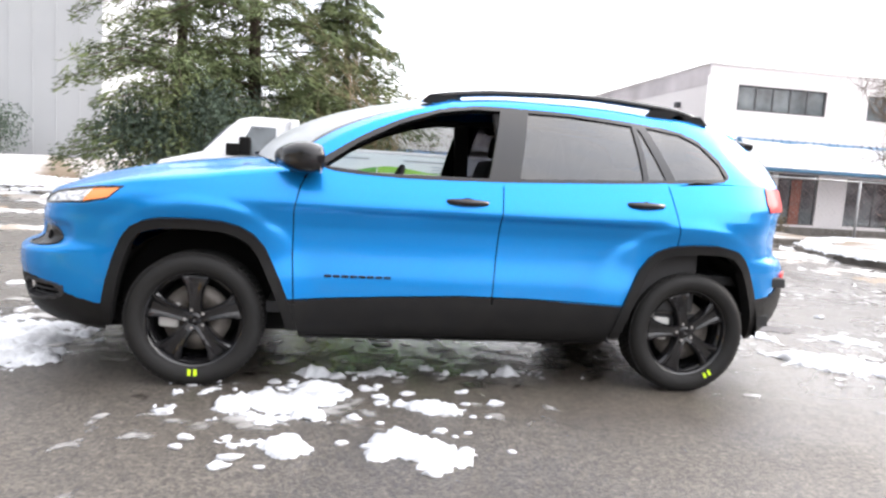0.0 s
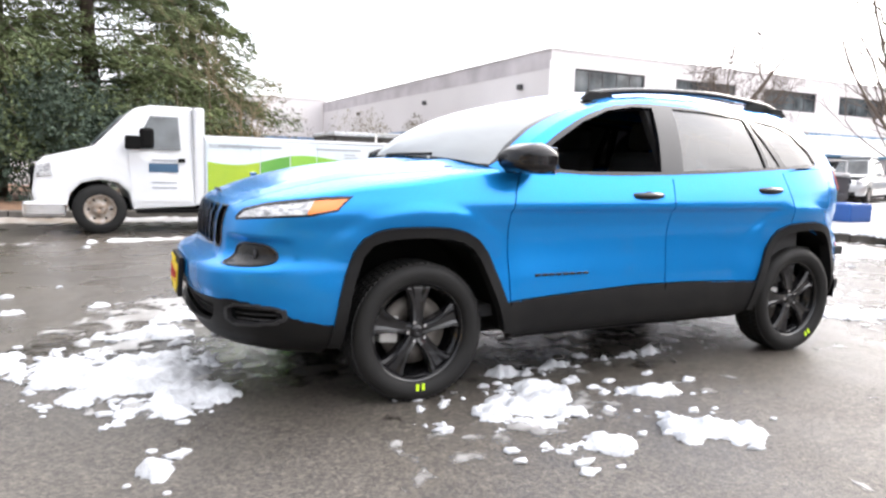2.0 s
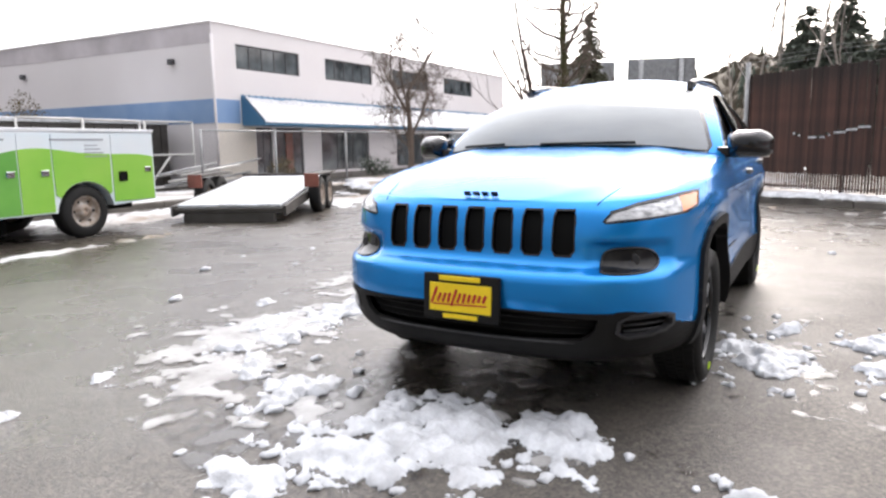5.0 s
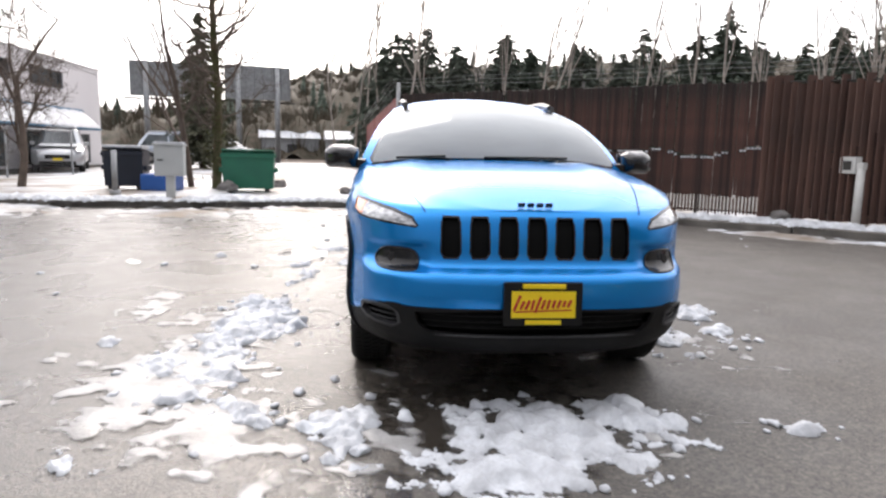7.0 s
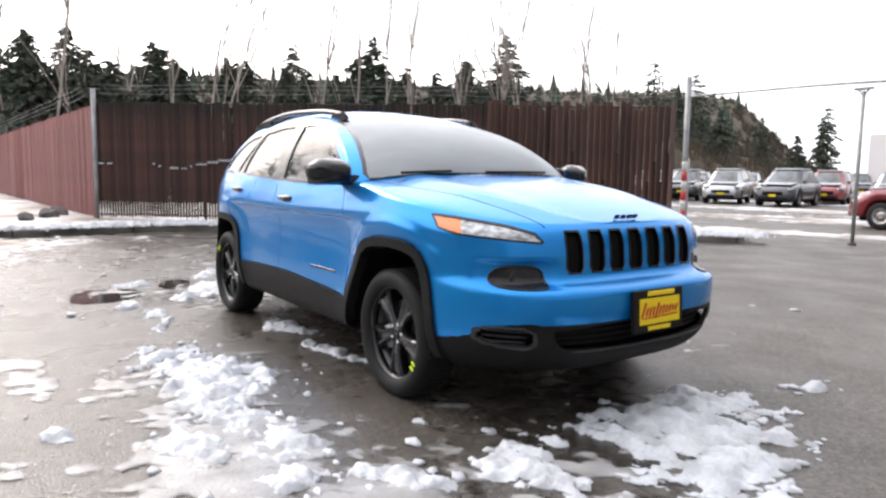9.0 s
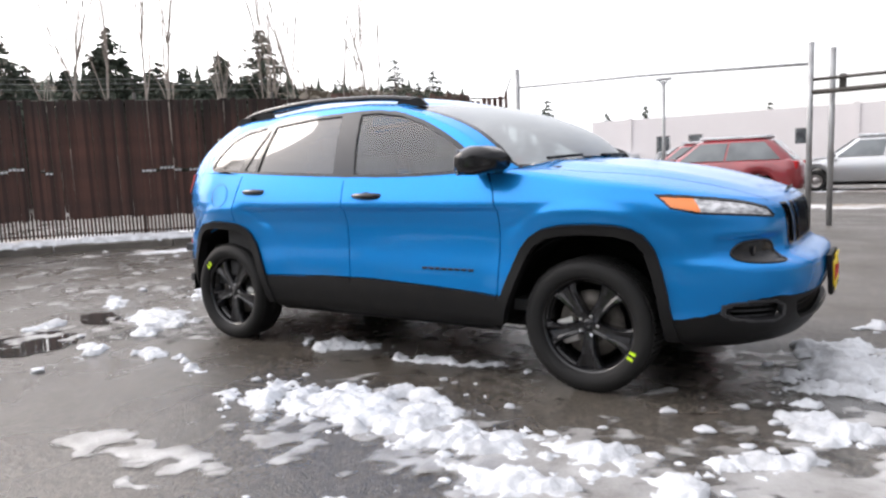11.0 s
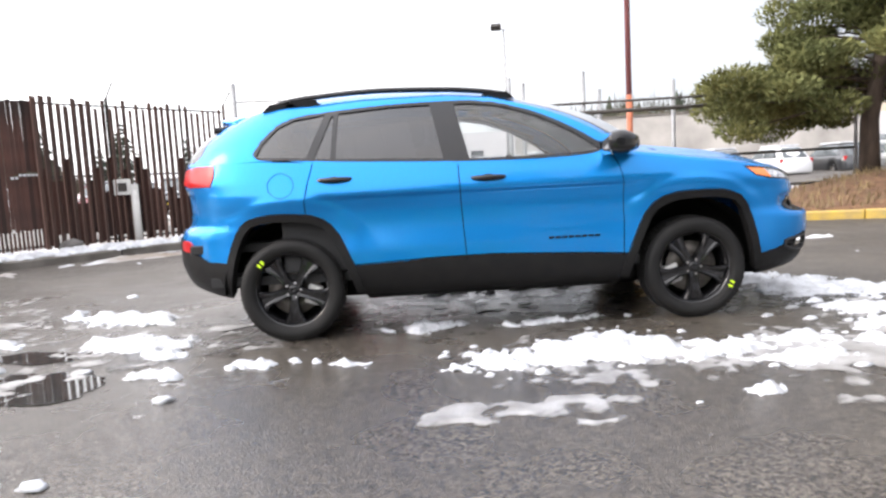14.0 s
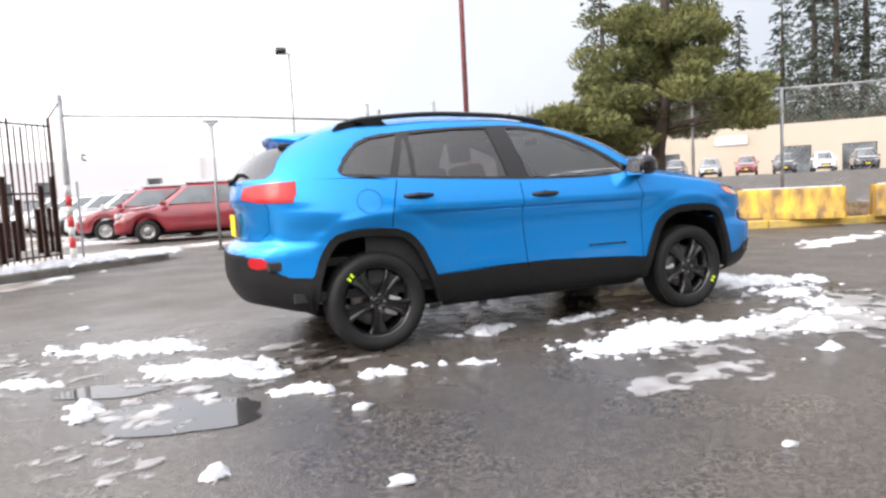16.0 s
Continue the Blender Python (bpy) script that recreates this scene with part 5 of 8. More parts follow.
def snow_field(name, spots, x0, x1, y0, y1, step, height, sharp, material, label, seed, base=0.0):
    nx, ny = int((x1 - x0) / step), int((y1 - y0) / step)
    X, Y = np.meshgrid(x0 + step * np.arange(nx + 1), y0 + step * np.arange(ny + 1), indexing="ij")
    M = np.full(X.shape, -1.0)
    for cx, cy, a, b, turn, wgt in spots:
        c, s = math.cos(radians(turn)), math.sin(radians(turn))
        u, v = ((X - cx) * c + (Y - cy) * s) / a, (-(X - cx) * s + (Y - cy) * c) / b
        M = np.maximum(M, wgt * (1.25 - np.sqrt(u * u + v * v)))
    near = np.argwhere(M > -0.45)
    H = np.full(X.shape, -1.0)
    for i, j in near:
        p = Vector((X[i, j], Y[i, j], seed))
        n1 = noise.fractal(p * 2.4, 1.0, 2.0, 3)
        n2 = noise.fractal(p * 8.0, 0.7, 2.1, 5)
        H[i, j] = M[i, j] - 0.38 + 0.52 * n1 + 0.68 * n2
    Zs = np.where(H > 0, base + height * np.minimum(1.0, (np.maximum(H, 0) * sharp)) ** 0.85, base + height * np.maximum(H, -0.4) * 4.0)
    verts, faces, idx = [], [], {}
    for i, j in np.argwhere(H > -0.9):
        if i >= nx or j >= ny or i < 1 or j < 1 or max(H[i, j], H[i + 1, j], H[i, j + 1], H[i + 1, j + 1]) <= 0:
            continue
        q = []
        for a, b in ((i, j), (i + 1, j), (i + 1, j + 1), (i, j + 1)):
            if (a, b) not in idx:
                idx[(a, b)] = len(verts)
                z = Zs[a, b]
                if H[a, b] > 0:
                    z += height * min(1.0, H[a, b] * 4) * (0.40 * noise.noise(Vector((X[a, b] * 11, Y[a, b] * 11, seed))) + 0.22 * noise.noise(Vector((X[a, b] * 29, Y[a, b] * 29, seed))) + 0.08 * noise.noise(Vector((X[a, b] * 62, Y[a, b] * 62, seed))))
                    z = max(z, base + 0.0008)
                verts.append((X[a, b], Y[a, b], z))
            q.append(idx[(a, b)])
        faces.append(q)
    me = bpy.data.meshes.new(name)
    me.from_pydata(verts, [], faces)
    me.polygons.foreach_set("use_smooth", [True] * len(faces))
    me.materials.append(material)
    me.attributes.new("cover", "FLOAT", "POINT").data.foreach_set("value", [float(H[k]) for k in idx])
    return tagged(new(name, me), label, "snow", kind="stuff")


snow_field("snow_patches", HEAPS, -4.0, 4.2, -2.6, 3.2, 0.0140, 0.050, 1.2, M_LYING, "clumpy melting snow lying in patches on asphalt", 1.7)
# meltwater, coloured dark so that it also deepens the shade beneath the car
M_WETSHADE = mat("meltwater_and_shade", (0.046, 0.039, 0.032), rough=0.17, vary=0.6, scale=3, other=(0.028, 0.024, 0.020), fine=0.4, fine_scale=60, bump=0.35, bump_scale=70, rough_vary=0.10, spec=0.6)
thinning(M_WETSHADE, 0.6, 0.7, 7.0)
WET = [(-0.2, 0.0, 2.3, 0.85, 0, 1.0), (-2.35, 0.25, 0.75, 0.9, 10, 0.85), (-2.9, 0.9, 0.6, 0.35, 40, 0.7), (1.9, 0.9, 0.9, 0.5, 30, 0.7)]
snow_field("meltwater", WET, -4.2, 4.0, -2.2, 2.4, 0.03, 0.0008, 2.0, M_WETSHADE, "dark film of meltwater with painted shade under the car", 2.9, 0.0006)
snow_field("slush", SLUSH, -4.4, 9.2, -2.6, 5.4, 0.035, 0.009, 2.0, M_SLUSH, "thin grey wet slush on asphalt", 7.3, 0.002)
FAR = [(-7.0, -2.0, 1.4, 0.35, 15, 0.9), (-9.5, -2.2, 2.0, 0.3, 20, 0.7), (4.9, -6.0, 1.8, 0.4, 48, 0.7), (7.0, -3.0, 1.6, 0.35, 45, 0.6), (8.2, 3.5, 1.2, 3.0, 10, 0.6), (7.5, 8.0, 2.5, 1.2, 0, 0.8),
       (4.5, 9.4, 5, 0.8, 0, 0.95), (-2, 9.8, 8, 0.5, 2, 0.8), (-5.0, 6.4, 2.0, 0.25, 0, 0.6), (-1.0, 6.6, 3, 0.18, 4, 0.7), (-8, 9.0, 2, 0.5, 10, 0.8), (3, -12.6, 3.5, 0.7, 8, 0.8), (-1, -13.2, 3, 0.8, 0, 0.7), (6, -18, 5, 1.5, 10, 0.8), (-2, -21, 8, 1.2, 0, 0.8), (-9, -13, 4, 1.5, 0, 0.9), (-16, -12, 6, 2.5, 30, 0.9), (-14, -19, 7, 2, 0, 0.8), (8, -24, 8, 1.6, 0, 0.8), (12, -33, 9, 1.6, 0, 0.8), (-5, -31, 9, 1.8, 0, 0.8), (-24, -15, 7, 2, 40, 0.9), (-4.6, -3.3, 0.8, 0.14, 10, 0.6)]
FAR += [(-19, -24, 6, 4, 133, 1.1), (-26, -31, 8, 4, 133, 1.1), (-14, -30, 6, 4, 133, 1.0), (-30, -22, 6, 4, 133, 1.0), (-8.3, 14.2, 4.6, 0.5, 123, 1.0), (-5.9, 11.0, 1.0, 0.35, 150, 0.9)]
snow_field("snow_sheets", FAR, -34, 24, -38, 22, 0.14, 0.05, 1.4, M_OLDSNOW, "thin sheets of old snow lying about the lots", 4.4)

ISLE = [(-5.3, 11.5, 0.6, 0.35, 60, 1.0), (-6.4, 12.9, 1.1, 0.45, 52, 1.1), (-7.9, 15.2, 1.5, 0.55, 57, 1.15), (-9.4, 17.6, 1.6, 0.65, 58, 1.15), (-11.0, 20.4, 1.8, 0.8, 60, 1.1), (-12.4, 23.2, 1.6, 1.0, 60, 1.1), (-10.2, 22.0, 1.2, 0.8, 40, 0.8)]
snow_field("island_snow", ISLE, -14.5, -4.2, 10.6, 25.5, 0.08, 0.07, 1.2, M_LYING, "crescent of snow along the mulched island's edge", 5.2, 0.13)
ridge = [(p.x + 0.22, p.y - 0.20) for p in resample([Vector((p.x, p.y)) for p in KERB_LINE], 0.7)]
BANK = [(x, y, 0.62, 0.30, math.degrees(math.atan2(ridge[min(k + 1, len(ridge) - 1)][1] - ridge[max(k - 1, 0)][1], ridge[min(k + 1, len(ridge) - 1)][0] - ridge[max(k - 1, 0)][0])), 1.05) for k, (x, y) in enumerate(ridge)]
snow_field("snow_bank_kerb", BANK, 2.0, 12.2, -10.4, 11.6, 0.055, 0.09, 1.2, M_LYING, "lumpy bank of snow lying along the kerb", 6.1, 0.135)
rg = random.Random(11)
cv, cf = [], []
for k in range(190):
    if k < 150:
        h = rg.choice(HEAPS[:22])
        ang, rr = rg.uniform(0, 6.28), rg.uniform(0.9, 1.7)
        x, y, s = h[0] + h[2] * rr * math.cos(ang), h[1] + max(h[3], 0.2) * rr * math.sin(ang), rg.uniform(0.008, 0.030)
    else:
        x, y, s = rg.uniform(-6, 7), rg.uniform(-5, 6), rg.uniform(0.01, 0.05)
    if abs(x) < 2.2 and abs(y) < 0.75:
        continue
    b = bmesh.new()
    bmesh.ops.create_icosphere(b, subdivisions=2, radius=s)
    o = len(cv)
    for v in b.verts:
        j = 1 + 0.75 * noise.noise(v.co * 45 + Vector((k, 0, 0)))
        cv.append((x + v.co.x * j * 1.5, y + v.co.y * j, v.co.z * 0.6 * j + s * 0.2))
    b.verts.index_update()
    cf += [[o + v.index for v in f.verts] for f in b.faces]
    b.free()
me = bpy.data.meshes.new("snow_crumbs")
me.from_pydata(cv, [], cf)
me.polygons.foreach_set("use_smooth", [True] * len(cf))
me.materials.append(M_SNOW)
tagged(new("snow_crumbs", me), "small crumbs of snow scattered on wet asphalt", "snow", kind="stuff")

for name, cx, cy, a, b, turn in (("puddle", 2.66, 1.62, 0.42, 0.30, -20), ("puddle", 3.05, 0.92, 0.32, 0.15, -22), ("puddle", 2.10, 3.35, 0.20, 0.07, 30)):
    bm = bmesh.new()
    vs = []
    for k in range(60):
        t = 2 * math.pi * k / 60
        r = 1 + 0.28 * noise.noise(Vector((math.cos(t) * 1.7 + cx * 3, math.sin(t) * 1.7, cy))) + 0.10 * noise.noise(Vector((math.cos(t) * 5, math.sin(t) * 5, cx)))
        u, v = a * r * math.cos(t), b * r * math.sin(t)
        c, s = math.cos(radians(turn)), math.sin(radians(turn))
        vs.append(bm.verts.new((cx + u * c - v * s, cy + u * s + v * c, 0.0045)))
    bm.faces.new(vs)
    tagged(part(name, bm, M_PUDDLE), "shallow clear puddle mirroring the sky", "puddle", kind="structure")

# ---- plants ----
M_BARK = mat("rough_bark", (0.085, 0.06, 0.045), rough=0.95, vary=0.5, scale=9, other=(0.035, 0.026, 0.02), bump=0.8, bump_scale=25, stretch=(1, 1, 0.25))
M_MOSSBARK = mat("mossy_bark", (0.12, 0.085, 0.055), rough=0.95, vary=0.7, scale=3, other=(0.07, 0.075, 0.03), bump=0.7, bump_scale=25)
M_TWIG = mat("bare_twigs", (0.17, 0.13, 0.105), rough=0.9, vary=0.4, scale=4, other=(0.09, 0.07, 0.055))
M_PALEBARK = mat("pale_bark", (0.44, 0.39, 0.34), rough=0.9, vary=0.5, scale=2, other=(0.2, 0.17, 0.15))


def leaf_mat(name, color, other, spread=0.8):
    m = mat(name, color, rough=0.7, vary=0.6, scale=1.3, other=other)
    N, L = m.node_tree.nodes, m.node_tree.links
    g = N.new("ShaderNodeNewGeometry")
    h = N.new("ShaderNodeHueSaturation")
    v = N.new("ShaderNodeMath")
    v.operation = "MULTIPLY_ADD"
    v.inputs[1].default_value, v.inputs[2].default_value = spread, 1 - spread / 2
    L.new(g.outputs["Random Per Island"], v.inputs[0])
    L.new(v.outputs[0], h.inputs["Value"])
    b = N["Principled BSDF"]
    L.new(b.inputs["Base Color"].links[0].from_socket, h.inputs["Color"])
    L.new(h.outputs[0], b.inputs["Base Color"])
    b.inputs["Specular IOR Level"].default_value = 0.08
    return m


M_FIR = leaf_mat("fir_needles", (0.150, 0.175, 0.078), (0.078, 0.105, 0.055))
M_PINE = leaf_mat("pine_needles", (0.185, 0.185, 0.072), (0.105, 0.122, 0.052))
M_DARKFIR = leaf_mat("dark_fir_needles", (0.088, 0.106, 0.080), (0.060, 0.076, 0.061))
M_SLIMFIR = leaf_mat("slim_fir_needles", (0.125, 0.125, 0.085), (0.080, 0.086, 0.062))
M_BROADFIR = leaf_mat("broad_fir_needles", (0.100, 0.114, 0.090), (0.066, 0.080, 0.066))
M_SHRUB = leaf_mat("shrub_leaves", (0.085, 0.112, 0.082), (0.055, 0.078, 0.060))
M_BROWNBUSH = leaf_mat("brown_brush", (0.21, 0.16, 0.09), (0.14, 0.12, 0.07))


def leaves(name, blades, material, parent, label="", kind=""):
    """Many small blades as one mesh: each a centre, a long axis and a cross axis."""
    n = len(blades)
    V = np.zeros((n, 4, 3))
    for i, (c, a, b) in enumerate(blades):
        V[i, 0], V[i, 1], V[i, 2], V[i, 3] = c - a * 0.5, c + b * 0.5, c + a * 0.5, c - b * 0.5
    me = bpy.data.meshes.new(name)
    me.from_pydata(V.reshape(-1, 3).tolist(), [], np.arange(n * 4).reshape(-1, 4).tolist())
    me.materials.append(material)
    ob = new(name, me)
    ob.parent = parent
    return tagged(ob, label, kind=kind)


def unit(rg):
    v = Vector((rg.gauss(0, 1), rg.gauss(0, 1), rg.gauss(0, 1)))
    return v.normalized() if v.length > 1e-6 else Vector((0, 0, 1))


def conifer(name, x, y, z, h, spread, seed, material, label, levels=34, per=6, sprays=46, size=0.16, start=0.06, group="", droop=0.25, thin=0.34):
    """A tapered trunk with whorls of drooping limbs that carry flat sprays of needles."""
    rg = random.Random(seed)
    t = thing(name, label, "tree", Matrix.Translation((x, y, z)), group)
    part("trunk", tube([(0, 0, 0), (0.02 * h * rg.uniform(-1, 1), 0.01 * h, h * 0.5), (0, 0, h * 0.98)], 0.1, 8, radii=[0.020 * h, 0.012 * h, 0.01]), M_BARK, t)
    blades, limbs = [], []
    for k in range(levels):
        f = start + (1 - start) * (k + rg.uniform(-0.3, 0.3)) / levels
        f = min(max(f, start), 0.99)
        reach = spread * (1 - f) ** 0.8 * rg.uniform(0.75, 1.1) + 0.12
        for j in range(per):
            az = 2 * math.pi * (j + rg.uniform(-0.35, 0.35)) / per + k * 2.4
            L = reach * rg.uniform(0.55, 1.12)
            d = Vector((math.cos(az), math.sin(az), 0))
            fj = min(max(f + rg.uniform(-0.75, 0.75) / levels, start), 0.985)
            p0 = Vector((0, 0, fj * h))
            pts = [p0, p0 + d * L * 0.5 + Vector((0, 0, 0.04 * L)), p0 + d * L - Vector((0, 0, droop * L * rg.uniform(0.5, 1.3)))]
            limbs.append((pts, 0.010 * L + 0.006))
            side = Vector((-d.y, d.x, 0))
            for s in range(max(4, int(sprays * L / spread))):
                u = rg.uniform(0.15, 1.03)
                c = (pts[0].lerp(pts[1], u * 2) if u < 0.5 else pts[1].lerp(pts[2], u * 2 - 1)) + side * rg.gauss(0, 0.16 * L * (1.1 - 0.6 * u)) + Vector((0, 0, rg.gauss(-0.02, 0.05 * L)))
                ax = (d * rg.uniform(0.3, 1) + side * rg.uniform(-0.9, 0.9) + Vector((0, 0, rg.uniform(-0.75, 0.2)))).normalized()
                bx = ax.cross(unit(rg)).normalized()
                sz = size * rg.uniform(0.6, 1.4)
                blades.append((np.array(c), np.array(ax * sz), np.array(bx * sz * thin)))
    bm = bmesh.new()
    for pts, r in limbs:
        b = tube(pts, r, 4, False, [r, r * 0.7, r * 0.3])
        vs = [bm.verts.new(v.co) for v in b.verts]
        b.verts.index_update()
        for f in b.faces:
            bm.faces.new([vs[v.index] for v in f.verts])
        b.free()
    tagged(part("limb_mass", bm, M_BARK, t), kind="stuff")
    leaves("crown", blades, material, t)
    return t


def bare_tree(name, x, y, z, h, seed, label, material=None, forks=4, spread=0.55, r0=None, group="", lean=0.0, first=0.3, twigs=(2, 4)):
    """Trunk and twigs by forking, with no leaves."""
    rg = random.Random(seed)
    t = thing(name, label, "tree", Matrix.Translation((x, y, z)), group)
    material = material or M_TWIG
    bm, trunk = bmesh.new(), None
    r0 = r0 or h * 0.016

    def grow(p, d, length, r, depth):
        nonlocal trunk
        pts, q = [p], p
        dd = d
        n = 4
        for k in range(n):
            dd = (dd + unit(rg) * 0.16 + Vector((0, 0, 0.05))).normalized()
            q = q + dd * length / n
            pts.append(q)
        b = tube(pts, r, 6 if depth < 2 else 4 if depth < 4 else 3, False, [r * (1 - 0.45 * i / n) for i in range(n + 1)])
        if depth == 0:
            trunk = b
        else:
            vs = [bm.verts.new(v.co) for v in b.verts]
            b.verts.index_update()
            for f in b.faces:
                bm.faces.new([vs[v.index] for v in f.verts]).smooth = True
            b.free()
        if depth < forks:
            kids = rg.randint(4, 5) if depth < 2 else rg.randint(*twigs)
            for i in range(kids):
                u = rg.uniform(first if depth == 0 else 0.25, 1.0) if i else 1.0
                base = pts[min(int(u * n), n)]
                side = unit(rg)
                nd = (dd * (1 - spread) + side * spread + Vector((0, 0, 0.12))).normalized()
                grow(base, nd, length * rg.uniform(0.5, 0.78), max(r * rg.uniform(0.36, 0.52), 0.005), depth + 1)

    grow(Vector((0, 0, -0.05)), Vector((lean, 0, 1)).normalized(), h * 0.45, r0, 0)
    part("trunk", trunk, material, t)
    tagged(part("branch_mass", bm, material, t), kind="stuff")
    return t


def leader_tree(x, y, z, h):
    """A straight mossy trunk with many thin side limbs that dip and turn up, and ivy about its foot."""
    rg = random.Random(15)
    t = thing("mossy_tree", "tall leafless tree with a mossy ivy-grown trunk", "tree", Matrix.Translation((x, y, z)))
    line = [Vector((0.05 * math.sin(k * 0.9), 0.04 * math.cos(k * 1.3), -0.05 + h * k / 10)) for k in range(11)]
    part("trunk", tube(line, 0.15, 8, False, [0.13 - 0.0115 * k for k in range(11)]), M_MOSSBARK, t)
    bm, moss = bmesh.new(), []

    def add(pts, r):
        b = tube(pts, r, 4, False, [r * (1 - 0.7 * i / (len(pts) - 1)) for i in range(len(pts))])
        vs = [bm.verts.new(v.co) for v in b.verts]
        b.verts.index_update()
        for f in b.faces:
            bm.faces.new([vs[v.index] for v in f.verts]).smooth = True
        b.free()

    for k in range(46):
        f = 0.16 + 0.80 * k / 46
        p = Vector((0.02, 0.02, h * f))
        az = k * 2.4 + rg.uniform(-0.5, 0.5)
        L = (0.7 + 2.4 * (1 - f)) * rg.uniform(0.6, 1.2)
        d = Vector((math.cos(az), math.sin(az), 0))
        pts, up = [p], rg.uniform(-0.1, 0.45)
        for i in range(1, 7):
            u = i / 6
            pts.append(p + d * L * u * (1 - 0.25 * u) + Vector((0.05 * rg.gauss(0, 1), 0.05 * rg.gauss(0, 1), L * (up * u + 0.35 * u * u))))
        add(pts, 0.016 + 0.014 * L)
        for i in range(1, 7):
            for j in range(3):
                q = pts[i]
                e = (d * 0.4 + unit(rg) * 0.75 + Vector((0, 0, 0.45))).normalized() * L * rg.uniform(0.18, 0.42)
                m = q + e * 0.5 + unit(rg) * 0.03
                add([q, m, q + e], 0.010)
                for _ in range(2):
                    add([m, m + unit(rg) * 0.12 + e * 0.2, m + unit(rg) * 0.2 + e * 0.35], 0.006)
    for k in range(1000):
        f = rg.random()
        r = 0.10 + 0.32 * rg.random() ** 3
        az = rg.uniform(0, 2 * math.pi)
        c = Vector((r * math.cos(az), r * math.sin(az), 0.3 + 4.2 * f))
        a = unit(rg)
        moss.append((np.array(c), np.array(a * 0.10), np.array(a.cross(unit(rg)).normalized() * 0.045)))
    tagged(part("branch_mass", bm, M_TWIG, t), kind="stuff")
    leaves("ivy", moss, leaf_mat("ivy_leaves", (0.10, 0.105, 0.045), (0.07, 0.07, 0.035)), t, "olive ivy and moss", "stuff")
    return t


def shrub(name, x, y, z, rx, ry, rz, n, seed, material, label, size=0.1, group=""):
    rg = random.Random(seed)
    t = thing(name, label, "shrub", Matrix.Translation((x, y, z)), group)
    blades = []
    heads = [Vector((rg.uniform(-0.6, 0.6) * rx, rg.uniform(-0.6, 0.6) * ry, rg.uniform(0.3, 0.85) * rz)) for _ in range(9)]
    for k in range(n):
        hd = rg.choice(heads)
        v = unit(rg) * rg.random() ** 0.35
        c = hd + Vector((v.x * rx * 0.5, v.y * ry * 0.5, v.z * rz * 0.42))
        if c.z < 0.02:
            c.z = rg.uniform(0.02, 0.3 * rz)
        a = unit(rg)
        blades.append((np.array(c), np.array(a * size * rg.uniform(0.6, 1.4)), np.array(a.cross(unit(rg)).normalized() * size * 0.4)))
    st = bmesh.new()
    for k in range(7):
        hd = heads[k]
        b = tube([(hd.x * 0.2, hd.y * 0.2, -0.03), tuple(hd * 0.6), tuple(hd)], 0.015, 4, False)
        vs = [st.verts.new(v.co) for v in b.verts]
        b.verts.index_update()
        for f in b.faces:
            st.faces.new([vs[v.index] for v in f.verts])
        b.free()
    tagged(part("stem_mass", st, M_BARK, t), kind="stuff")
    leaves("foliage", blades, material, t)
    return t


# the pine on the mound: leaning trunk, flat-topped pads of needles
def pine(x, y, z):
    rg = random.Random(3)
    t = thing("pine_tree", "spreading pine with yellow-green needle pads and a dark trunk", "tree", Matrix.Translation((x, y, z)))
    tr = [Vector((0, 0, -0.15)), Vector((0.04, 0.03, 1.0)), Vector((-0.15, 0.1, 2.2)), Vector((-0.25, 0.1, 3.6)), Vector((-0.2, 0.05, 5.2)), Vector((-0.25, 0, 7.2))]
    part("trunk", tube(tr, 0.2, 10, radii=[0.20, 0.16, 0.145, 0.12, 0.09, 0.04]), M_BARK, t)
    # pads: direction in the plan, reach and height
    blades, lb = [], bmesh.new()
    pads = []
    for k in range(128):
        az = rg.uniform(0, 2 * math.pi)
        if k >= 112:
            # close about the trunk
            zz, reach = rg.uniform(1.9, 5.0), rg.uniform(0.1, 0.8)
        elif k < 58:
            # the full middle crown
            zz, reach = rg.uniform(1.7, 4.3), 2.3 * math.sqrt(rg.random())
            reach *= 1 - 0.45 * max(0, zz - 2.9)
        elif k < 96:
            # long low limbs on the open side
            az, zz, reach = radians(rg.uniform(-85, 20)), rg.uniform(1.15, 2.6), rg.uniform(1.0, 3.3)
        else:
            zz = rg.uniform(4.4, 7.0)
            reach = rg.uniform(0.6, 2.8)
        c = Vector((reach * math.cos(az) - 0.2, reach * math.sin(az), zz - 0.10 * reach))
        pads.append((c, rg.uniform(0.35, 0.7)))
        base = Vector((-0.15, 0.08, max(1.3, zz - 0.35)))
        if k % 5 > 1:
            continue
        b = tube([base, base.lerp(c, 0.5) + Vector((0, 0, 0.1)), c], 0.03, 5, False, [0.036, 0.022, 0.008])
        vs = [lb.verts.new(v.co) for v in b.verts]
        b.verts.index_update()
        for fc in b.faces:
            lb.faces.new([vs[v.index] for v in fc.verts])
        b.free()
    for c, r in pads:
        for s in range(int((1500 if c.z < 4.2 else 650) * r)):
            v = unit(rg) * rg.random() ** 0.4
            p = c + Vector((v.x * r, v.y * r, v.z * r * 0.50))
            a = (Vector((v.x, v.y, 0.55)) + unit(rg) * 0.7).normalized()
            sz = rg.uniform(0.09, 0.18)
            blades.append((np.array(p), np.array(a * sz), np.array(a.cross(unit(rg)).normalized() * sz * 0.26)))
    tagged(part("limb_mass", lb, M_BARK, t), kind="stuff")
    leaves("needles", blades, M_PINE, t)
    return t


pine(-8.5, -8.0, 0.72)

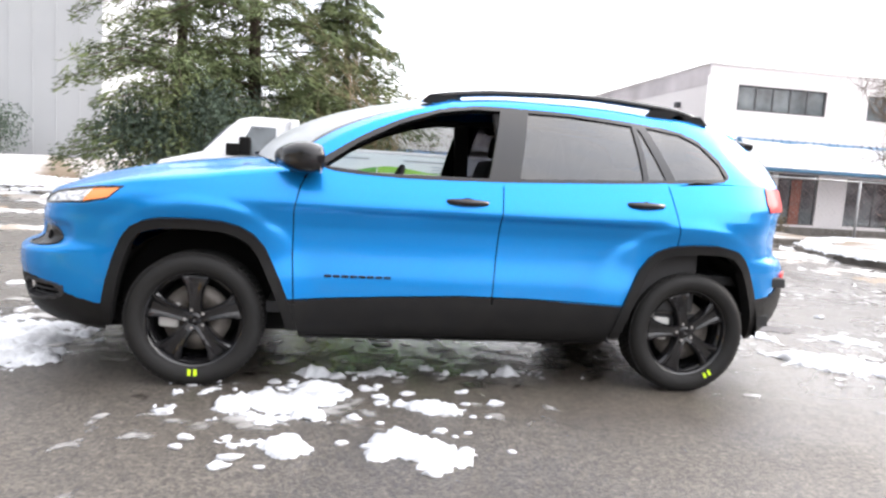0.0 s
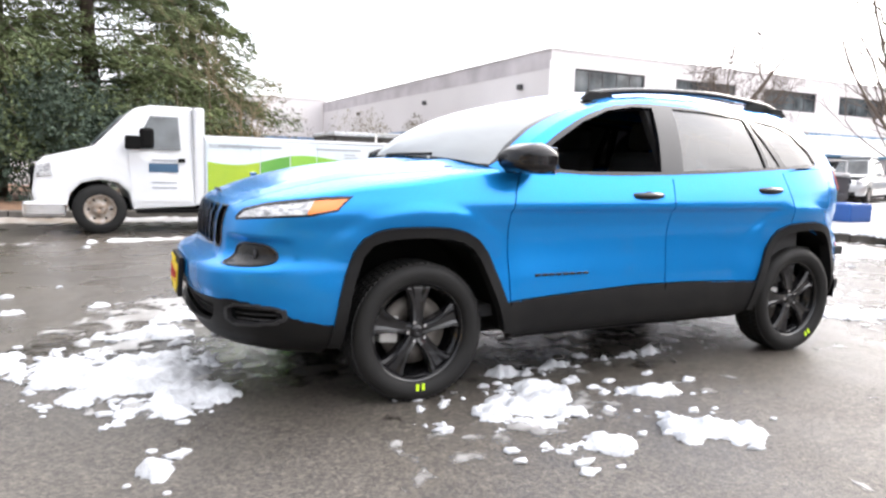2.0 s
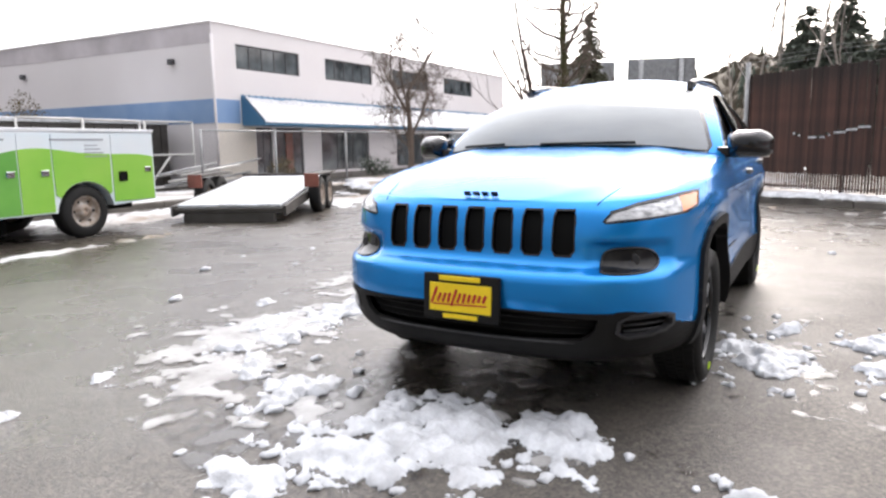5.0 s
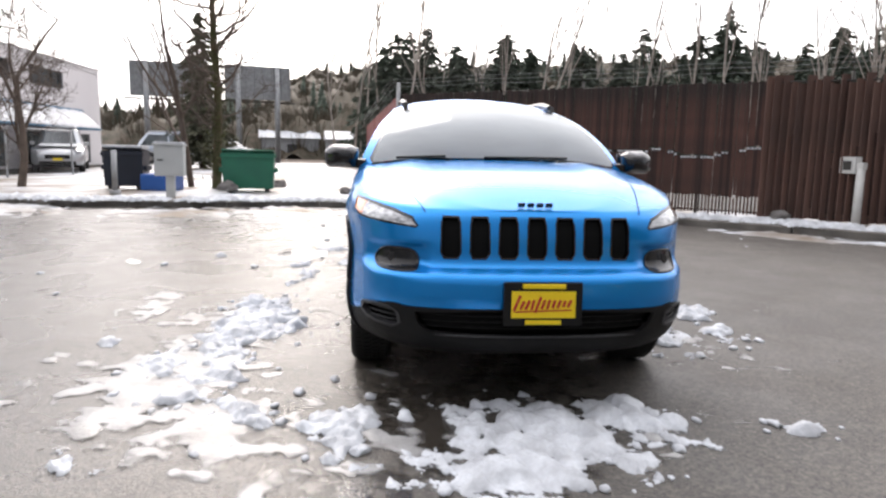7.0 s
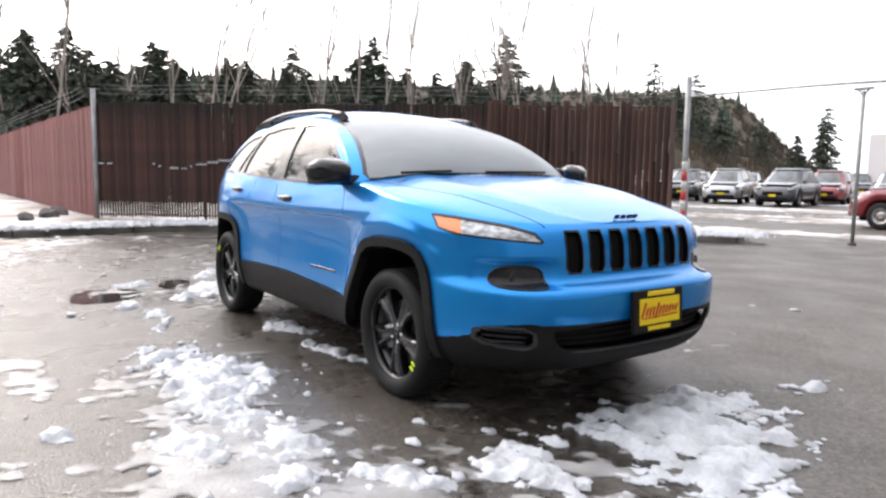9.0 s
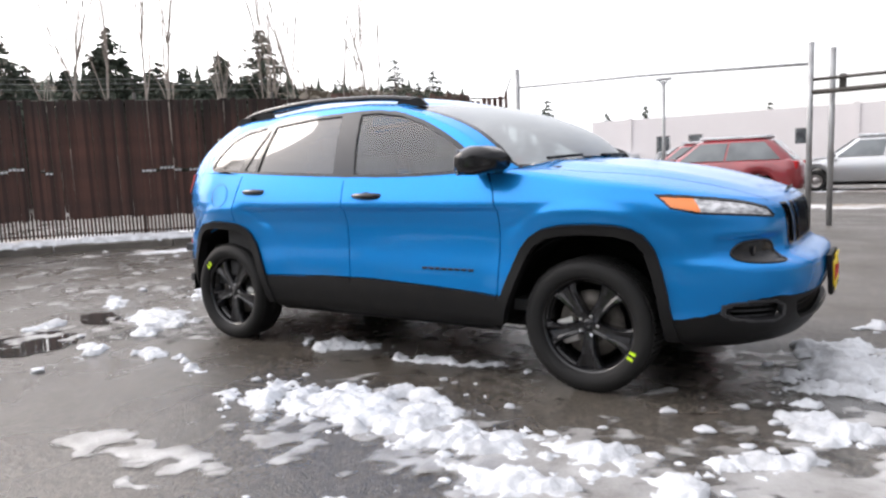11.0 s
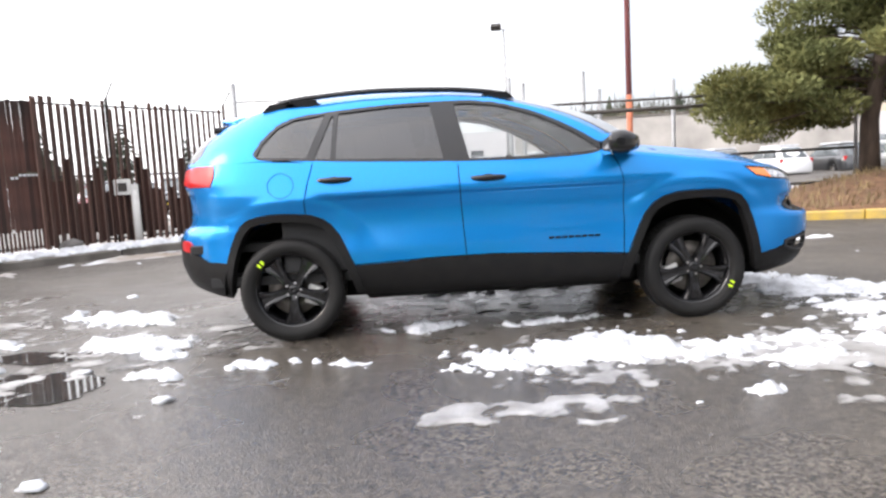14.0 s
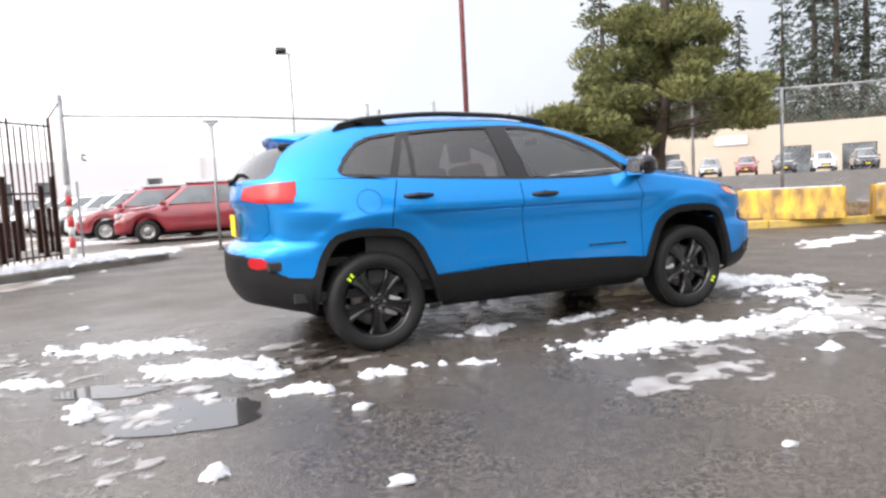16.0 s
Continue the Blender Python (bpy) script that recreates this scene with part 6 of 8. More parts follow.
# the conifers and brush over the street
for i, (x, y, h, s) in enumerate(((-5.0, 15.2, 10.0, 3.9), (-2.9, 15.6, 11.5, 4.2), (-0.6, 16.6, 8.2, 3.3))):
    conifer("conifer", x, y, 0.1, h, s, 20 + i, M_FIR, "tall green conifer with drooping sprays over the pavement", 23, 7, 600, 0.20, 0.12, "street conifers", 0.22, 0.15)
for i, (x, y, rx, rz) in enumerate(((-5.3, 13.9, 1.25, 2.3), (-4.0, 13.5, 1.4, 2.5), (-2.3, 13.8, 1.4, 2.1), (-3.1, 14.6, 1.5, 2.7))):
    shrub("shrub", x, y, 0.05, rx, 1.0, rz, 3600, 50 + i, M_SHRUB, "dense grey-green shrub beside the pavement", 0.13, "street shrubs")
for i, (x, y, h) in enumerate(((0.2, 14.2, 5.2), (1.0, 14.8, 4.6), (-0.5, 14.6, 5.6))):
    bare_tree("brush", x, y, 0.05, h, 70 + i, "thin leafless brown brush", mat("brush_twigs", (0.24, 0.18, 0.11), 0.9), 4, 0.5, 0.03, "brush", first=0.05)
shrub("brush_clump", 0.3, 14.0, 0.05, 1.0, 0.8, 1.7, 1800, 91, M_BROWNBUSH, "dry olive-brown brush beside the street pavement", 0.12)
shrub("brush_clump", 9.0, 22.5, 0.05, 1.0, 0.8, 2.6, 3600, 92, M_BROWNBUSH, "dry brown brush before the white building", 0.085)
shrub("brush_clump", 5.6, 19.8, 0.05, 1.6, 0.9, 2.5, 3600, 93, M_BROWNBUSH, "dry brown brush before the white building", 0.085)
shrub("brush_clump", 2.6, 20.5, 0.05, 1.4, 0.9, 2.6, 3200, 94, M_BROWNBUSH, "dry brown brush before the white building", 0.085)

for i, (x, y, rx) in enumerate(((-15.6, 28.0, 2.0), (-18.4, 27.0, 1.9), (-21.0, 25.6, 1.8))):
    shrub("hedge", x, y, 0.85, rx, 1.3, 1.9, 2600, 140 + i, M_SHRUB, "rounded dark green hedge on the snowy bank", 0.15, "bank hedges")
# leafless trees past the kerb
bare_tree("bare_tree", 13.0, 9.8, 0.13, 6.2, 6, "leafless street tree with a dense fan of twigs", M_TWIG, 5, 0.70, 0.105, first=0.3, twigs=(4, 5))
leader_tree(13.4, 5.0, 0.13, 9.5)
bare_tree("bare_tree", 14.2, 5.9, 0.13, 8.6, 44, "leafless tree with upright forked limbs", M_TWIG, 4, 0.42, 0.09, first=0.3)
for i, (y, h, w) in enumerate(((-0.3, 7.9, 3.4), (-2.0, 8.3, 3.4), (-4.0, 6.9, 3.2), (-6.4, 7.8, 2.8), (-11.2, 7.6, 3.4), (-13.6, 7.2, 3.0), (-18.2, 8.6, 3.2), (-22.0, 8.2, 3.2), (-27.0, 9.0, 3.4))):
    conifer("broad_fir", 35.0, y, 0.1, h, w, 260 + i, M_BROADFIR, "broad grey-green fir standing behind the fence", 22, 8, 70, 0.42, 0.04, "firs behind the fence", 0.2, 0.30)
conifer("slim_conifer", 31.2, 9.8, 0.1, 8.0, 2.0, 31, M_SLIMFIR, "slim dark green conifer behind the parked vehicles", 30, 7, 110, 0.26, 0.06)
shrub("shrub", 15.6, 12.8, 0.13, 0.7, 0.6, 0.7, 700, 96, M_SHRUB, "low green shrub by the bare tree", 0.1)
shrub("shrub", 12.2, 14.2, 0.0, 0.6, 0.5, 0.8, 700, 97, M_BROWNBUSH, "low brown shrub by the fence", 0.1)

# woods behind the fence
rg = random.Random(8)
for i in range(52):
    a = radians(-60 + 60 * i / 51 + rg.uniform(-1.5, 1.5))
    d = rg.uniform(48, 70)
    h = rg.uniform(7.5, 12.2) * (1.12 if i % 5 in (0, 2) else 0.88)
    if i < 15:
        d, h = d * 2.2, h * 1.55
    conifer("far_fir", d * math.cos(a), d * math.sin(a), 0, h, h * 0.44, 200 + i, M_DARKFIR, "dark fir standing behind the fence", 26, 7, 62, 0.50, 0.10, "firs behind the fence", 0.12, 0.42)
for i in range(36):
    a = radians(-52 + 58 * (i + rg.random()) / 36)
    d = rg.uniform(26, 48)
    x, y, h = d * math.cos(a), d * math.sin(a), rg.uniform(7, 14)
    bare_tree("bare_poplar", x, y, 0, h * 1.75, 300 + i, "tall thin leafless trunk behind the fence", M_PALEBARK, 2, 0.26, 0.070, "bare trunks behind the fence", 0.03 * rg.uniform(-2, 2), 0.55)
# firs past the pine and behind the far lot
for i in range(15):
    a = radians(203 + 31 * i / 14 + rg.uniform(-0.8, 0.8))
    d = rg.uniform(100, 122)
    h = rg.uniform(26, 40)
    conifer("far_fir", d * math.cos(a), d * math.sin(a), 1.0, h, h * 0.24, 400 + i, M_DARKFIR, "tall dark fir behind the tan building", 30, 7, 40, 0.75, 0.05, "firs behind the tan building")
for i in range(22):
    a = radians(236 + 68 * rg.random())
    d = rg.uniform(85, 120)
    h = rg.uniform(6, 11)
    conifer("far_fir", d * math.cos(a), d * math.sin(a), 0.2, h, h * 0.28, 430 + i, M_DARKFIR, "small dark fir on the skyline", 18, 6, 26, 0.7, 0.02, "skyline firs")

# wooded hillside: a rolling canopy with loose crowns over it
def woods(name, az0, az1, d0, d1, tall, seed, count, firs, material, label, fade=0.0):
    rg = random.Random(seed)

    def top(x, y, d):
        edge = smoothstep(d0, d0 + 6, d)
        if fade:
            edge *= smoothstep(az0, az0 + fade, math.degrees(math.atan2(y, x)))
        return ground_z(x, y) + edge * tall * (0.62 + 0.55 * noise.noise(Vector((x * 0.045, y * 0.045, seed))) + 0.30 * noise.noise(Vector((x * 0.16, y * 0.16, seed)))) - 0.2

    na, nd = 420, 44
    verts, faces, slots = [], [], []
    for i in range(na + 1):
        a = radians(az0 + (az1 - az0) * i / na)
        for j in range(nd + 1):
            d = d0 + (d1 - d0) * (j / nd) ** 1.3
            x, y = d * math.cos(a), d * math.sin(a)
            verts.append((x, y, top(x, y, d) + 0.22 * tall * noise.noise(Vector((x * 0.5, y * 0.5, seed)))))
            if i and j:
                k = i * (nd + 1) + j
                faces.append((k, k - 1, k - nd - 2, k - nd - 1))
                slots.append(0)
    # bare crowns: each a fan of thin upright twigs that stands out of the canopy
    for k in range(count):
        a = radians(rg.uniform(az0, az1))
        d = d0 + (d1 - d0) * rg.random() ** 1.1
        x, y = d * math.cos(a), d * math.sin(a)
        c = Vector((x, y, top(x, y, d) - 0.6))
        s = tall * rg.uniform(0.30, 0.62)
        across = Vector((-math.sin(a), math.cos(a), 0))
        for q in range(9):
            u = (q - 4) / 4 + rg.gauss(0, 0.12)
            tip = c + across * u * s * 0.45 + Vector((0, 0, s * (1 - 0.45 * u * u) * rg.uniform(0.8, 1.15)))
            foot = c + across * u * s * 0.14
            w = across * rg.uniform(0.05, 0.11) * (0.35 + d / 160)
            o = len(verts)
            verts += [tuple(foot - w), tuple(foot + w), tuple(tip)]
            faces.append((o, o + 1, o + 2))
            slots.append(0)
    # firs among them, built of ragged skirts
    for k in range(firs):
        a = radians(rg.uniform(az0 + 0.6 * fade, az1))
        d = d0 + (d1 - d0) * rg.random() ** 0.6
        x, y = d * math.cos(a), d * math.sin(a)
        z, h = top(x, y, d) - 2.0, rg.uniform(4, 7) + 5 * rg.random() ** 2
        for t in range(7):
            u0, u1 = t / 7, t / 7 + 0.26
            o = len(verts)
            n = 9
            for q in range(n):
                r = h * 0.24 * (1.05 - u0) * rg.uniform(0.7, 1.2)
                verts.append((x + r * math.cos(2 * math.pi * q / n), y + r * math.sin(2 * math.pi * q / n), z + h * u0 + rg.uniform(-0.3, 0.3)))
            verts.append((x, y, z + h * min(u1, 1.0)))
            for q in range(n):
                faces.append((o + q, o + (q + 1) % n, o + n))
                slots.append(1)
    me = bpy.data.meshes.new(name)
    me.from_pydata(verts, [], faces)
    me.materials.append(material)
    me.materials.append(M_DARKFIR)
    me.polygons.foreach_set("material_index", slots)
    me.polygons.foreach_set("use_smooth", [True] * len(faces))
    tagged(new(name, me), label, "woods", kind="stuff")


woods("hillside_woods", -66, 40, 80, 385, 7.5, 77, 7000, 520, leaf_mat("winter_woods", (0.125, 0.098, 0.075), (0.062, 0.060, 0.044), 0.7), "brown and green winter woods on the hillside", 9.0)
woods("far_woods", 195, 264, 96, 170, 9.0, 78, 2600, 90, leaf_mat("far_woods_leaves", (0.10, 0.085, 0.06), (0.05, 0.06, 0.04)), "brown and green woods behind the far buildings")

# ---- fences and gates ----
M_SLAT = mat("rust_brown_slat", (0.088, 0.035, 0.025), rough=0.8, vary=0.9, scale=2.5, other=(0.026, 0.015, 0.012), fine=0.25, fine_scale=30, random=0.5, stretch=(1, 1, 0.22))
M_PICKET = mat("weathered_picket", (0.15, 0.080, 0.060), rough=0.75, vary=0.6, scale=3, other=(0.085, 0.050, 0.040), random=0.3, stretch=(1, 1, 0.3))
M_REDSLAT = mat("dusty_red_slat", (0.26, 0.085, 0.075), rough=0.7, vary=0.4, scale=1.5, other=(0.19, 0.065, 0.06), fine=0.12, fine_scale=30, random=0.18)
M_GALV = mat("galvanised_steel", (0.42, 0.43, 0.44), rough=0.5, metal=0.5, vary=0.4, scale=4, other=(0.25, 0.25, 0.25))
M_DARKSTEEL = mat("dark_steel", (0.07, 0.065, 0.06), rough=0.6, metal=0.3, vary=0.4, scale=4, other=(0.04, 0.035, 0.03))
M_WHITEPAINT = mat("worn_white_paint", (0.68, 0.68, 0.66), rough=0.5, vary=0.35, scale=3, other=(0.50, 0.49, 0.46), fine=0.06)
M_REDTAPE = mat("red_tape", (0.55, 0.04, 0.04), rough=0.4)
M_ORANGE = mat("orange_primer", (0.50, 0.16, 0.07), rough=0.6, vary=0.4, scale=3, other=(0.36, 0.11, 0.06))
M_MAUVE = mat("faded_red_paint", (0.34, 0.12, 0.12), rough=0.6, vary=0.3, scale=2, other=(0.26, 0.10, 0.10))


def slat_mesh(name, spans, depth, material):
    """One slat of several lengths: each span is its foot, its top and its width."""
    bm = bmesh.new()
    for z0, z1, width in spans:
        b = box(-width / 2, width / 2, -depth / 2, depth / 2, z0, z1)
        vs = [bm.verts.new(v.co) for v in b.verts]
        b.verts.index_update()
        for f in b.faces:
            bm.faces.new([vs[v.index] for v in f.verts])
        b.free()
    me = bpy.data.meshes.new(name)
    bm.to_mesh(me)
    bm.free()
    me.materials.append(material)
    return me


def slat_fence(name, x0, y0, x1, y1, z, height, pitch, material, label, seed, worn, wires=True, ragged=True):
    """Chain-link frame filled with upright slats: posts, rails, barbed strands, each slat a part of its own."""
    v = Vector((x1 - x0, y1 - y0))
    L, ang = v.length, math.degrees(math.atan2(v.y, v.x))
    th = thing(name, label, "fence", pose(x0, y0, z, 0, 0, ang))
    rg = random.Random(seed)
    wide, slim = pitch * 1.02, pitch * 0.52
    full = [slat_mesh("slat", [(0.05 if not ragged else 0.40, height - rg.uniform(0, 0.06), wide)] + ([(0.06, 0.40, slim)] if ragged else []), 0.012, material) for _ in range(4)]
    # snapped slats: a slit of daylight that climbs and falls along the fence
    gapped = [slat_mesh("slat", [(0.06, 0.40, slim), (0.40, 1.08 + 0.045 * k, wide), (1.135 + 0.045 * k, height - 0.02, wide)], 0.012, material) for k in range(8)]
    slender = [slat_mesh("slat", [(0.06, 0.36 + 0.1 * k, slim), (0.42 + 0.1 * k, height - 0.05 * k, pitch * 0.74)], 0.012, material) for k in range(3)]
    pickets = [slat_mesh("slat", [(0.05, height + 0.07 - 0.05 * k, 0.195)], 0.016, M_PICKET) for k in range(4)]
    stumps = [slat_mesh("slat", [(0.08 + 0.10 * (k % 3), 0.80 + 0.20 * k, wide * 1.3)], 0.012, material) for k in range(5)]
    ledges = []
    n = min(int(L / pitch), 300)
    for k in range(n):
        s = (k + 0.5) * L / n
        w = worn(s)
        wave = noise.noise(Vector((s * 0.55, seed, 0)))
        turned = 0.0
        if w > 0.9 and k % 2:
            # between two pickets: nothing, or the stump of a slat
            if rg.random() > 0.9:
                continue
            me = rg.choice(stumps)
        elif w > 0.9:
            me, turned = rg.choice(pickets), 46.0
        elif rg.random() < w * 0.7:
            me = rg.choice(slender)
        elif ragged and wave > -0.10 and noise.noise(Vector((s * 3.1, seed, 2))) > -0.35:
            j = int(3.5 + 3.4 * noise.noise(Vector((s * 0.9, seed, 5))) * 1.6) % 8
            me = gapped[j]
            if rg.random() < 0.85:
                ledges.append((s, 1.08 + 0.045 * j))
        else:
            me = rg.choice(full)
        ob = new("slat", me)
        ob.parent = th
        ob.matrix_local = pose(s, rg.uniform(-0.004, 0.004), rg.uniform(-0.02, 0.02), 0, rg.uniform(-0.5, 0.5), turned + rg.uniform(-4, 4))
    if ledges:
        for s, z0 in ledges:
            part("ledge_snow", box(s - pitch * 0.34, s + pitch * 0.34, -0.012, 0.022, z0 - 0.004, z0 + 0.034, 0.006, 1), M_SNOW, th)
    m = int(L / 3.0) + 1
    for k in range(m + 1):
        part("post", tube([(k * L / m, -0.06, -0.1), (k * L / m, -0.06, height + 0.12)], 0.030), M_DARKSTEEL, th)
        if wires:
            part("barb_arm", tube([(k * L / m, -0.06, height + 0.1), (k * L / m, 0.22, height + 0.36)], 0.014, 5), M_DARKSTEEL, th)
    for zz in (0.12, height * 0.5, height - 0.04):
        part("rail", tube([(0, -0.03, zz), (L, -0.03, zz)], 0.018, 6), M_DARKSTEEL, th)
    if wires:
        for k, (yy, zz) in enumerate(((0.10, 0.17), (0.16, 0.26), (0.21, 0.34))):
            part("barbed_wire", tube([(L * i / 24, yy, height + zz - 0.03 * math.sin(math.pi * ((i * m / 24) % 1))) for i in range(25)], 0.004, 4), M_GALV, th)
    return th


slat_fence("slat_fence", 4.45, -9.35, 12.3, 0.30, 0.12, 2.56, 0.064, M_SLAT, "tall rust-brown slatted fence with broken slats and barbed wire", 4, lambda s: 0.97 if s < 3.8 else (0.4 if s < 4.5 else 0.03))
slat_fence("slat_fence_red", 12.3, 0.30, 34.0, 1.4, 0.12, 2.50, 0.074, M_REDSLAT, "tall dusty red slatted fence with barbed wire", 9, lambda s: 0.0, True, False)
cp = thing("corner_post", "grey steel corner post of the slatted fence", "post")
part("pipe", tube([(12.22, 0.26, 0.05), (12.22, 0.26, 2.95)], 0.05, 12), M_GALV, cp)

ep = thing("striped_post", "steel gate post wrapped in red and white tape", "post")
part("pipe", tube([(4.30, -9.55, 0.0), (4.30, -9.55, 3.25)], 0.055, 12), M_GALV, ep)
for k in range(7):
    part("tape_band", tube([(4.30, -9.55, 0.14 + 0.2 * k), (4.30, -9.55, 0.34 + 0.2 * k)], 0.058, 12), M_REDTAPE if k % 2 else M_WHITEPAINT, ep)
part("thin_post", tube([(4.12, -9.42, 0.0), (4.12, -9.42, 1.6)], 0.022, 8), M_GALV, ep)

gp = thing("keypad_post", "white pipe post with a box head standing before the fence", "post", pose(5.75, -7.55, 0.10, 0, 0, 20))
part("pipe", tube([(0, 0, -0.1), (0, 0, 1.02)], 0.07, 12), M_WHITEPAINT, gp)
part("arm", box(-0.07, 0.24, -0.06, 0.06, 1.0, 1.12, 0.01), M_WHITEPAINT, gp)
part("keypad_box", box(0.05, 0.34, -0.09, 0.09, 0.93, 1.22, 0.015), M_WHITEPAINT, gp)
part("keypad_face", box(0.12, 0.27, 0.088, 0.10, 0.99, 1.15, 0.005), M_DARKSTEEL, gp)

# the rolling gate: tall posts, two long rails, a low panel
gate = thing("rolling_gate", "steel gate frame with tall posts and long rails", "gate")
for x, y, h in ((-1.45, -8.6, 2.95), (-1.75, -8.75, 2.85), (-2.95, -8.6, 3.0), (-3.30, -8.7, 2.65), (-4.75, -8.5, 2.75)):
    part("gate_post", tube([(x, y, 0.0), (x, y, h)], 0.045, 10), M_GALV, gate)
part("rail", tube([(-1.45, -8.6, 2.36), (-8.4, -8.3, 2.40)], 0.025, 8), M_DARKSTEEL, gate)
part("rail", tube([(-1.45, -8.6, 2.16), (-8.4, -8.3, 2.22)], 0.04, 8), M_DARKSTEEL, gate)
part("rail", tube([(-4.75, -8.5, 1.18), (-8.4, -8.3, 1.20)], 0.028, 8), M_DARKSTEEL, gate)
part("rail", tube([(-4.75, -8.5, 0.52), (-8.4, -8.3, 0.52)], 0.028, 8), M_DARKSTEEL, gate)
part("rail", tube([(-4.75, -8.5, 0.36), (-8.4, -8.3, 0.36)], 0.04, 8), M_GALV, gate)
part("roller_box", box(-1.95, -1.85, -8.72, -8.62, 2.2, 2.42, 0.02), M_DARKSTEEL, gate)
span = thing("overhead_pipe", "thin pipe spanning from the fence to the gate", "pipe")
part("pipe", tube([(4.3, -9.55, 2.86), (1.5, -9.3, 2.80), (-1.45, -8.65, 2.62)], 0.022, 8), M_GALV, span)
lp = thing("lamp_post", "slim grey post with a small bracket on its top", "post", Matrix.Translation((1.5, -10.8, 0)))
part("pole", tube([(0, 0, 0), (0, 0, 2.82)], 0.035, 10), M_GALV, lp)
part("head", joined(box(-0.16, 0.16, -0.04, 0.04, 2.84, 2.89, 0.015), tube([(-0.10, 0, 2.86), (0, 0, 2.72), (0.10, 0, 2.86)], 0.018, 6)), M_GALV, lp)
part("foot", tube([(0, 0, 0), (0, 0, 0.05)], 0.07, 16), M_KERB, lp)

pole = thing("orange_pole", "tall orange steel pole, faded red higher up", "pole", Matrix.Translation((-4.2, -9.6, 0)))
part("lower_pole", tube([(0, 0, 0.0), (0, 0, 2.6)], 0.065, 16), M_ORANGE, pole)
part("upper_pole", tube([(0, 0, 2.6), (0, 0, 13.0)], 0.06, 16, radii=[0.062, 0.05]), M_MAUVE, pole)
part("foot", box(-0.25, 0.25, -0.25, 0.25, -0.02, 0.18, 0.03), M_KERB, pole)
sp1 = thing("stub_post", "short grey steel post", "post")
part("pipe", tube([(-4.05, -8.2, 0.1), (-3.98, -8.2, 1.05)], 0.03, 8), M_GALV, sp1)


def mesh_fence(name, pts, height, label, cell=0.16, z=0.0):
    """Chain-link between posts: real crossing wires."""
    th = thing(name, label, "fence")
    for i, p in enumerate(pts):
        part("post", tube([(p[0], p[1], z - 0.05), (p[0], p[1], z + height + 0.03)], 0.035, 8), M_GALV, th)
    for a, b in zip(pts, pts[1:]):
        part("top_rail", tube([(a[0], a[1], z + height), (b[0], b[1], z + height)], 0.024, 8), M_GALV, th)
        A, B = Vector((a[0], a[1], 0)), Vector((b[0], b[1], 0))
        L = (B - A).length
        d = (B - A) / L
        verts, edges_f = [], []
        n = int(L / cell)
        w = 0.0028
        for sgn in (1, -1):
            for k in range(-int(height / cell), n + 1):
                s0 = k * cell
                t0, t1 = max(0.0, -s0 / height), min(1.0, (L - s0) / height)
                if t1 <= t0:
                    continue
                za, zb = t0 * height, t1 * height
                sa, sb = s0 + za, s0 + zb
                if sgn < 0:
                    sa, sb = L - sa, L - sb
                pa, pb = A + d * sa + Vector((0, 0, z + za)), A + d * sb + Vector((0, 0, z + zb))
                o = len(verts)
                up = Vector((0, 0, w))
                verts += [pa - up, pb - up, pb + up, pa + up]
                edges_f.append((o, o + 1, o + 2, o + 3))
        me = bpy.data.meshes.new("wire_mesh")
        me.from_pydata([tuple(v) for v in verts], [], edges_f)
        me.materials.append(M_GALV)
        ob = new("wire_mesh", me)
        ob.parent = th
    return th


mesh_fence("chain_link_fence", [(-8.4, -8.3), (-9.0, -7.4), (-10.6, -6.3), (-12.4, -4.9), (-14.6, -3.2)], 2.55, "tall grey chain-link fence behind the planting bed", 0.11, 0.42)
mesh_fence("chain_link_fence_street", [(8.4, 13.6), (11.0, 13.3), (14.0, 12.9), (17.5, 12.4), (21, 11.9)], 1.7, "chain-link fence before the white building", 0.16)


def gate_leaf(name, x, y, yaw, w, h, label):
    th = thing(name, label, "gate", pose(x, y, 0, 0, 0, yaw), "leaning gate panels")
    for a, b in (((0, 0.1), (0, h)), ((w, 0.1), (w, h)), ((0, h), (w, h)), ((0, h * 0.52), (w, h * 0.52)), ((0, 0.12), (w, 0.12)), ((0, 0.12), (w * 0.5, h * 0.52))):
        part("tube", tube([(a[0], 0, a[1]), (b[0], 0, b[1])], 0.03, 8), M_WHITEPAINT, th)
    for xx in (0.03, w - 0.03):
        part("foot", tube([(xx, 0, 0), (xx, 0, 0.14)], 0.035, 8), M_GALV, th)
    return th


gate_leaf("gate_panel", 6.2, 15.4, 8, 1.9, 2.0, "white tubular gate panel")
gate_leaf("gate_panel", 8.2, 15.6, -4, 1.6, 2.0, "white tubular gate panel")
gate_leaf("gate_panel", 4.4, 15.2, 2, 1.7, 2.0, "white tubular gate panel")
shed = thing("container", "dark open-sided container with snow on its roof", "container", Matrix.Translation((3.6, 16.6, 0)))
part("body", box(0, 6.2, 0, 2.4, 0, 1.95, 0.03), M_DARKSTEEL, shed)
part("snow_cap", box(-0.05, 6.25, -0.05, 2.45, 1.952, 2.08, 0.04), M_SNOW, shed)
for k in range(14):
    part("rib", box(0.2 + 0.44 * k, 0.28 + 0.44 * k, -0.03, 0.0, 0.05, 1.9), M_DARKSTEEL, shed)
rg = random.Random(2)
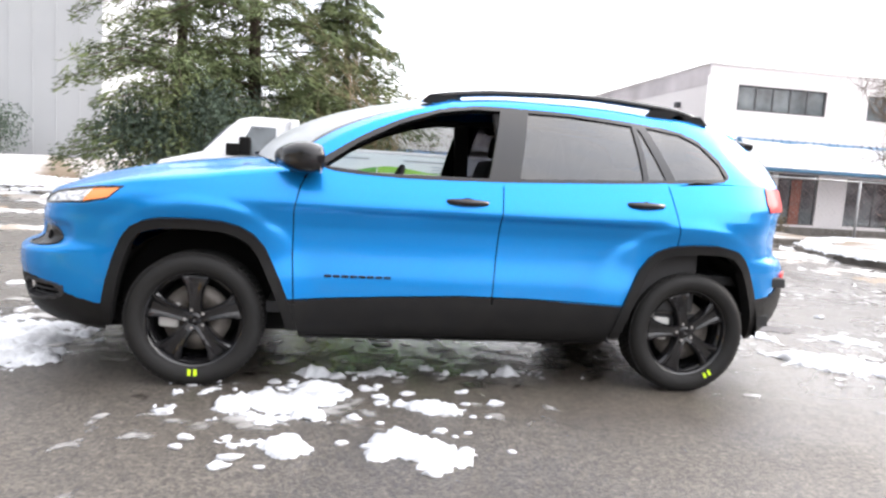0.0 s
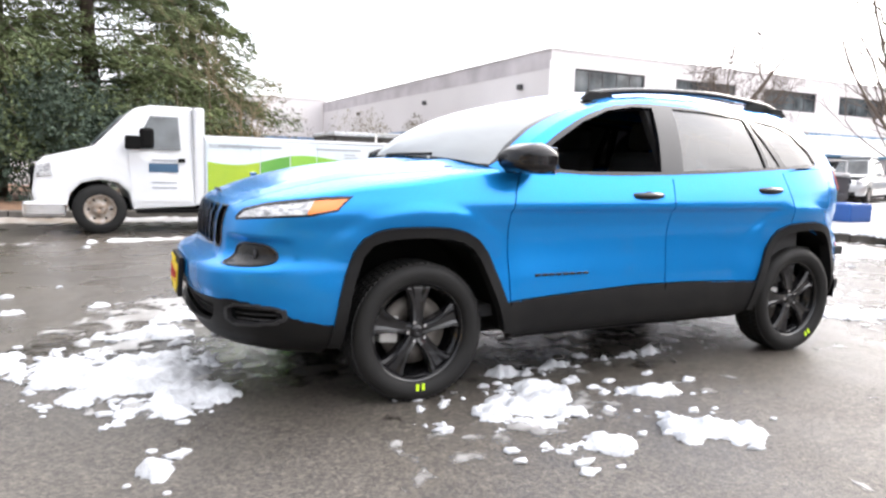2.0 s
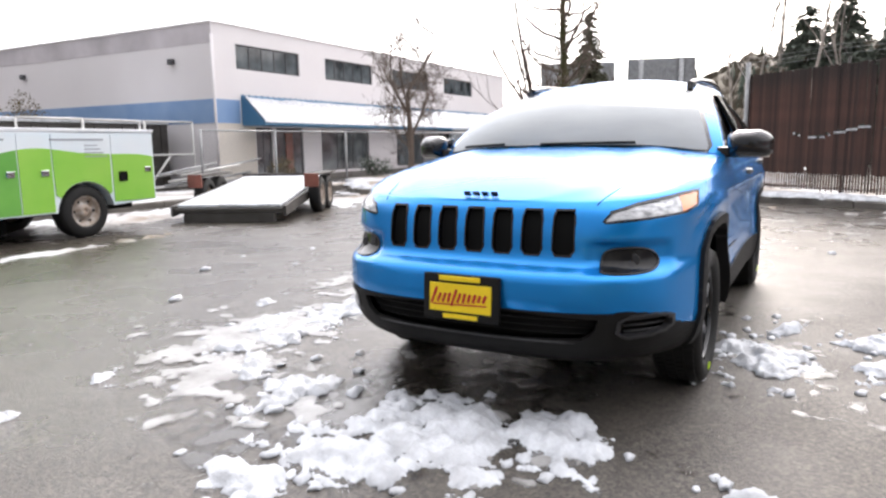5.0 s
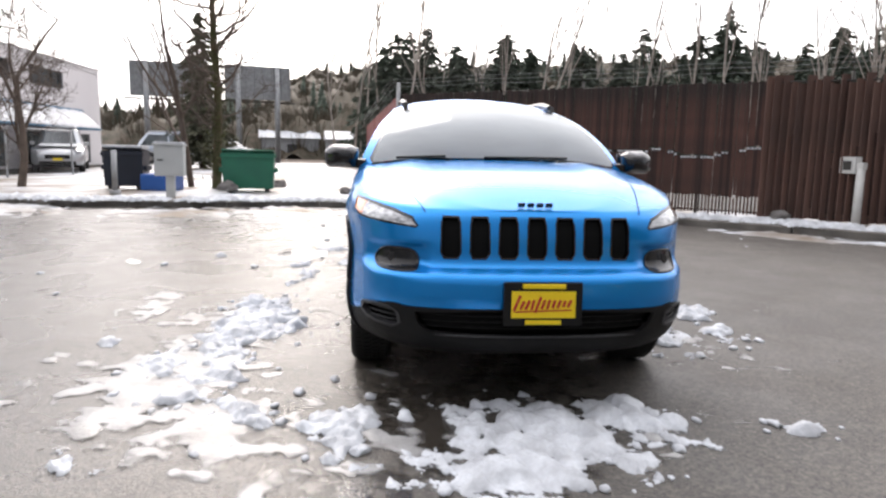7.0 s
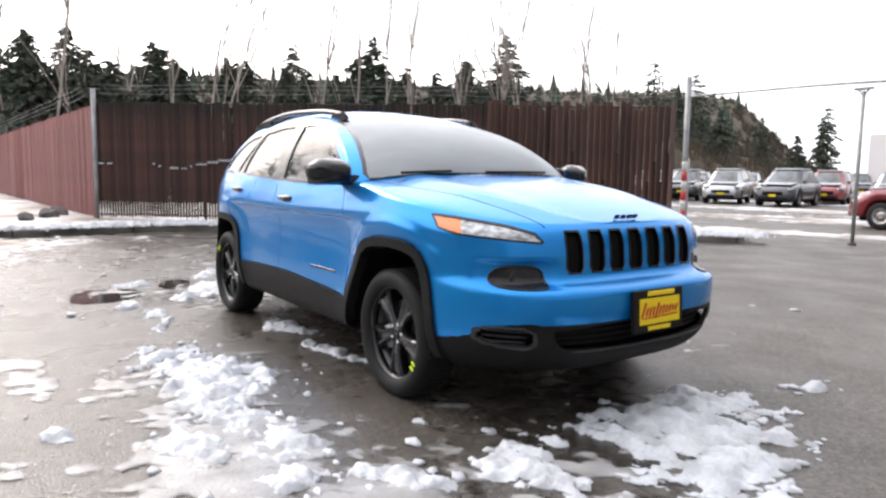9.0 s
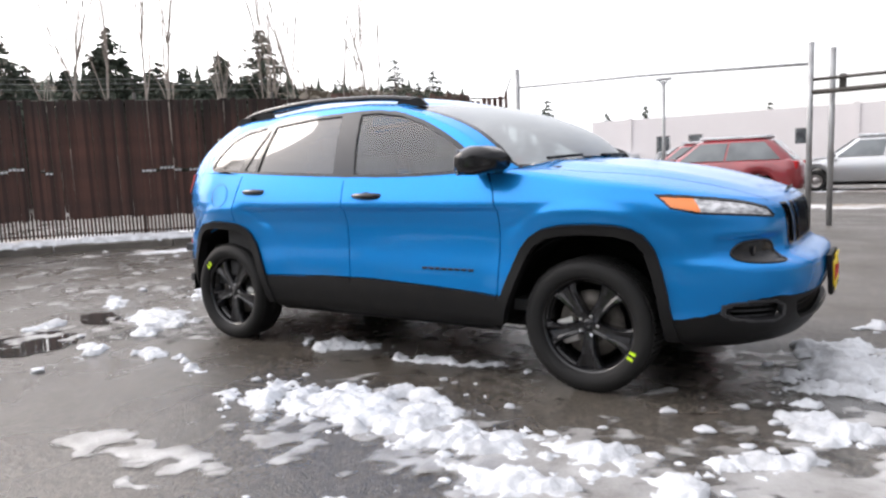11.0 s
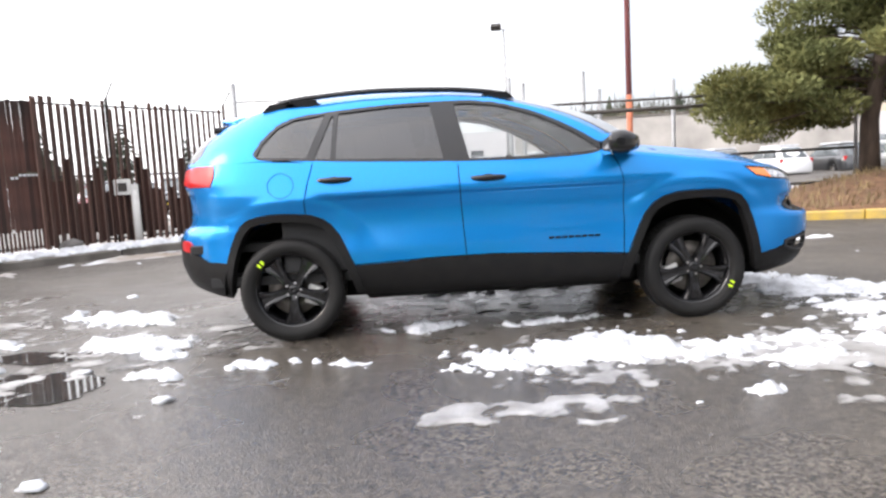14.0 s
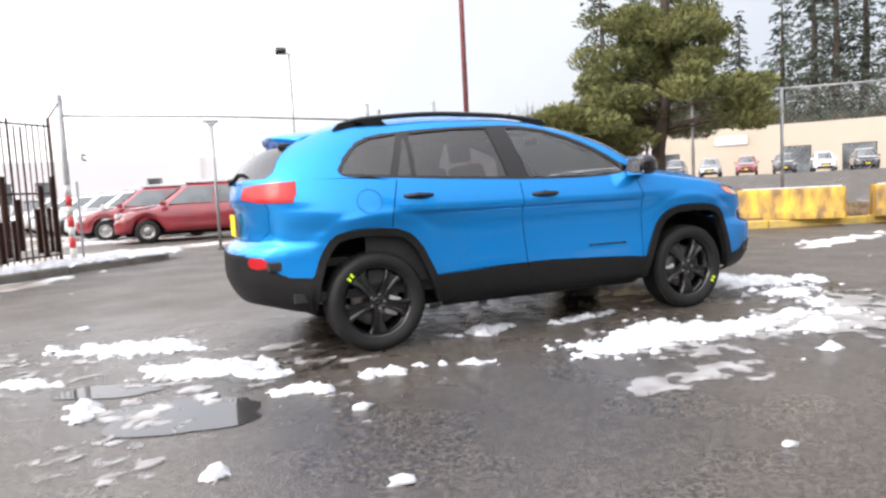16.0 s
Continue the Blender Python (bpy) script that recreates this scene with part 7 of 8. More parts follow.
for k in range(12):
    pl = thing("scrap_pipe", "length of steel pipe in a snowy pile", "pipe", group="pipe pile")
    x, y = 8.4 + rg.uniform(-1.2, 1.8), 14.2 + rg.uniform(-0.4, 0.4)
    part("pipe", tube([(x - 1.1, y - 0.2, 0.05 + 0.05 * k), (x + 1.1, y + rg.uniform(-0.2, 0.4), 0.10 + 0.07 * k)], 0.035, 8), M_GALV if k % 3 else M_WHITEPAINT, pl)

# ---- buildings ----
M_STUCCO = mat("white_stucco", (0.76, 0.73, 0.73), rough=0.85, vary=0.3, scale=0.4, other=(0.70, 0.665, 0.67), fine=0.05, bump=0.15, bump_scale=30)
M_CREAM = mat("cream_stucco", (0.70, 0.65, 0.58), rough=0.85, vary=0.3, scale=0.6, other=(0.62, 0.57, 0.50), fine=0.05)
M_BLUEBAND = mat("faded_blue_paint", (0.17, 0.29, 0.50), rough=0.7, vary=0.4, scale=0.8, other=(0.24, 0.36, 0.55), fine=0.05)
M_BLUEMETAL = mat("blue_sheet_metal", (0.05, 0.17, 0.30), rough=0.4, metal=0.2, vary=0.3, scale=2, other=(0.08, 0.20, 0.33))
M_WINDOW = mat("dark_window_glass", (0.03, 0.035, 0.04), rough=0.06, vary=0.8, scale=0.9, other=(0.14, 0.16, 0.17), spec=0.8)
M_FRAME = mat("dark_window_frame", (0.05, 0.05, 0.055), rough=0.5)
M_DOORRED = mat("brick_red_panel", (0.28, 0.09, 0.06), rough=0.6, vary=0.4, scale=3)
M_ROOFING = mat("grey_roofing", (0.22, 0.22, 0.23), rough=0.9, vary=0.4, scale=0.8, other=(0.15, 0.15, 0.16))
M_GREYWALL = mat("grey_metal_wall", (0.42, 0.43, 0.44), rough=0.7, vary=0.25, scale=0.4, other=(0.36, 0.37, 0.38))


def wall_with_holes(length, height, thick, holes, material, parent, name="wall"):
    """A wall along x, its outer face at y = 0, with rectangular openings x0, x1, z0, z1 cut through."""
    xs = sorted({0.0, length, *[h[0] for h in holes], *[h[1] for h in holes]})
    zs = sorted({0.0, height, *[h[2] for h in holes], *[h[3] for h in holes]})
    bm = bmesh.new()
    def solid(i, j):
        if not (0 <= i < len(xs) - 1 and 0 <= j < len(zs) - 1):
            return False
        cx, cz = (xs[i] + xs[i + 1]) / 2, (zs[j] + zs[j + 1]) / 2
        return not any(h[0] < cx < h[1] and h[2] < cz < h[3] for h in holes)
    for i in range(len(xs) - 1):
        for j in range(len(zs) - 1):
            if not solid(i, j):
                continue
            a, b, c, d = xs[i], xs[i + 1], zs[j], zs[j + 1]
            for y, fl in ((0.0, False), (thick, True)):
                q = [bm.verts.new(p) for p in ((a, y, c), (b, y, c), (b, y, d), (a, y, d))]
                bm.faces.new(q if not fl else q[::-1])
            for di, dj, e in ((-1, 0, ((a, c), (a, d))), (1, 0, ((b, d), (b, c))), (0, -1, ((b, c), (a, c))), (0, 1, ((a, d), (b, d)))):
                if not solid(i + di, j + dj):
                    (p, q), (r, s) = e
                    bm.faces.new([bm.verts.new(v) for v in ((p, 0, q), (r, 0, s), (r, thick, s), (p, thick, q))])
    bmesh.ops.remove_doubles(bm, verts=bm.verts[:], dist=1e-4)
    bmesh.ops.recalc_face_normals(bm, faces=bm.faces[:])
    return part(name, bm, material, parent)


def window_unit(parent, x0, x1, z0, z1, panes, depth=0.10, material=None):
    w = part("window", joined(box(x0, x1, depth - 0.03, depth + 0.03, z0, z0 + 0.07), box(x0, x1, depth - 0.03, depth + 0.03, z1 - 0.07, z1), box(x0, x0 + 0.07, depth - 0.03, depth + 0.03, z0 + 0.07, z1 - 0.07), box(x1 - 0.07, x1, depth - 0.03, depth + 0.03, z0 + 0.07, z1 - 0.07)), M_FRAME, parent)
    n = panes
    for k in range(n):
        a, b = x0 + 0.07 + (x1 - x0 - 0.14) * k / n, x0 + 0.07 + (x1 - x0 - 0.14) * (k + 1) / n
        part("pane", box(a + 0.025, b - 0.025, depth, depth + 0.012, z0 + 0.07, z1 - 0.07), material or M_WINDOW, w)
        if k:
            part("mullion", box(a - 0.03, a + 0.03, depth - 0.025, depth + 0.025, z0 + 0.07, z1 - 0.07), M_FRAME, w)
    return w


bld = thing("white_building", "two-storey white stucco building with a blue band and snowy awning", "building", Matrix.Translation((10.3, 15.0, 0.23)) @ Matrix.Scale(0.696, 4))
wins = [(1.37, 5.68, 4.95, 6.05), (7.75, 12.1, 4.95, 6.05), (14.3, 18.7, 4.95, 6.05), (20.8, 25.2, 4.95, 6.05)]
shops = [(2.4, 3.5, 0.1, 2.35), (3.75, 5.75, 0.1, 2.35), (7.2, 11.6, 0.15, 2.3), (14.6, 18.0, 0.15, 2.15), (20, 23.6, 0.15, 2.15), (26, 29, 0.15, 2.15)]
wall_with_holes(31, 6.8, 0.3, wins + shops, M_STUCCO, bld)
for h in wins:
    window_unit(bld, *h, 5)
for k, h in enumerate(shops):
    window_unit(bld, *h, 2 if h[1] - h[0] < 2.6 else 3)
part("red_panel", box(4.45, 4.95, 0.02, 0.06, 0.1, 2.1), M_DOORRED, bld)
b = box(-0.001, 0.30, 0.3, 37.4, 0, 6.8)
part("side_wall", b, M_STUCCO, bld)
part("side_blue_band", box(-0.02, 0.0, 0.0, 37.4, 2.52, 3.56), M_BLUEBAND, bld)
part("front_blue_band", box(-0.02, 1.45, -0.02, -0.002, 2.52, 3.56), M_BLUEBAND, bld)
part("lower_front", box(0.0, 2.35, -0.012, -0.001, 0.0, 2.51), M_CREAM, bld)
part("roof", box(0.3, 31, 0.3, 37.4, 6.45, 6.6), M_ROOFING, bld)
part("parapet_cap", joined(box(-0.06, 31, -0.06, 0.36, 6.8, 6.88), box(-0.06, 0.36, 0.36, 37.4, 6.8, 6.88)), M_STUCCO, bld)
part("side_upper_band", box(-0.015, 0.0, 0.0, 37.4, 5.95, 6.75), mat("pinkish_stucco", (0.73, 0.68, 0.70), 0.85, vary=0.3, scale=0.5), bld)
part("downpipe", tube([(-0.08, -0.08, 0.0), (-0.08, -0.08, 6.3)], 0.06, 8), M_STUCCO, bld)
part("plinth", box(0.0, 31, 0.01, 37.4, -0.5, -0.001), M_KERB, bld)
wing = part("rear_wing", box(-34, 0.28, 37.41, 52, -0.5, 7.1), M_STUCCO, bld, "plain rear wing in white stucco")
part("wing_cap", box(-34.1, 0.3, 37.33, 52.1, 7.1, 7.2), M_STUCCO, wing)
part("wing_band", box(-34.0, -0.001, 37.39, 37.408, 2.52, 3.56), M_BLUEBAND, wing)
for y in (2.5, 14, 27):
    part("wall_lamp", box(-0.22, -0.001, y - 0.14, y + 0.14, 5.15, 5.4, 0.03), M_FRAME, bld)
# the awning: sheet metal on brackets, snow on top
aw = part("awning", moved(prism([(0.0, 3.80), (-1.35, 2.55), (-1.35, 2.41), (0.0, 2.41)], 26.0, "x"), Matrix.Translation((14.55, 0, 0))), M_BLUEMETAL, bld, "blue sheet-metal awning under sliding snow")
sn = bmesh.new()
rows = []
for k in range(131):
    x = 1.62 + 25.8 * k / 130
    edge = 0.12 + 0.08 * noise.noise(Vector((x * 0.9, 0, 0))) + 0.05 * noise.noise(Vector((x * 4, 1, 0)))
    rows.append([sn.verts.new((x, -1.37 * t, 3.80 - 1.27 * t + (0.10 if 0 < i < 4 else 0.02))) for i, t in enumerate((edge, edge + 0.05, 0.5, 0.97, 1.01))])
sheet(sn, rows)
bmesh.ops.recalc_face_normals(sn, faces=sn.faces[:])
part("awning_snow", sn, M_SNOW, bld)
for k in range(66):
    part("awning_rib", moved(box(-0.02, 0.02, -0.02, 0.02, -0.16, 0.16), Matrix.Translation((1.65 + 0.4 * k, -0.13, 3.715)) @ pose(0, 0, 0, -47.2, 0, 0)), M_BLUEMETAL, aw)

grey = thing("grey_building", "plain pale grey metal-clad building over the street", "building", Matrix.Translation((-34, 30, 0)))
part("wall", box(0, 22.5, 0, 20, 0, 14), M_GREYWALL, grey)
for k in range(22):
    part("rib", box(0.5 + k, 0.56 + k, -0.03, 0.0, 0, 14), M_GREYWALL, grey)
part("roof", box(-0.1, 22.6, -0.1, 20.1, 14.0, 14.3), M_ROOFING, grey)

low = thing("white_sheds", "long low white concrete building with small windows", "building", pose(18.9, -52, 0, 0, 0, 180))
holes = [(7.9 + 7.5 * k, 9.0 + 7.5 * k, 2.0, 3.1) for k in range(7)] + [(5.4, 6.5, 1.6, 3.1), (24.9, 26.3, 0, 2.6)]
part("end_wall", box(0.0, 0.3, 0.3, 18, 0, 4.6), M_STUCCO, low)
wall_with_holes(65, 4.6, 0.3, holes, M_STUCCO, low)
for h in holes:
    window_unit(low, *h, 1)
part("roof", box(0.3, 65, 0.3, 18, 4.3, 4.45), M_ROOFING, low)
for k in range(4):
    part("pier", box(3 + 16 * k, 3.4 + 16 * k, -0.12, 0.0, 0, 4.7), M_STUCCO, low)
bank = thing("tan_bank", "long pale concrete wall behind the gate", "wall", pose(-6, -40, 0, 0, 0, 168))
part("wall", box(0, 22, 0, 1.0, 0, 4.2, 0.05), mat("tan_concrete", (0.58, 0.55, 0.51), 0.9, vary=0.4, scale=0.5), bank)
part("coping", box(-0.05, 22.05, -0.06, 1.06, 4.2, 4.35, 0.02), M_KERB, bank)

tan = thing("tan_building", "long low tan building with dark shop bays and a white sign", "building", pose(-34.0, -65.3, 0.9, 0, 0, 133.0) @ Matrix.Scale(1.35, 4))
bays = [(12.6, 14.4, 0, 1.9), (21.4, 23.3, 0, 1.95), (25.2, 27.3, 0, 1.9), (29.6, 31.8, 0, 1.95), (34, 36.4, 0, 1.95)]
M_TAN = mat("tan_stucco", (0.50, 0.43, 0.34), rough=0.85, vary=0.25, scale=0.4, other=(0.44, 0.38, 0.30))
wall_with_holes(60, 3.55, 0.3, bays, M_TAN, tan)
for h in bays:
    window_unit(tan, *h, 3)
part("roof", box(0, 60, 0.3, 16, 3.3, 3.4), M_ROOFING, tan)
part("sign_board", box(16.9, 19.15, -0.12, -0.02, 2.3, 2.95, 0.02), M_WHITEPAINT, tan, "plain white sign board")

# highway sign backs on gantries
for k, (x, y, w, z0, z1, yaw) in enumerate(((52.0, 17.2, 6.0, 5.1, 7.8, 107), (53.5, 10.7, 5.2, 5.2, 7.9, 107))):
    bb = thing("billboard", "back of a large ribbed grey sign on steel posts", "sign", pose(x, y, 0, 0, 0, yaw), "sign backs")
    part("panel", box(-w / 2, w / 2, -0.1, 0.1, z0, z1), M_GALV, bb)
    for i in range(int(w / 0.7) + 1):
        part("rib", box(-w / 2 + 0.7 * i - 0.05, -w / 2 + 0.7 * i + 0.05, 0.1, 0.25, z0, z1), M_GALV, bb)
    for i in (-0.3, 0.3):
        part("post", tube([(w * i, 0.3, -0.1), (w * i, 0.3, z1)], 0.22, 8), M_GALV, bb)
    part("walkway", box(-w / 2 - 0.5, w / 2 + 0.5, -0.9, -0.1, z0 - 0.2, z0 - 0.1), M_DARKSTEEL, bb)
# low pale sheds at the foot of the hill
for x, y, w, d, h, yaw in ((84.0, 12.0, 7.0, 5.0, 2.6, 100), (96.0, 23.0, 8.0, 6.0, 3.0, 95), (80.0, 4.0, 6.0, 5.0, 2.5, 97)):
    hs = thing("far_shed", "low pale shed with a snowy roof below the hill", "shed", pose(x, y, 0, 0, 0, yaw), "far sheds")
    part("wall", box(-w / 2, w / 2, -d / 2, d / 2, -0.2, h, 0.02), M_GREYWALL, hs)
    part("roof", moved(prism([(-d / 2 - 0.3, h), (0, h + 1.0), (d / 2 + 0.3, h), (d / 2 + 0.3, h - 0.12), (-d / 2 - 0.3, h - 0.12)], w + 0.5, "x"), Matrix.Identity(4)), M_SNOW, hs)
    part("door", box(-w * 0.2, w * 0.05, d / 2, d / 2 + 0.05, 0, h * 0.7), M_FRAME, hs)

# ---- service truck: nose towards -x, near flank at local y = 0 ----
M_TRUCKWHITE = mat("truck_white", (0.74, 0.75, 0.77), rough=0.3, coat=0.5, vary=0.25, scale=1.5, other=(0.66, 0.67, 0.69))
M_LIMEGREEN = mat("lime_green_vinyl", (0.20, 0.50, 0.05), rough=0.35, coat=0.3, vary=0.5, scale=1.2, other=(0.30, 0.56, 0.08))
M_LIMEYELLOW = mat("yellow_green_vinyl", (0.42, 0.54, 0.03), rough=0.35, coat=0.3, vary=0.6, scale=1.4, other=(0.27, 0.44, 0.03))
M_MIDGREEN = mat("mid_green_vinyl", (0.17, 0.44, 0.07), rough=0.35, coat=0.3, vary=0.6, scale=1.4, other=(0.10, 0.33, 0.05))
M_PALEBLUE = mat("pale_sky_vinyl", (0.62, 0.72, 0.78), rough=0.35, vary=0.5, scale=1.2, other=(0.72, 0.76, 0.78))
M_HUB = mat("rusty_steel_wheel", (0.40, 0.37, 0.34), rough=0.5, metal=0.4, vary=0.6, scale=14, other=(0.22, 0.15, 0.10))
M_BARGREY = mat("grey_print", (0.30, 0.32, 0.35), rough=0.6)
M_BARBLUE = mat("blue_print", (0.04, 0.10, 0.18), rough=0.5)


def road_wheel(parent, x, y, r, width, hub, out):
    """A plain wheel at (x, y): tyre, dished steel rim, hub and nuts; out is +1 or -1 along y."""
    w = part("wheel", lathe([(r * 0.60, -width / 2), (r * 0.66, -width / 2 * 1.05), (r * 0.92, -width / 2), (r, -width / 2 * 0.75), (r, width / 2 * 0.75), (r * 0.92, width / 2), (r * 0.66, width / 2 * 1.05), (r * 0.60, width / 2)], 40), M_RUBBER, parent)
    w.matrix_local = pose(x, y, r, -90 * out, 0, 0)
    part("rim", lathe([(r * 0.60, width * 0.5), (r * 0.52, width * 0.35), (r * 0.30, width * 0.18), (r * 0.24, width * 0.42), (0.001, width * 0.42), (0.001, -0.05), (r * 0.60, -0.05)], 32), hub, w)
    for k in range(6):
        a = 2 * math.pi * k / 6
        bm = bmesh.new()
        bmesh.ops.create_cone(bm, cap_ends=True, segments=8, radius1=r * 0.055, radius2=r * 0.055, depth=0.01, matrix=pose(r * 0.42 * math.cos(a), r * 0.42 * math.sin(a), width * 0.285))
        part("vent_hole", bm, M_SEAL, w)
    return w


def build_truck():
    t = thing("service_truck", "white service truck with green landscape graphics on its lockers", "truck", pose(-0.8, 7.52, 0, 0, 0, 3.2) @ pose(0.8, 0, 0))
    cab = [(-3.62, 0.42), (-3.66, 0.62), (-3.60, 1.02), (-3.50, 1.12), (-2.85, 1.30), (-2.42, 1.76), (-2.28, 1.88), (-2.05, 1.935), (-1.46, 1.935), (-1.44, 0.40), (-2.35, 0.36), (-2.41, 0.62), (-2.56, 0.76), (-2.80, 0.80), (-3.04, 0.75), (-3.18, 0.60), (-3.22, 0.42)]
    bm = prism(cab, 1.94)
    bmesh.ops.bevel(bm, geom=[e for e in bm.edges if abs(e.verts[0].co.y - e.verts[1].co.y) < 0.01], offset=0.05, segments=2, affect="EDGES", profile=0.6)
    for v in bm.verts:
        k = max(0.0, v.co.z - 1.2) * 0.16
        v.co.y *= (0.97 - k)
    part("cab", moved(bm, Matrix.Translation((0, 0.98, 0))), M_TRUCKWHITE, t, "white van-nosed cab")
    for s in (0, 1):
        y = 0.03 if s == 0 else 1.93
        def on(pts, d=0.012, dy=0.0):
            p = prism(pts, d)
            for v in p.verts:
                tilt = max(0.0, v.co.z - 1.2) * 0.155
                v.co.y += (y + tilt) if s == 0 else (y - tilt)
                v.co.y += dy
            return p
        d = part("cab_door", on([(-2.36, 0.48), (-1.54, 0.48), (-1.54, 1.84), (-2.12, 1.84), (-2.40, 1.30)], 0.012), M_TRUCKWHITE, t)
        part("door_window", on([(-2.33, 1.27), (-1.66, 1.27), (-1.68, 1.77), (-2.08, 1.77)], 0.02), M_WINDOW, d)
        part("handle", on([(-1.70, 1.08), (-1.60, 1.08), (-1.60, 1.14), (-1.70, 1.14)], 0.03), M_SEAL, d)
        part("print_bar", on([(-2.12, 0.93), (-1.70, 0.93), (-1.70, 1.06), (-2.12, 1.06)], 0.016), M_BARBLUE, d, "dark blue printed bar")
        for zz in (0.68, 0.76, 1.10):
            part("print_bar", on([(-2.08, zz), (-1.72, zz), (-1.72, zz + 0.02), (-2.08, zz + 0.02)], 0.016), M_BARGREY, d)
        part("mirror", moved(joined(box(-2.46, -2.24, -0.05, 0.05, 1.26, 1.46, 0.03), box(-2.26, -2.06, -0.06, 0.06, 1.28, 1.58, 0.05)), Matrix.Translation((0, y + (-0.20 if s == 0 else 0.20), 0))), M_SEAL, t)
        part("mirror_arm", tube([(-2.28, y + (0.02 if s == 0 else -0.02), 1.30), (-2.26, y + (-0.2 if s == 0 else 0.2), 1.33)], 0.025, 6), M_SEAL, t)
        part("head_lamp", on([(-3.60, 0.84), (-3.40, 0.86), (-3.42, 1.04), (-3.58, 1.00)], 0.03), M_LENS, t)
    part("bumper", box(-3.78, -3.24, 0.02, 1.94, 0.26, 0.50, 0.05), M_CHROME, t, "chrome front bumper")
    part("front_grille", box(-3.69, -3.60, 0.55, 1.4, 0.62, 0.98, 0.02), M_SEAL, t)
    part("windscreen", moved(box(-0.01, 0.01, -0.75, 0.75, -0.30, 0.30, 0.005), pose(-2.66, 0.98, 1.55, 0, 43, 0)), M_WINDOW, t)
    part("cab_fairing", box(-1.46, -1.30, 0.02, 1.94, 0.42, 1.93, 0.04), M_TRUCKWHITE, t)
    part("chassis", box(-3.2, 2.1, 0.45, 1.5, 0.32, 0.50, 0.02), M_SEAL, t)
    part("cab_step", box(-2.3, -1.4, 0.03, 0.2, 0.30, 0.36, 0.01), M_SEAL, t)
    # locker body: outer skin with the wheel arch cut out, bay by bay
    arch = [(0.98 + 0.44 * math.cos(a), 0.36 + 0.42 * math.sin(a)) for a in [math.pi * k / 12 for k in range(13)]]
    skin = [(-1.30, 0.38), (0.54, 0.38)] + arch[::-1][1:-1] + [(1.42, 0.42), (2.17, 0.46), (2.17, 1.46), (-1.30, 1.44)]
    for s, y in ((0, 0.14), (1, 1.84)):
        part("locker_body", moved(prism(skin, 0.28), Matrix.Translation((0, y, 0))), M_PALEBLUE, t, "locker body with pale sky graphic")
    part("bed", box(-1.28, 2.15, 0.28, 1.70, 0.52, 0.95, 0.01), M_TRUCKWHITE, t)
    part("tailgate", box(2.12, 2.17, 0.2, 1.78, 0.5, 1.3, 0.01), M_TRUCKWHITE, t)
    part("locker_top", box(-1.32, 2.19, -0.015, 0.31, 1.462, 1.51, 0.01), M_TRUCKWHITE, t)
    part("locker_top", box(-1.32, 2.19, 1.67, 1.995, 1.462, 1.51, 0.01), M_TRUCKWHITE, t)
    def wave(x):
        return 1.16 + 0.06 * math.sin(1.6 * x + 0.4) + 0.045 * math.sin(3.4 * x + 1.0) - 0.06 * max(0, x - 1.2)
    bays = [(-1.27, -0.46), (-0.44, 0.04), (0.06, 0.50), (0.52, 1.40), (1.43, 2.14)]
    for a, b2 in bays:
        n = 10
        top = [(a + (b2 - a) * k / n, wave(a + (b2 - a) * k / n)) for k in range(n + 1)]
        if a == 0.52:
            low2 = [(0.53, 0.62)] + [(x, z + 0.01) for x, z in arch[::-1][2:-2]] + [(1.395, 0.62)]
        else:
            zb = 0.40 if a < 0.5 else 0.47
            low2 = [(a, zb), (b2, zb)]
        door = part("locker_door", moved(prism(low2 + top[::-1], 0.012), Matrix.Translation((0, -0.006, 0))), M_LIMEYELLOW if a < -1 else M_MIDGREEN if a < -0.3 else M_LIMEGREEN, t, "lime green hill graphic on a locker door")
        part("sky_panel", moved(prism(top + [(b2, 1.42), (a, 1.42)], 0.010), Matrix.Translation((0, -0.005, 0))), M_PALEBLUE, door)
        if a != 0.52:
            part("latch", box(b2 - 0.16, b2 - 0.05, -0.028, -0.010, 0.88, 0.96, 0.008), M_CHROME, door)
    for x, w in ((-0.6, 0.5), (0.9, 0.4)):
        part("print_bar", box(x - w, x + w, -0.016, -0.010, 1.345, 1.37), M_BARGREY, t)
    for k in range(4):
        part("print_bar", box(1.0, 1.35 - 0.05 * k, -0.017, -0.0125, 1.12 + 0.05 * k, 1.135 + 0.05 * k), M_BARGREY, t)
    # the one legible word of the graphics
    fc = bpy.data.curves.new("lettering", "FONT")
    fc.body, fc.size, fc.extrude = "sustainability", 0.135, 0.002
    fo = bpy.data.objects.new("lettering", fc)
    me = bpy.data.meshes.new_from_object(fo)
    bpy.data.objects.remove(fo)
    me.materials.append(M_BARGREY)
    le = new("lettering", me)
    le.parent = t
    le.matrix_local = pose(-1.25, -0.0135, 1.325, 90, 0, 0)
    tagged(le, "grey printed word on the locker")
    part("fuel_hatch", box(1.52, 1.66, -0.02, -0.011, 0.76, 0.9, 0.02), M_SEAL, t)
    for s, o in ((0.14, -1), (1.82, 1)):
        road_wheel(t, -2.80, s, 0.365, 0.22, M_HUB, o)
        road_wheel(t, 0.98, s + (0.02 if o < 0 else -0.02), 0.365, 0.26, M_HUB, o)
    part("spare_wheel_bracket", box(-0.35, 0.15, 0.5, 0.9, 0.10, 0.34, 0.05), M_SEAL, t)
    return t


build_truck()

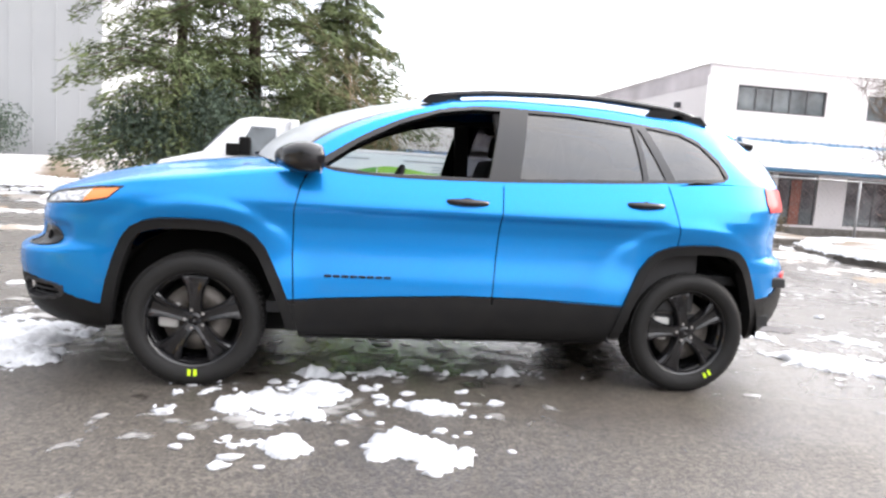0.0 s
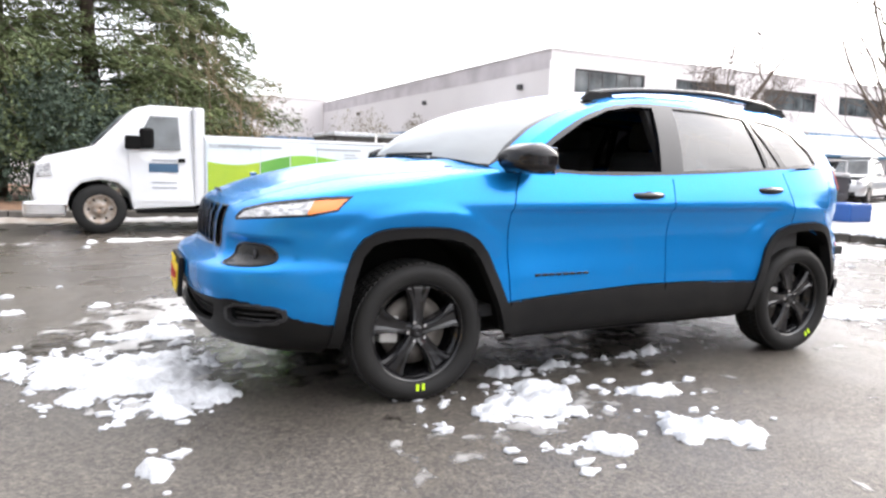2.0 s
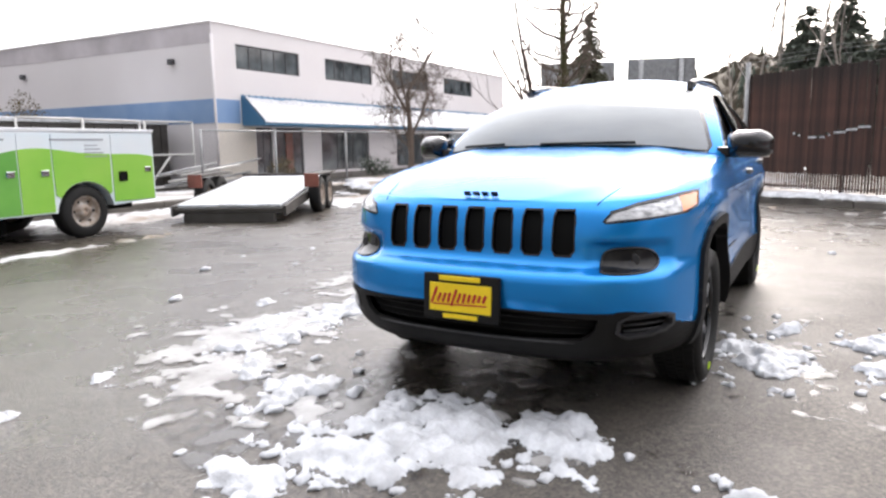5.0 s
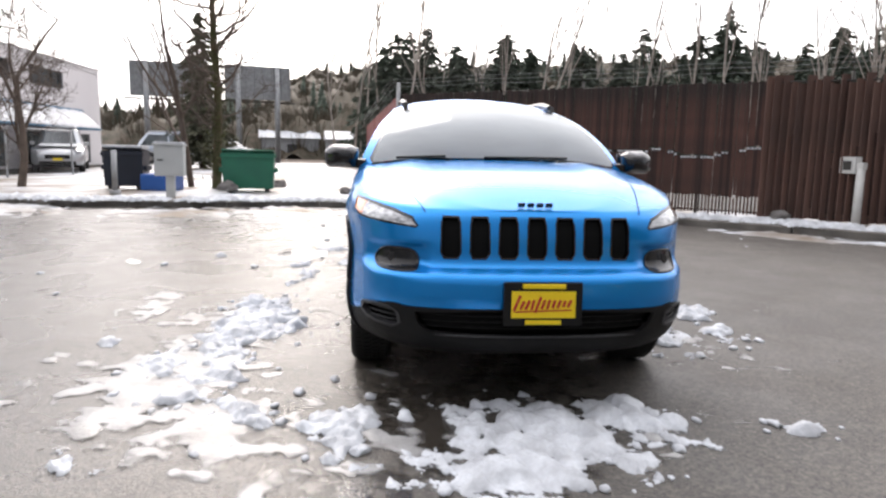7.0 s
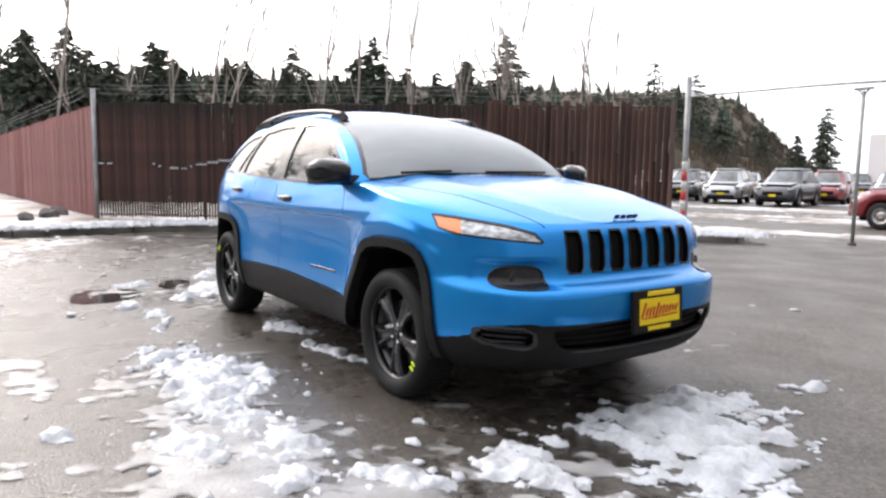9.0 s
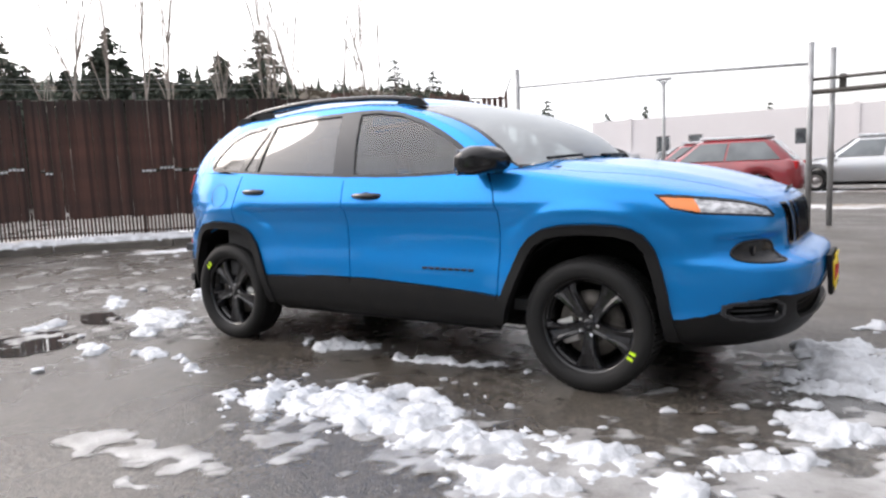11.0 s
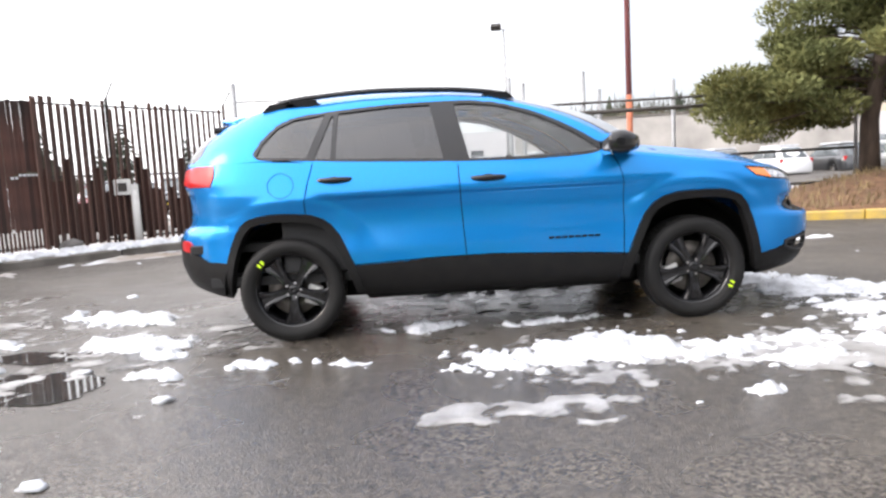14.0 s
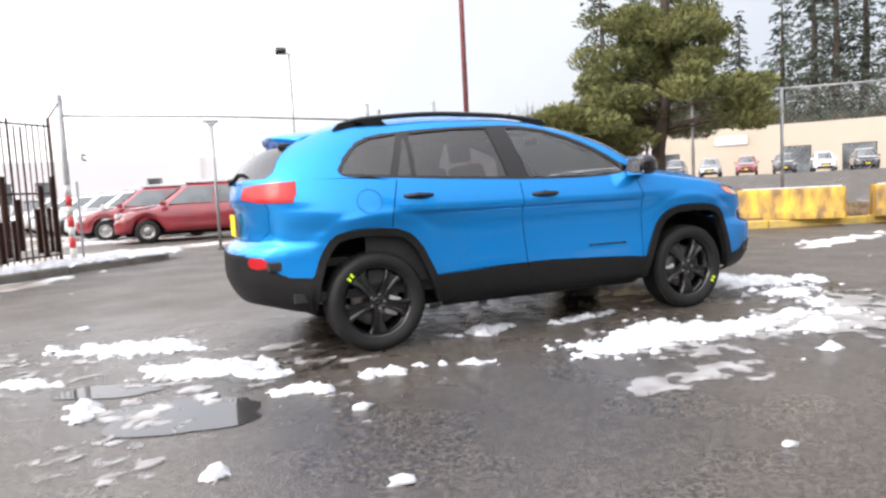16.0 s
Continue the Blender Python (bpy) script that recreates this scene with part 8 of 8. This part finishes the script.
# ---- flatbed trailer under snow ----
tr = thing("flatbed_trailer", "low tilted flatbed trailer with dual wheels under snow", "trailer", pose(3.55, 6.17, 0, 0, 0, 27))
tilt = pose(0, 0, 0.16, 0, -5.0, 0)
part("deck", moved(box(0, 3.7, 0.16, 1.95, 0.0, 0.08, 0.015), tilt), M_DARKSTEEL, tr)
part("snow_load", moved(box(0.06, 3.62, 0.20, 1.92, 0.08, 0.14, 0.025, 3), tilt), M_SNOW, tr)
for y in (0.13, 1.98):
    part("side_rail", moved(box(0, 3.7, y - 0.03, y + 0.03, -0.05, 0.12, 0.01), tilt), M_DARKSTEEL, tr)
part("end_board", box(3.70, 3.76, 0.10, 2.01, 0.34, 0.66, 0.01), M_DARKSTEEL, tr)
for y, o in ((-0.02, -1), (2.13, 1)):
    for x in (1.85, 2.55):
        road_wheel(tr, x, y, 0.33, 0.20, M_HUB, o)
    part("fender", box(1.4, 3.05, y - 0.13, y + 0.13, 0.70, 0.74, 0.01), M_DARKSTEEL, tr)
    part("fender_skirt", box(1.36, 1.40, y - 0.13, y + 0.13, 0.50, 0.74, 0.005), M_DOORRED, tr)
part("drawbar", tube([(3.7, 0.6, 0.42), (4.8, 1.05, 0.42), (3.7, 1.5, 0.42)], 0.05, 6), M_DARKSTEEL, tr)
part("jack", tube([(4.7, 1.05, 0.0), (4.7, 1.05, 0.5)], 0.04, 8), M_DARKSTEEL, tr)
part("axle", tube([(1.85, 0.1, 0.33), (1.85, 2.0, 0.33)], 0.04, 8), M_DARKSTEEL, tr)
part("rest_foot", box(0.0, 0.1, 0.3, 1.8, 0.0, 0.16, 0.01), M_DARKSTEEL, tr)

# ---- bins, box and rocks on the verge ----
M_GREENBIN = mat("green_bin_steel", (0.015, 0.16, 0.09), rough=0.5, vary=0.4, scale=2, other=(0.012, 0.11, 0.07))
M_NAVYBIN = mat("dark_navy_bin", (0.012, 0.018, 0.035), rough=0.5, vary=0.3, scale=2)
M_BOXGREY = mat("pale_grey_box", (0.55, 0.56, 0.55), rough=0.5, vary=0.3, scale=2, other=(0.44, 0.45, 0.44))
M_BLUEBIN = mat("blue_plastic", (0.02, 0.10, 0.36), rough=0.45)


def dumpster(name, x, y, yaw, w, d, h, material, label, snow=False):
    t = thing(name, label, "dumpster", pose(x, y, 0.14, 0, 0, yaw))
    bm = box(-w / 2, w / 2, -d / 2, d / 2, 0.08, h)
    for v in bm.verts:
        if v.co.z < 0.2:
            v.co.x *= 0.94
            v.co.y *= 0.85
    part("body", bm, material, t)
    for s in (-1, 1):
        part("side_rib", box(-w / 2 - 0.02, w / 2 + 0.02, s * d / 2 - 0.03, s * d / 2 + 0.03, h - 0.12, h - 0.04, 0.01), material, t)
        part("lid", moved(box(-w / 4 + 0.01, w / 4 - 0.01, -d / 2 - 0.03, d / 2 + 0.03, 0, 0.04, 0.015), pose(s * w / 4, 0, h + 0.005, 4, 0, 0)), material, t)
        part("fork_pocket", box(s * (w / 2 + 0.02) - 0.05, s * (w / 2 + 0.02) + 0.05, -d / 3, d / 3, h * 0.5, h * 0.62, 0.01), material, t)
        part("skid", box(s * w * 0.35 - 0.05, s * w * 0.35 + 0.05, -d * 0.4, d * 0.4, -0.03, 0.09), M_DARKSTEEL, t)
    if snow:
        part("snow_cap", box(-w / 2, w / 2, -d / 2, d / 2, h + 0.05, h + 0.14, 0.04), M_SNOW, t)
    return t


dumpster("dumpster", 12.7, 4.05, 96, 1.28, 1.0, 0.98, M_GREENBIN, "dark green steel bin on the snowy verge")
dumpster("dumpster", 12.9, 7.15, 96, 0.95, 0.9, 0.96, M_NAVYBIN, "dark navy bin with snow on its lid", True)
bb = thing("blue_tub", "blue plastic tub behind the utility box", "tub", pose(12.3, 6.1, 0.14))
part("tub", box(-0.4, 0.4, -0.42, 0.42, 0, 0.42, 0.06), M_BLUEBIN, bb)
ub = thing("utility_box", "pale grey steel utility box on a post with snow on top", "utility box", pose(9.95, 5.22, 0.13, 0, 0, 95))
part("post", box(-0.09, 0.09, -0.08, 0.08, -0.05, 0.50, 0.015), M_BOXGREY, ub)
part("cabinet", box(-0.30, 0.30, -0.16, 0.16, 0.47, 1.12, 0.02), M_BOXGREY, ub)
part("door_edge", box(-0.26, 0.26, 0.16, 0.172, 0.52, 1.06, 0.005), M_BOXGREY, ub)
part("lid", box(-0.33, 0.33, -0.19, 0.19, 1.12, 1.16, 0.015), M_BOXGREY, ub)
part("snow_cap", box(-0.30, 0.30, -0.16, 0.16, 1.155, 1.20, 0.02), M_SNOW, ub)
part("latch", box(0.10, 0.22, 0.172, 0.19, 0.80, 0.83), M_DARKSTEEL, ub)
dp = thing("steel_bollard", "grey galvanised bollard at the kerb", "bollard", pose(10.4, 6.55, 0.13))
part("pipe", tube([(0, 0, -0.05), (0, 0, 1.0)], 0.06, 10), M_GALV, dp)
part("foot", tube([(0, 0, -0.02), (0, 0, 0.12)], 0.12, 10), M_GALV, dp)
M_ROCK = mat("dark_rock", (0.10, 0.09, 0.085), rough=0.9, vary=0.5, scale=5, other=(0.20, 0.19, 0.18), bump=0.6, bump_scale=15)


def rock(x, y, z, s, seed, label):
    t = thing("rock", label, "rock", Matrix.Translation((x, y, z)), "rocks on the verge")
    bm = bmesh.new()
    bmesh.ops.create_icosphere(bm, subdivisions=3, radius=s)
    for v in bm.verts:
        n = 1 + 0.35 * noise.noise(v.co * (1.5 / s) + Vector((seed, 0, 0))) + 0.12 * noise.noise(v.co * (5 / s) + Vector((seed, 3, 0)))
        v.co = Vector((v.co.x * n * 1.3, v.co.y * n, max(v.co.z * n * 0.75, -s * 0.3)))
    part("stone", bm, M_ROCK, t)
    return t


rock(12.0, 4.45, 0.25, 0.22, 1, "dark boulder dusted with snow")
rock(14.6, 3.6, 0.20, 0.24, 2, "dark boulder in the snow")
rock(13.2, 1.1, 0.17, 0.20, 3, "low dark rock in the snow")
rock(13.9, 0.85, 0.17, 0.22, 4, "low dark rock in the snow")
rock(12.6, 1.6, 0.17, 0.16, 5, "low dark rock in the snow")
rock(6.55, -6.65, 0.20, 0.16, 6, "pale stone before the slatted fence")
cone = thing("traffic_cone", "orange traffic cone in the far lot", "cone", pose(-14.5, -12.5, 0.0))
part("cone", lathe([(0.02, 0.72), (0.04, 0.72), (0.16, 0.04), (0.02, 0.04)], 16), M_ORANGE, cone)
part("foot", box(-0.2, 0.2, -0.2, 0.2, 0, 0.04, 0.01), M_ORANGE, cone)

# ---- yellow barriers on the bed ----
M_BARRIER = mat("chipped_yellow_barrier", (0.62, 0.36, 0.03), rough=0.6, vary=0.8, scale=5, other=(0.17, 0.10, 0.035), stretch=(1, 1, 0.3), fine=0.3, fine_scale=25, bump=0.3, bump_scale=12)


def barrier(x, y, yaw, length, label):
    t = thing("barrier", label, "barrier", pose(x, y, 0.15, 0, 0, yaw), "yellow barriers")
    bm = bmesh.new()
    rows = []
    prof = ((0.22, 0.0), (0.22, 0.10), (0.17, 0.16), (0.14, 0.52), (0.11, 0.60), (-0.11, 0.60), (-0.14, 0.52), (-0.17, 0.16), (-0.22, 0.10), (-0.22, 0.0))
    n = 24
    for k in range(n + 1):
        s = -length / 2 + length * k / n
        groove = 0.018 if k in (6, 12, 18) else 0.0
        rows.append([bm.verts.new((s, y2 * (1 - groove * 3 * (0.15 < z2 < 0.55)), z2 + 0.008 * noise.noise(Vector((s * 3, y2 * 5, z2))))) for y2, z2 in prof])
    sheet(bm, rows)
    bm.faces.new(rows[0])
    bm.faces.new(rows[-1][::-1])
    bmesh.ops.recalc_face_normals(bm, faces=bm.faces[:])
    part("block", bm, M_BARRIER, t)
    part("snow_cap", box(-length / 2 + 0.05, length / 2 - 0.1, -0.08, 0.08, 0.595, 0.625, 0.012), M_SNOW, t)
    return t


barrier(-8.85, -4.60, -45, 1.9, "chipped yellow concrete barrier on the kerb")
barrier(-10.9, -3.25, -35, 1.9, "chipped yellow concrete barrier on the kerb")

# ---- parked cars ----
def parked_car(m, paint, label, kind="suv", group="parked cars in the lot", snow=True):
    """A parked car, nose towards local -x, resting on local z = 0."""
    t = thing("parked_vehicle", label, "car", m, group)
    H = {"suv": 1.68, "car": 1.45, "van": 1.95, "pickup": 1.75}[kind]
    L = {"suv": 4.55, "car": 4.6, "van": 5.0, "pickup": 5.6}[kind]
    a, b2 = -L / 2, L / 2
    hood = 1.02 if kind != "car" else 0.90
    fx, rx = a + 0.88, b2 - 0.95
    body = bmesh.new()
    rows = []
    n = 40
    for k in range(n + 1):
        x = a + L * k / n
        u = k / n
        zt = curve(x, (a, 0.62), (a + 0.12, hood - 0.26), (a + 0.45, hood - 0.12), (a + 1.15, hood - 0.01), (a + 1.7, hood + 0.05), (b2 - 0.25, hood + 0.06), (b2, hood - 0.10))
        wd = 0.90 * (1 - 0.30 * max(0, 1 - (x - a) / 0.35) ** 2 - 0.18 * max(0, 1 - (b2 - x) / 0.3) ** 2)
        zb = 0.30
        for cx in (fx, rx):
            if abs(x - cx) < 0.40:
                zb = max(zb, 0.34 + math.sqrt(max(0, 0.40**2 - (x - cx) ** 2)))
        row = [(0, zb), (wd * 0.96, zb), (wd, zb + 0.12), (wd * 1.0, 0.5 * (zb + zt) + 0.1), (wd * 0.96, zt - 0.05), (wd * 0.86, zt), (0, zt + 0.03)]
        rows.append([body.verts.new((x, y, z)) for y, z in [(-p, q) for p, q in row[::-1][:-1]] + row[:]][:])
    sheet(body, rows)
    bmesh.ops.remove_doubles(body, verts=body.verts[:], dist=1e-5)
    bmesh.ops.holes_fill(body, edges=[e for e in body.edges if e.is_boundary], sides=40)
    bmesh.ops.recalc_face_normals(body, faces=body.faces[:])
    part("body", body, paint, t)
    # cabin with rounded plan and raked ends
    if kind == "pickup":
        x0, x1, x2, x3 = a + 1.55, a + 2.15, a + 3.4, a + 3.6
    elif kind == "car":
        x0, x1, x2, x3 = a + 1.35, a + 2.05, b2 - 1.25, b2 - 0.45
    else:
        x0, x1, x2, x3 = a + 1.00, a + 1.95, b2 - 0.80, b2 - 0.14
    zb = hood - 0.02
    cab = bmesh.new()
    rows = []
    for k in range(7):
        u = k / 6
        z = zb + (H - zb) * u
        wd = 0.82 - 0.20 * u
        f = u ** (1.25 if u < 1 else 1)
        xa, xb = x0 + (x1 - x0) * u ** 0.8, x3 + (x2 - x3) * u ** 1.3
        r = 0.18
        rows.append([cab.verts.new((x, y, z)) for x, y in ((xa, 0), (xa + 0.04, wd - r), (xa + r, wd), (xb - r, wd), (xb - 0.03, wd - r), (xb, 0), (xb - 0.03, -wd + r), (xb - r, -wd), (xa + r, -wd), (xa + 0.04, -wd + r), (xa, 0))])
    sheet(cab, rows)
    cab.faces.new(rows[-1][:-1])
    bmesh.ops.remove_doubles(cab, verts=cab.verts[:], dist=1e-5)
    bmesh.ops.recalc_face_normals(cab, faces=cab.faces[:])
    bmesh.ops.bevel(cab, geom=[e for e in cab.edges if e.verts[0].co.z > H - 0.01 and e.verts[1].co.z > H - 0.01], offset=0.10, segments=3, affect="EDGES")
    for f in cab.faces:
        f.smooth = True
    part("cabin", cab, paint, t)
    def at(u, wo=0.012):
        return zb + (H - zb) * u, 0.82 - 0.20 * u + wo, x0 + (x1 - x0) * u ** 0.8, x3 + (x2 - x3) * u ** 1.3
    for s in (1, -1):
        z0, w0, xa0, xb0 = at(0.12)
        z1, w1, xa1, xb1 = at(0.82)
        xs0, xs1 = [xa0 + 0.26, xa0 + 0.26 + (xb0 - xa0 - 0.45) * 0.46, xb0 - 0.24], [xa1 + 0.20, xa1 + 0.20 + (xb1 - xa1 - 0.34) * 0.44, xb1 - 0.20]
        for i in range(2):
            g = bmesh.new()
            q = [(xs0[i] + 0.03, w0, z0), (xs0[i + 1] - 0.03, w0, z0), (xs1[i + 1] - 0.03, w1, z1), (xs1[i] + 0.03, w1, z1)]
            fr = [g.verts.new((x, s * y, z)) for x, y, z in q]
            bk = [g.verts.new((x, s * (y - 0.03), z)) for x, y, z in q]
            g.faces.new(fr)
            for j in range(4):
                g.faces.new((fr[j], fr[(j + 1) % 4], bk[(j + 1) % 4], bk[j]))
            bmesh.ops.recalc_face_normals(g, faces=g.faces[:])
            part("side_window", g, M_WINDOW, t)
        part("mirror", box(xa0 + 0.10, xa0 + 0.26, s * 0.95 - 0.09, s * 0.95 + 0.09, hood + 0.02, hood + 0.16, 0.03), paint, t)
        part("head_lamp", moved(box(-0.17, 0.17, -0.10, 0.10, -0.06, 0.06, 0.03), pose(a + 0.22, s * 0.66, hood - 0.22, 0, 0, -28 * s)), M_LENS, t)
        part("tail_lamp", moved(box(-0.06, 0.06, -0.08, 0.08, -0.11, 0.11, 0.03), pose(b2 - 0.10, s * 0.74, hood - 0.10, 0, 0, 16 * s)), M_RED, t)
        for cx in (fx, rx):
            road_wheel(t, cx, s * 0.79, 0.335, 0.21, M_STEEL, s)
    for front in (True, False):
        u0, u1 = 0.10, 0.86
        z0, w0, xa0, xb0 = at(u0, 0)
        z1, w1, xa1, xb1 = at(u1, 0)
        xA, xB, o = (xa0, xa1, -0.015) if front else (xb0, xb1, 0.015)
        g = bmesh.new()
        q = [(xA + o, -w0 + 0.2, z0), (xA + o, w0 - 0.2, z0), (xB + o, w1 - 0.18, z1), (xB + o, -w1 + 0.18, z1)]
        fr = [g.verts.new(p) for p in q]
        bk = [g.verts.new((p[0] - o * 3, p[1], p[2])) for p in q]
        g.faces.new(fr)
        for j in range(4):
            g.faces.new((fr[j], fr[(j + 1) % 4], bk[(j + 1) % 4], bk[j]))
        bmesh.ops.recalc_face_normals(g, faces=g.faces[:])
        part("windscreen" if front else "rear_window", g, M_WINDOW, t)
    part("grille", box(a - 0.01, a + 0.05, -0.42, 0.42, 0.52, 0.68, 0.015), M_SEAL, t)
    part("bumper", box(a - 0.02, a + 0.10, -0.62, 0.62, 0.30, 0.44, 0.03), M_PLASTIC, t)
    part("plate", box(a - 0.03, a - 0.01, -0.16, 0.16, 0.46, 0.56), M_YELLOWPLATE, t)
    part("underside", box(a + 0.3, b2 - 0.3, -0.7, 0.7, 0.2, 0.42), M_SEAL, t)
    if kind == "pickup":
        part("bed_opening", box(x3 + 0.15, b2 - 0.1, -0.7, 0.7, hood + 0.05, hood + 0.075), M_SEAL, t)
    if snow:
        part("roof_snow", box(x1 + 0.02, x2 - 0.02, -0.55, 0.55, H - 0.02, H + 0.06, 0.04, 3), M_SNOW, t)
        part("hood_snow", moved(box(-0.5, 0.55, -0.66, 0.66, 0, 0.035, 0.015), pose(a + 0.95, 0, hood + 0.005, 0, -5, 0)), M_SNOW, t)
    return t


P_RED = mat("red_car_paint", (0.30, 0.02, 0.03), rough=0.3, coat=1.0, vary=0.2, scale=2)
P_WHITE = mat("white_car_paint", (0.72, 0.73, 0.74), rough=0.3, coat=1.0, vary=0.2, scale=2, other=(0.62, 0.62, 0.63))
P_SILVER = mat("silver_car_paint", (0.42, 0.43, 0.44), rough=0.3, metal=0.6, coat=1.0)
P_DARK = mat("charcoal_car_paint", (0.03, 0.033, 0.037), rough=0.3, coat=1.0, vary=0.2, scale=2)
P_VAN = mat("pale_van_paint", (0.52, 0.58, 0.66), rough=0.35, coat=0.8)
red = parked_car(pose(1.65, -16.6, 0, 0, 0, 178), P_RED, "dark red sport utility car with snow on the roof")
copy_thing(red, pose(2.9, -19.6, 0, 0, 0, 176))
wh = parked_car(pose(3.6, -22.8, 0, 0, 0, 176), P_WHITE, "white sport utility car under snow")
dk = parked_car(pose(-4.9, -18.6, 0, 0, 0, 8), P_DARK, "charcoal sport utility car with snow on the roof")
sv = parked_car(pose(-2.0, -21.2, 0, 0, 0, 176), P_SILVER, "silver sport utility car with snow on the roof")
for k in range(4):
    copy_thing(wh, pose(4.6 + 1.0 * k, -26.0 - 3.1 * k, 0, 0, 0, 176))
for k in range(11):
    src = (dk, sv, wh, dk, red, sv, wh, dk, wh, sv, dk)[k]
    copy_thing(src, pose(9.5 + 3.0 * k * 0.9, -40.5 + 0.8 * k, 0, 0, 0, -72))
# nearer rows of the far lot
for k, (src, x, y) in enumerate(((sv, 15.8, -29.4), (dk, 12.4, -28.9), (red, 13.0, -34.0), (dk, 19.6, -31.4), (wh, 22.6, -33.4))):
    copy_thing(src, pose(x, y, 0, 0, 0, (-66, -78, -70, -64, -66)[k]))
for k in range(9):
    copy_thing((wh, dk, sv, wh, wh, dk, sv, wh, dk)[k], pose(15.0 + 3.1 * k, -50.5 + 1.6 * k, 0, 0, 0, -62))
for k in range(2, 6):
    copy_thing((wh, dk, sv)[k % 3], pose(-8.5 - 3.2 * k, -30.0, 0, 0, 0, 90))
for k in range(20):
    x, y = -29.9 - 2.05 * k, -59.2 + 2.22 * k
    copy_thing((wh, dk, sv, red, dk)[k % 5], pose(x, y, 0.95, 0, 0, 133 + 90))
parked_car(pose(24.6, 13.8, 0.14, 0, 0, 20), P_SILVER, "silver pickup truck parked on the snowy verge", "pickup", "vehicles past the verge")
parked_car(pose(39.3, 13.2, 0.14, 0, 0, 95), P_VAN, "pale blue van parked on the snowy verge", "van", "vehicles past the verge")
copy_thing(wh, pose(49.0, 12.2, 0.14, 0, 0, 70))
# flood-lamp masts over the far lot
for x, y, h in ((-5.1, -36.5, 9.6),):
    fm = thing("flood_mast", "slim mast with a flood lamp over the car lot", "mast", Matrix.Translation((x, y, 0)), "flood masts")
    part("mast", tube([(0, 0, 0), (0, 0, h)], 0.09, 8, radii=[0.11, 0.06]), M_GALV, fm)
    part("crossbar", tube([(-0.1, 0, h), (0.35, 0, h + 0.1)], 0.04, 6), M_GALV, fm)
    part("flood_lamp", moved(box(-0.3, 0.3, -0.2, 0.2, -0.12, 0.12, 0.04), pose(0.45, 0, h + 0.18, 30, 0, 0)), M_DARKSTEEL, fm)
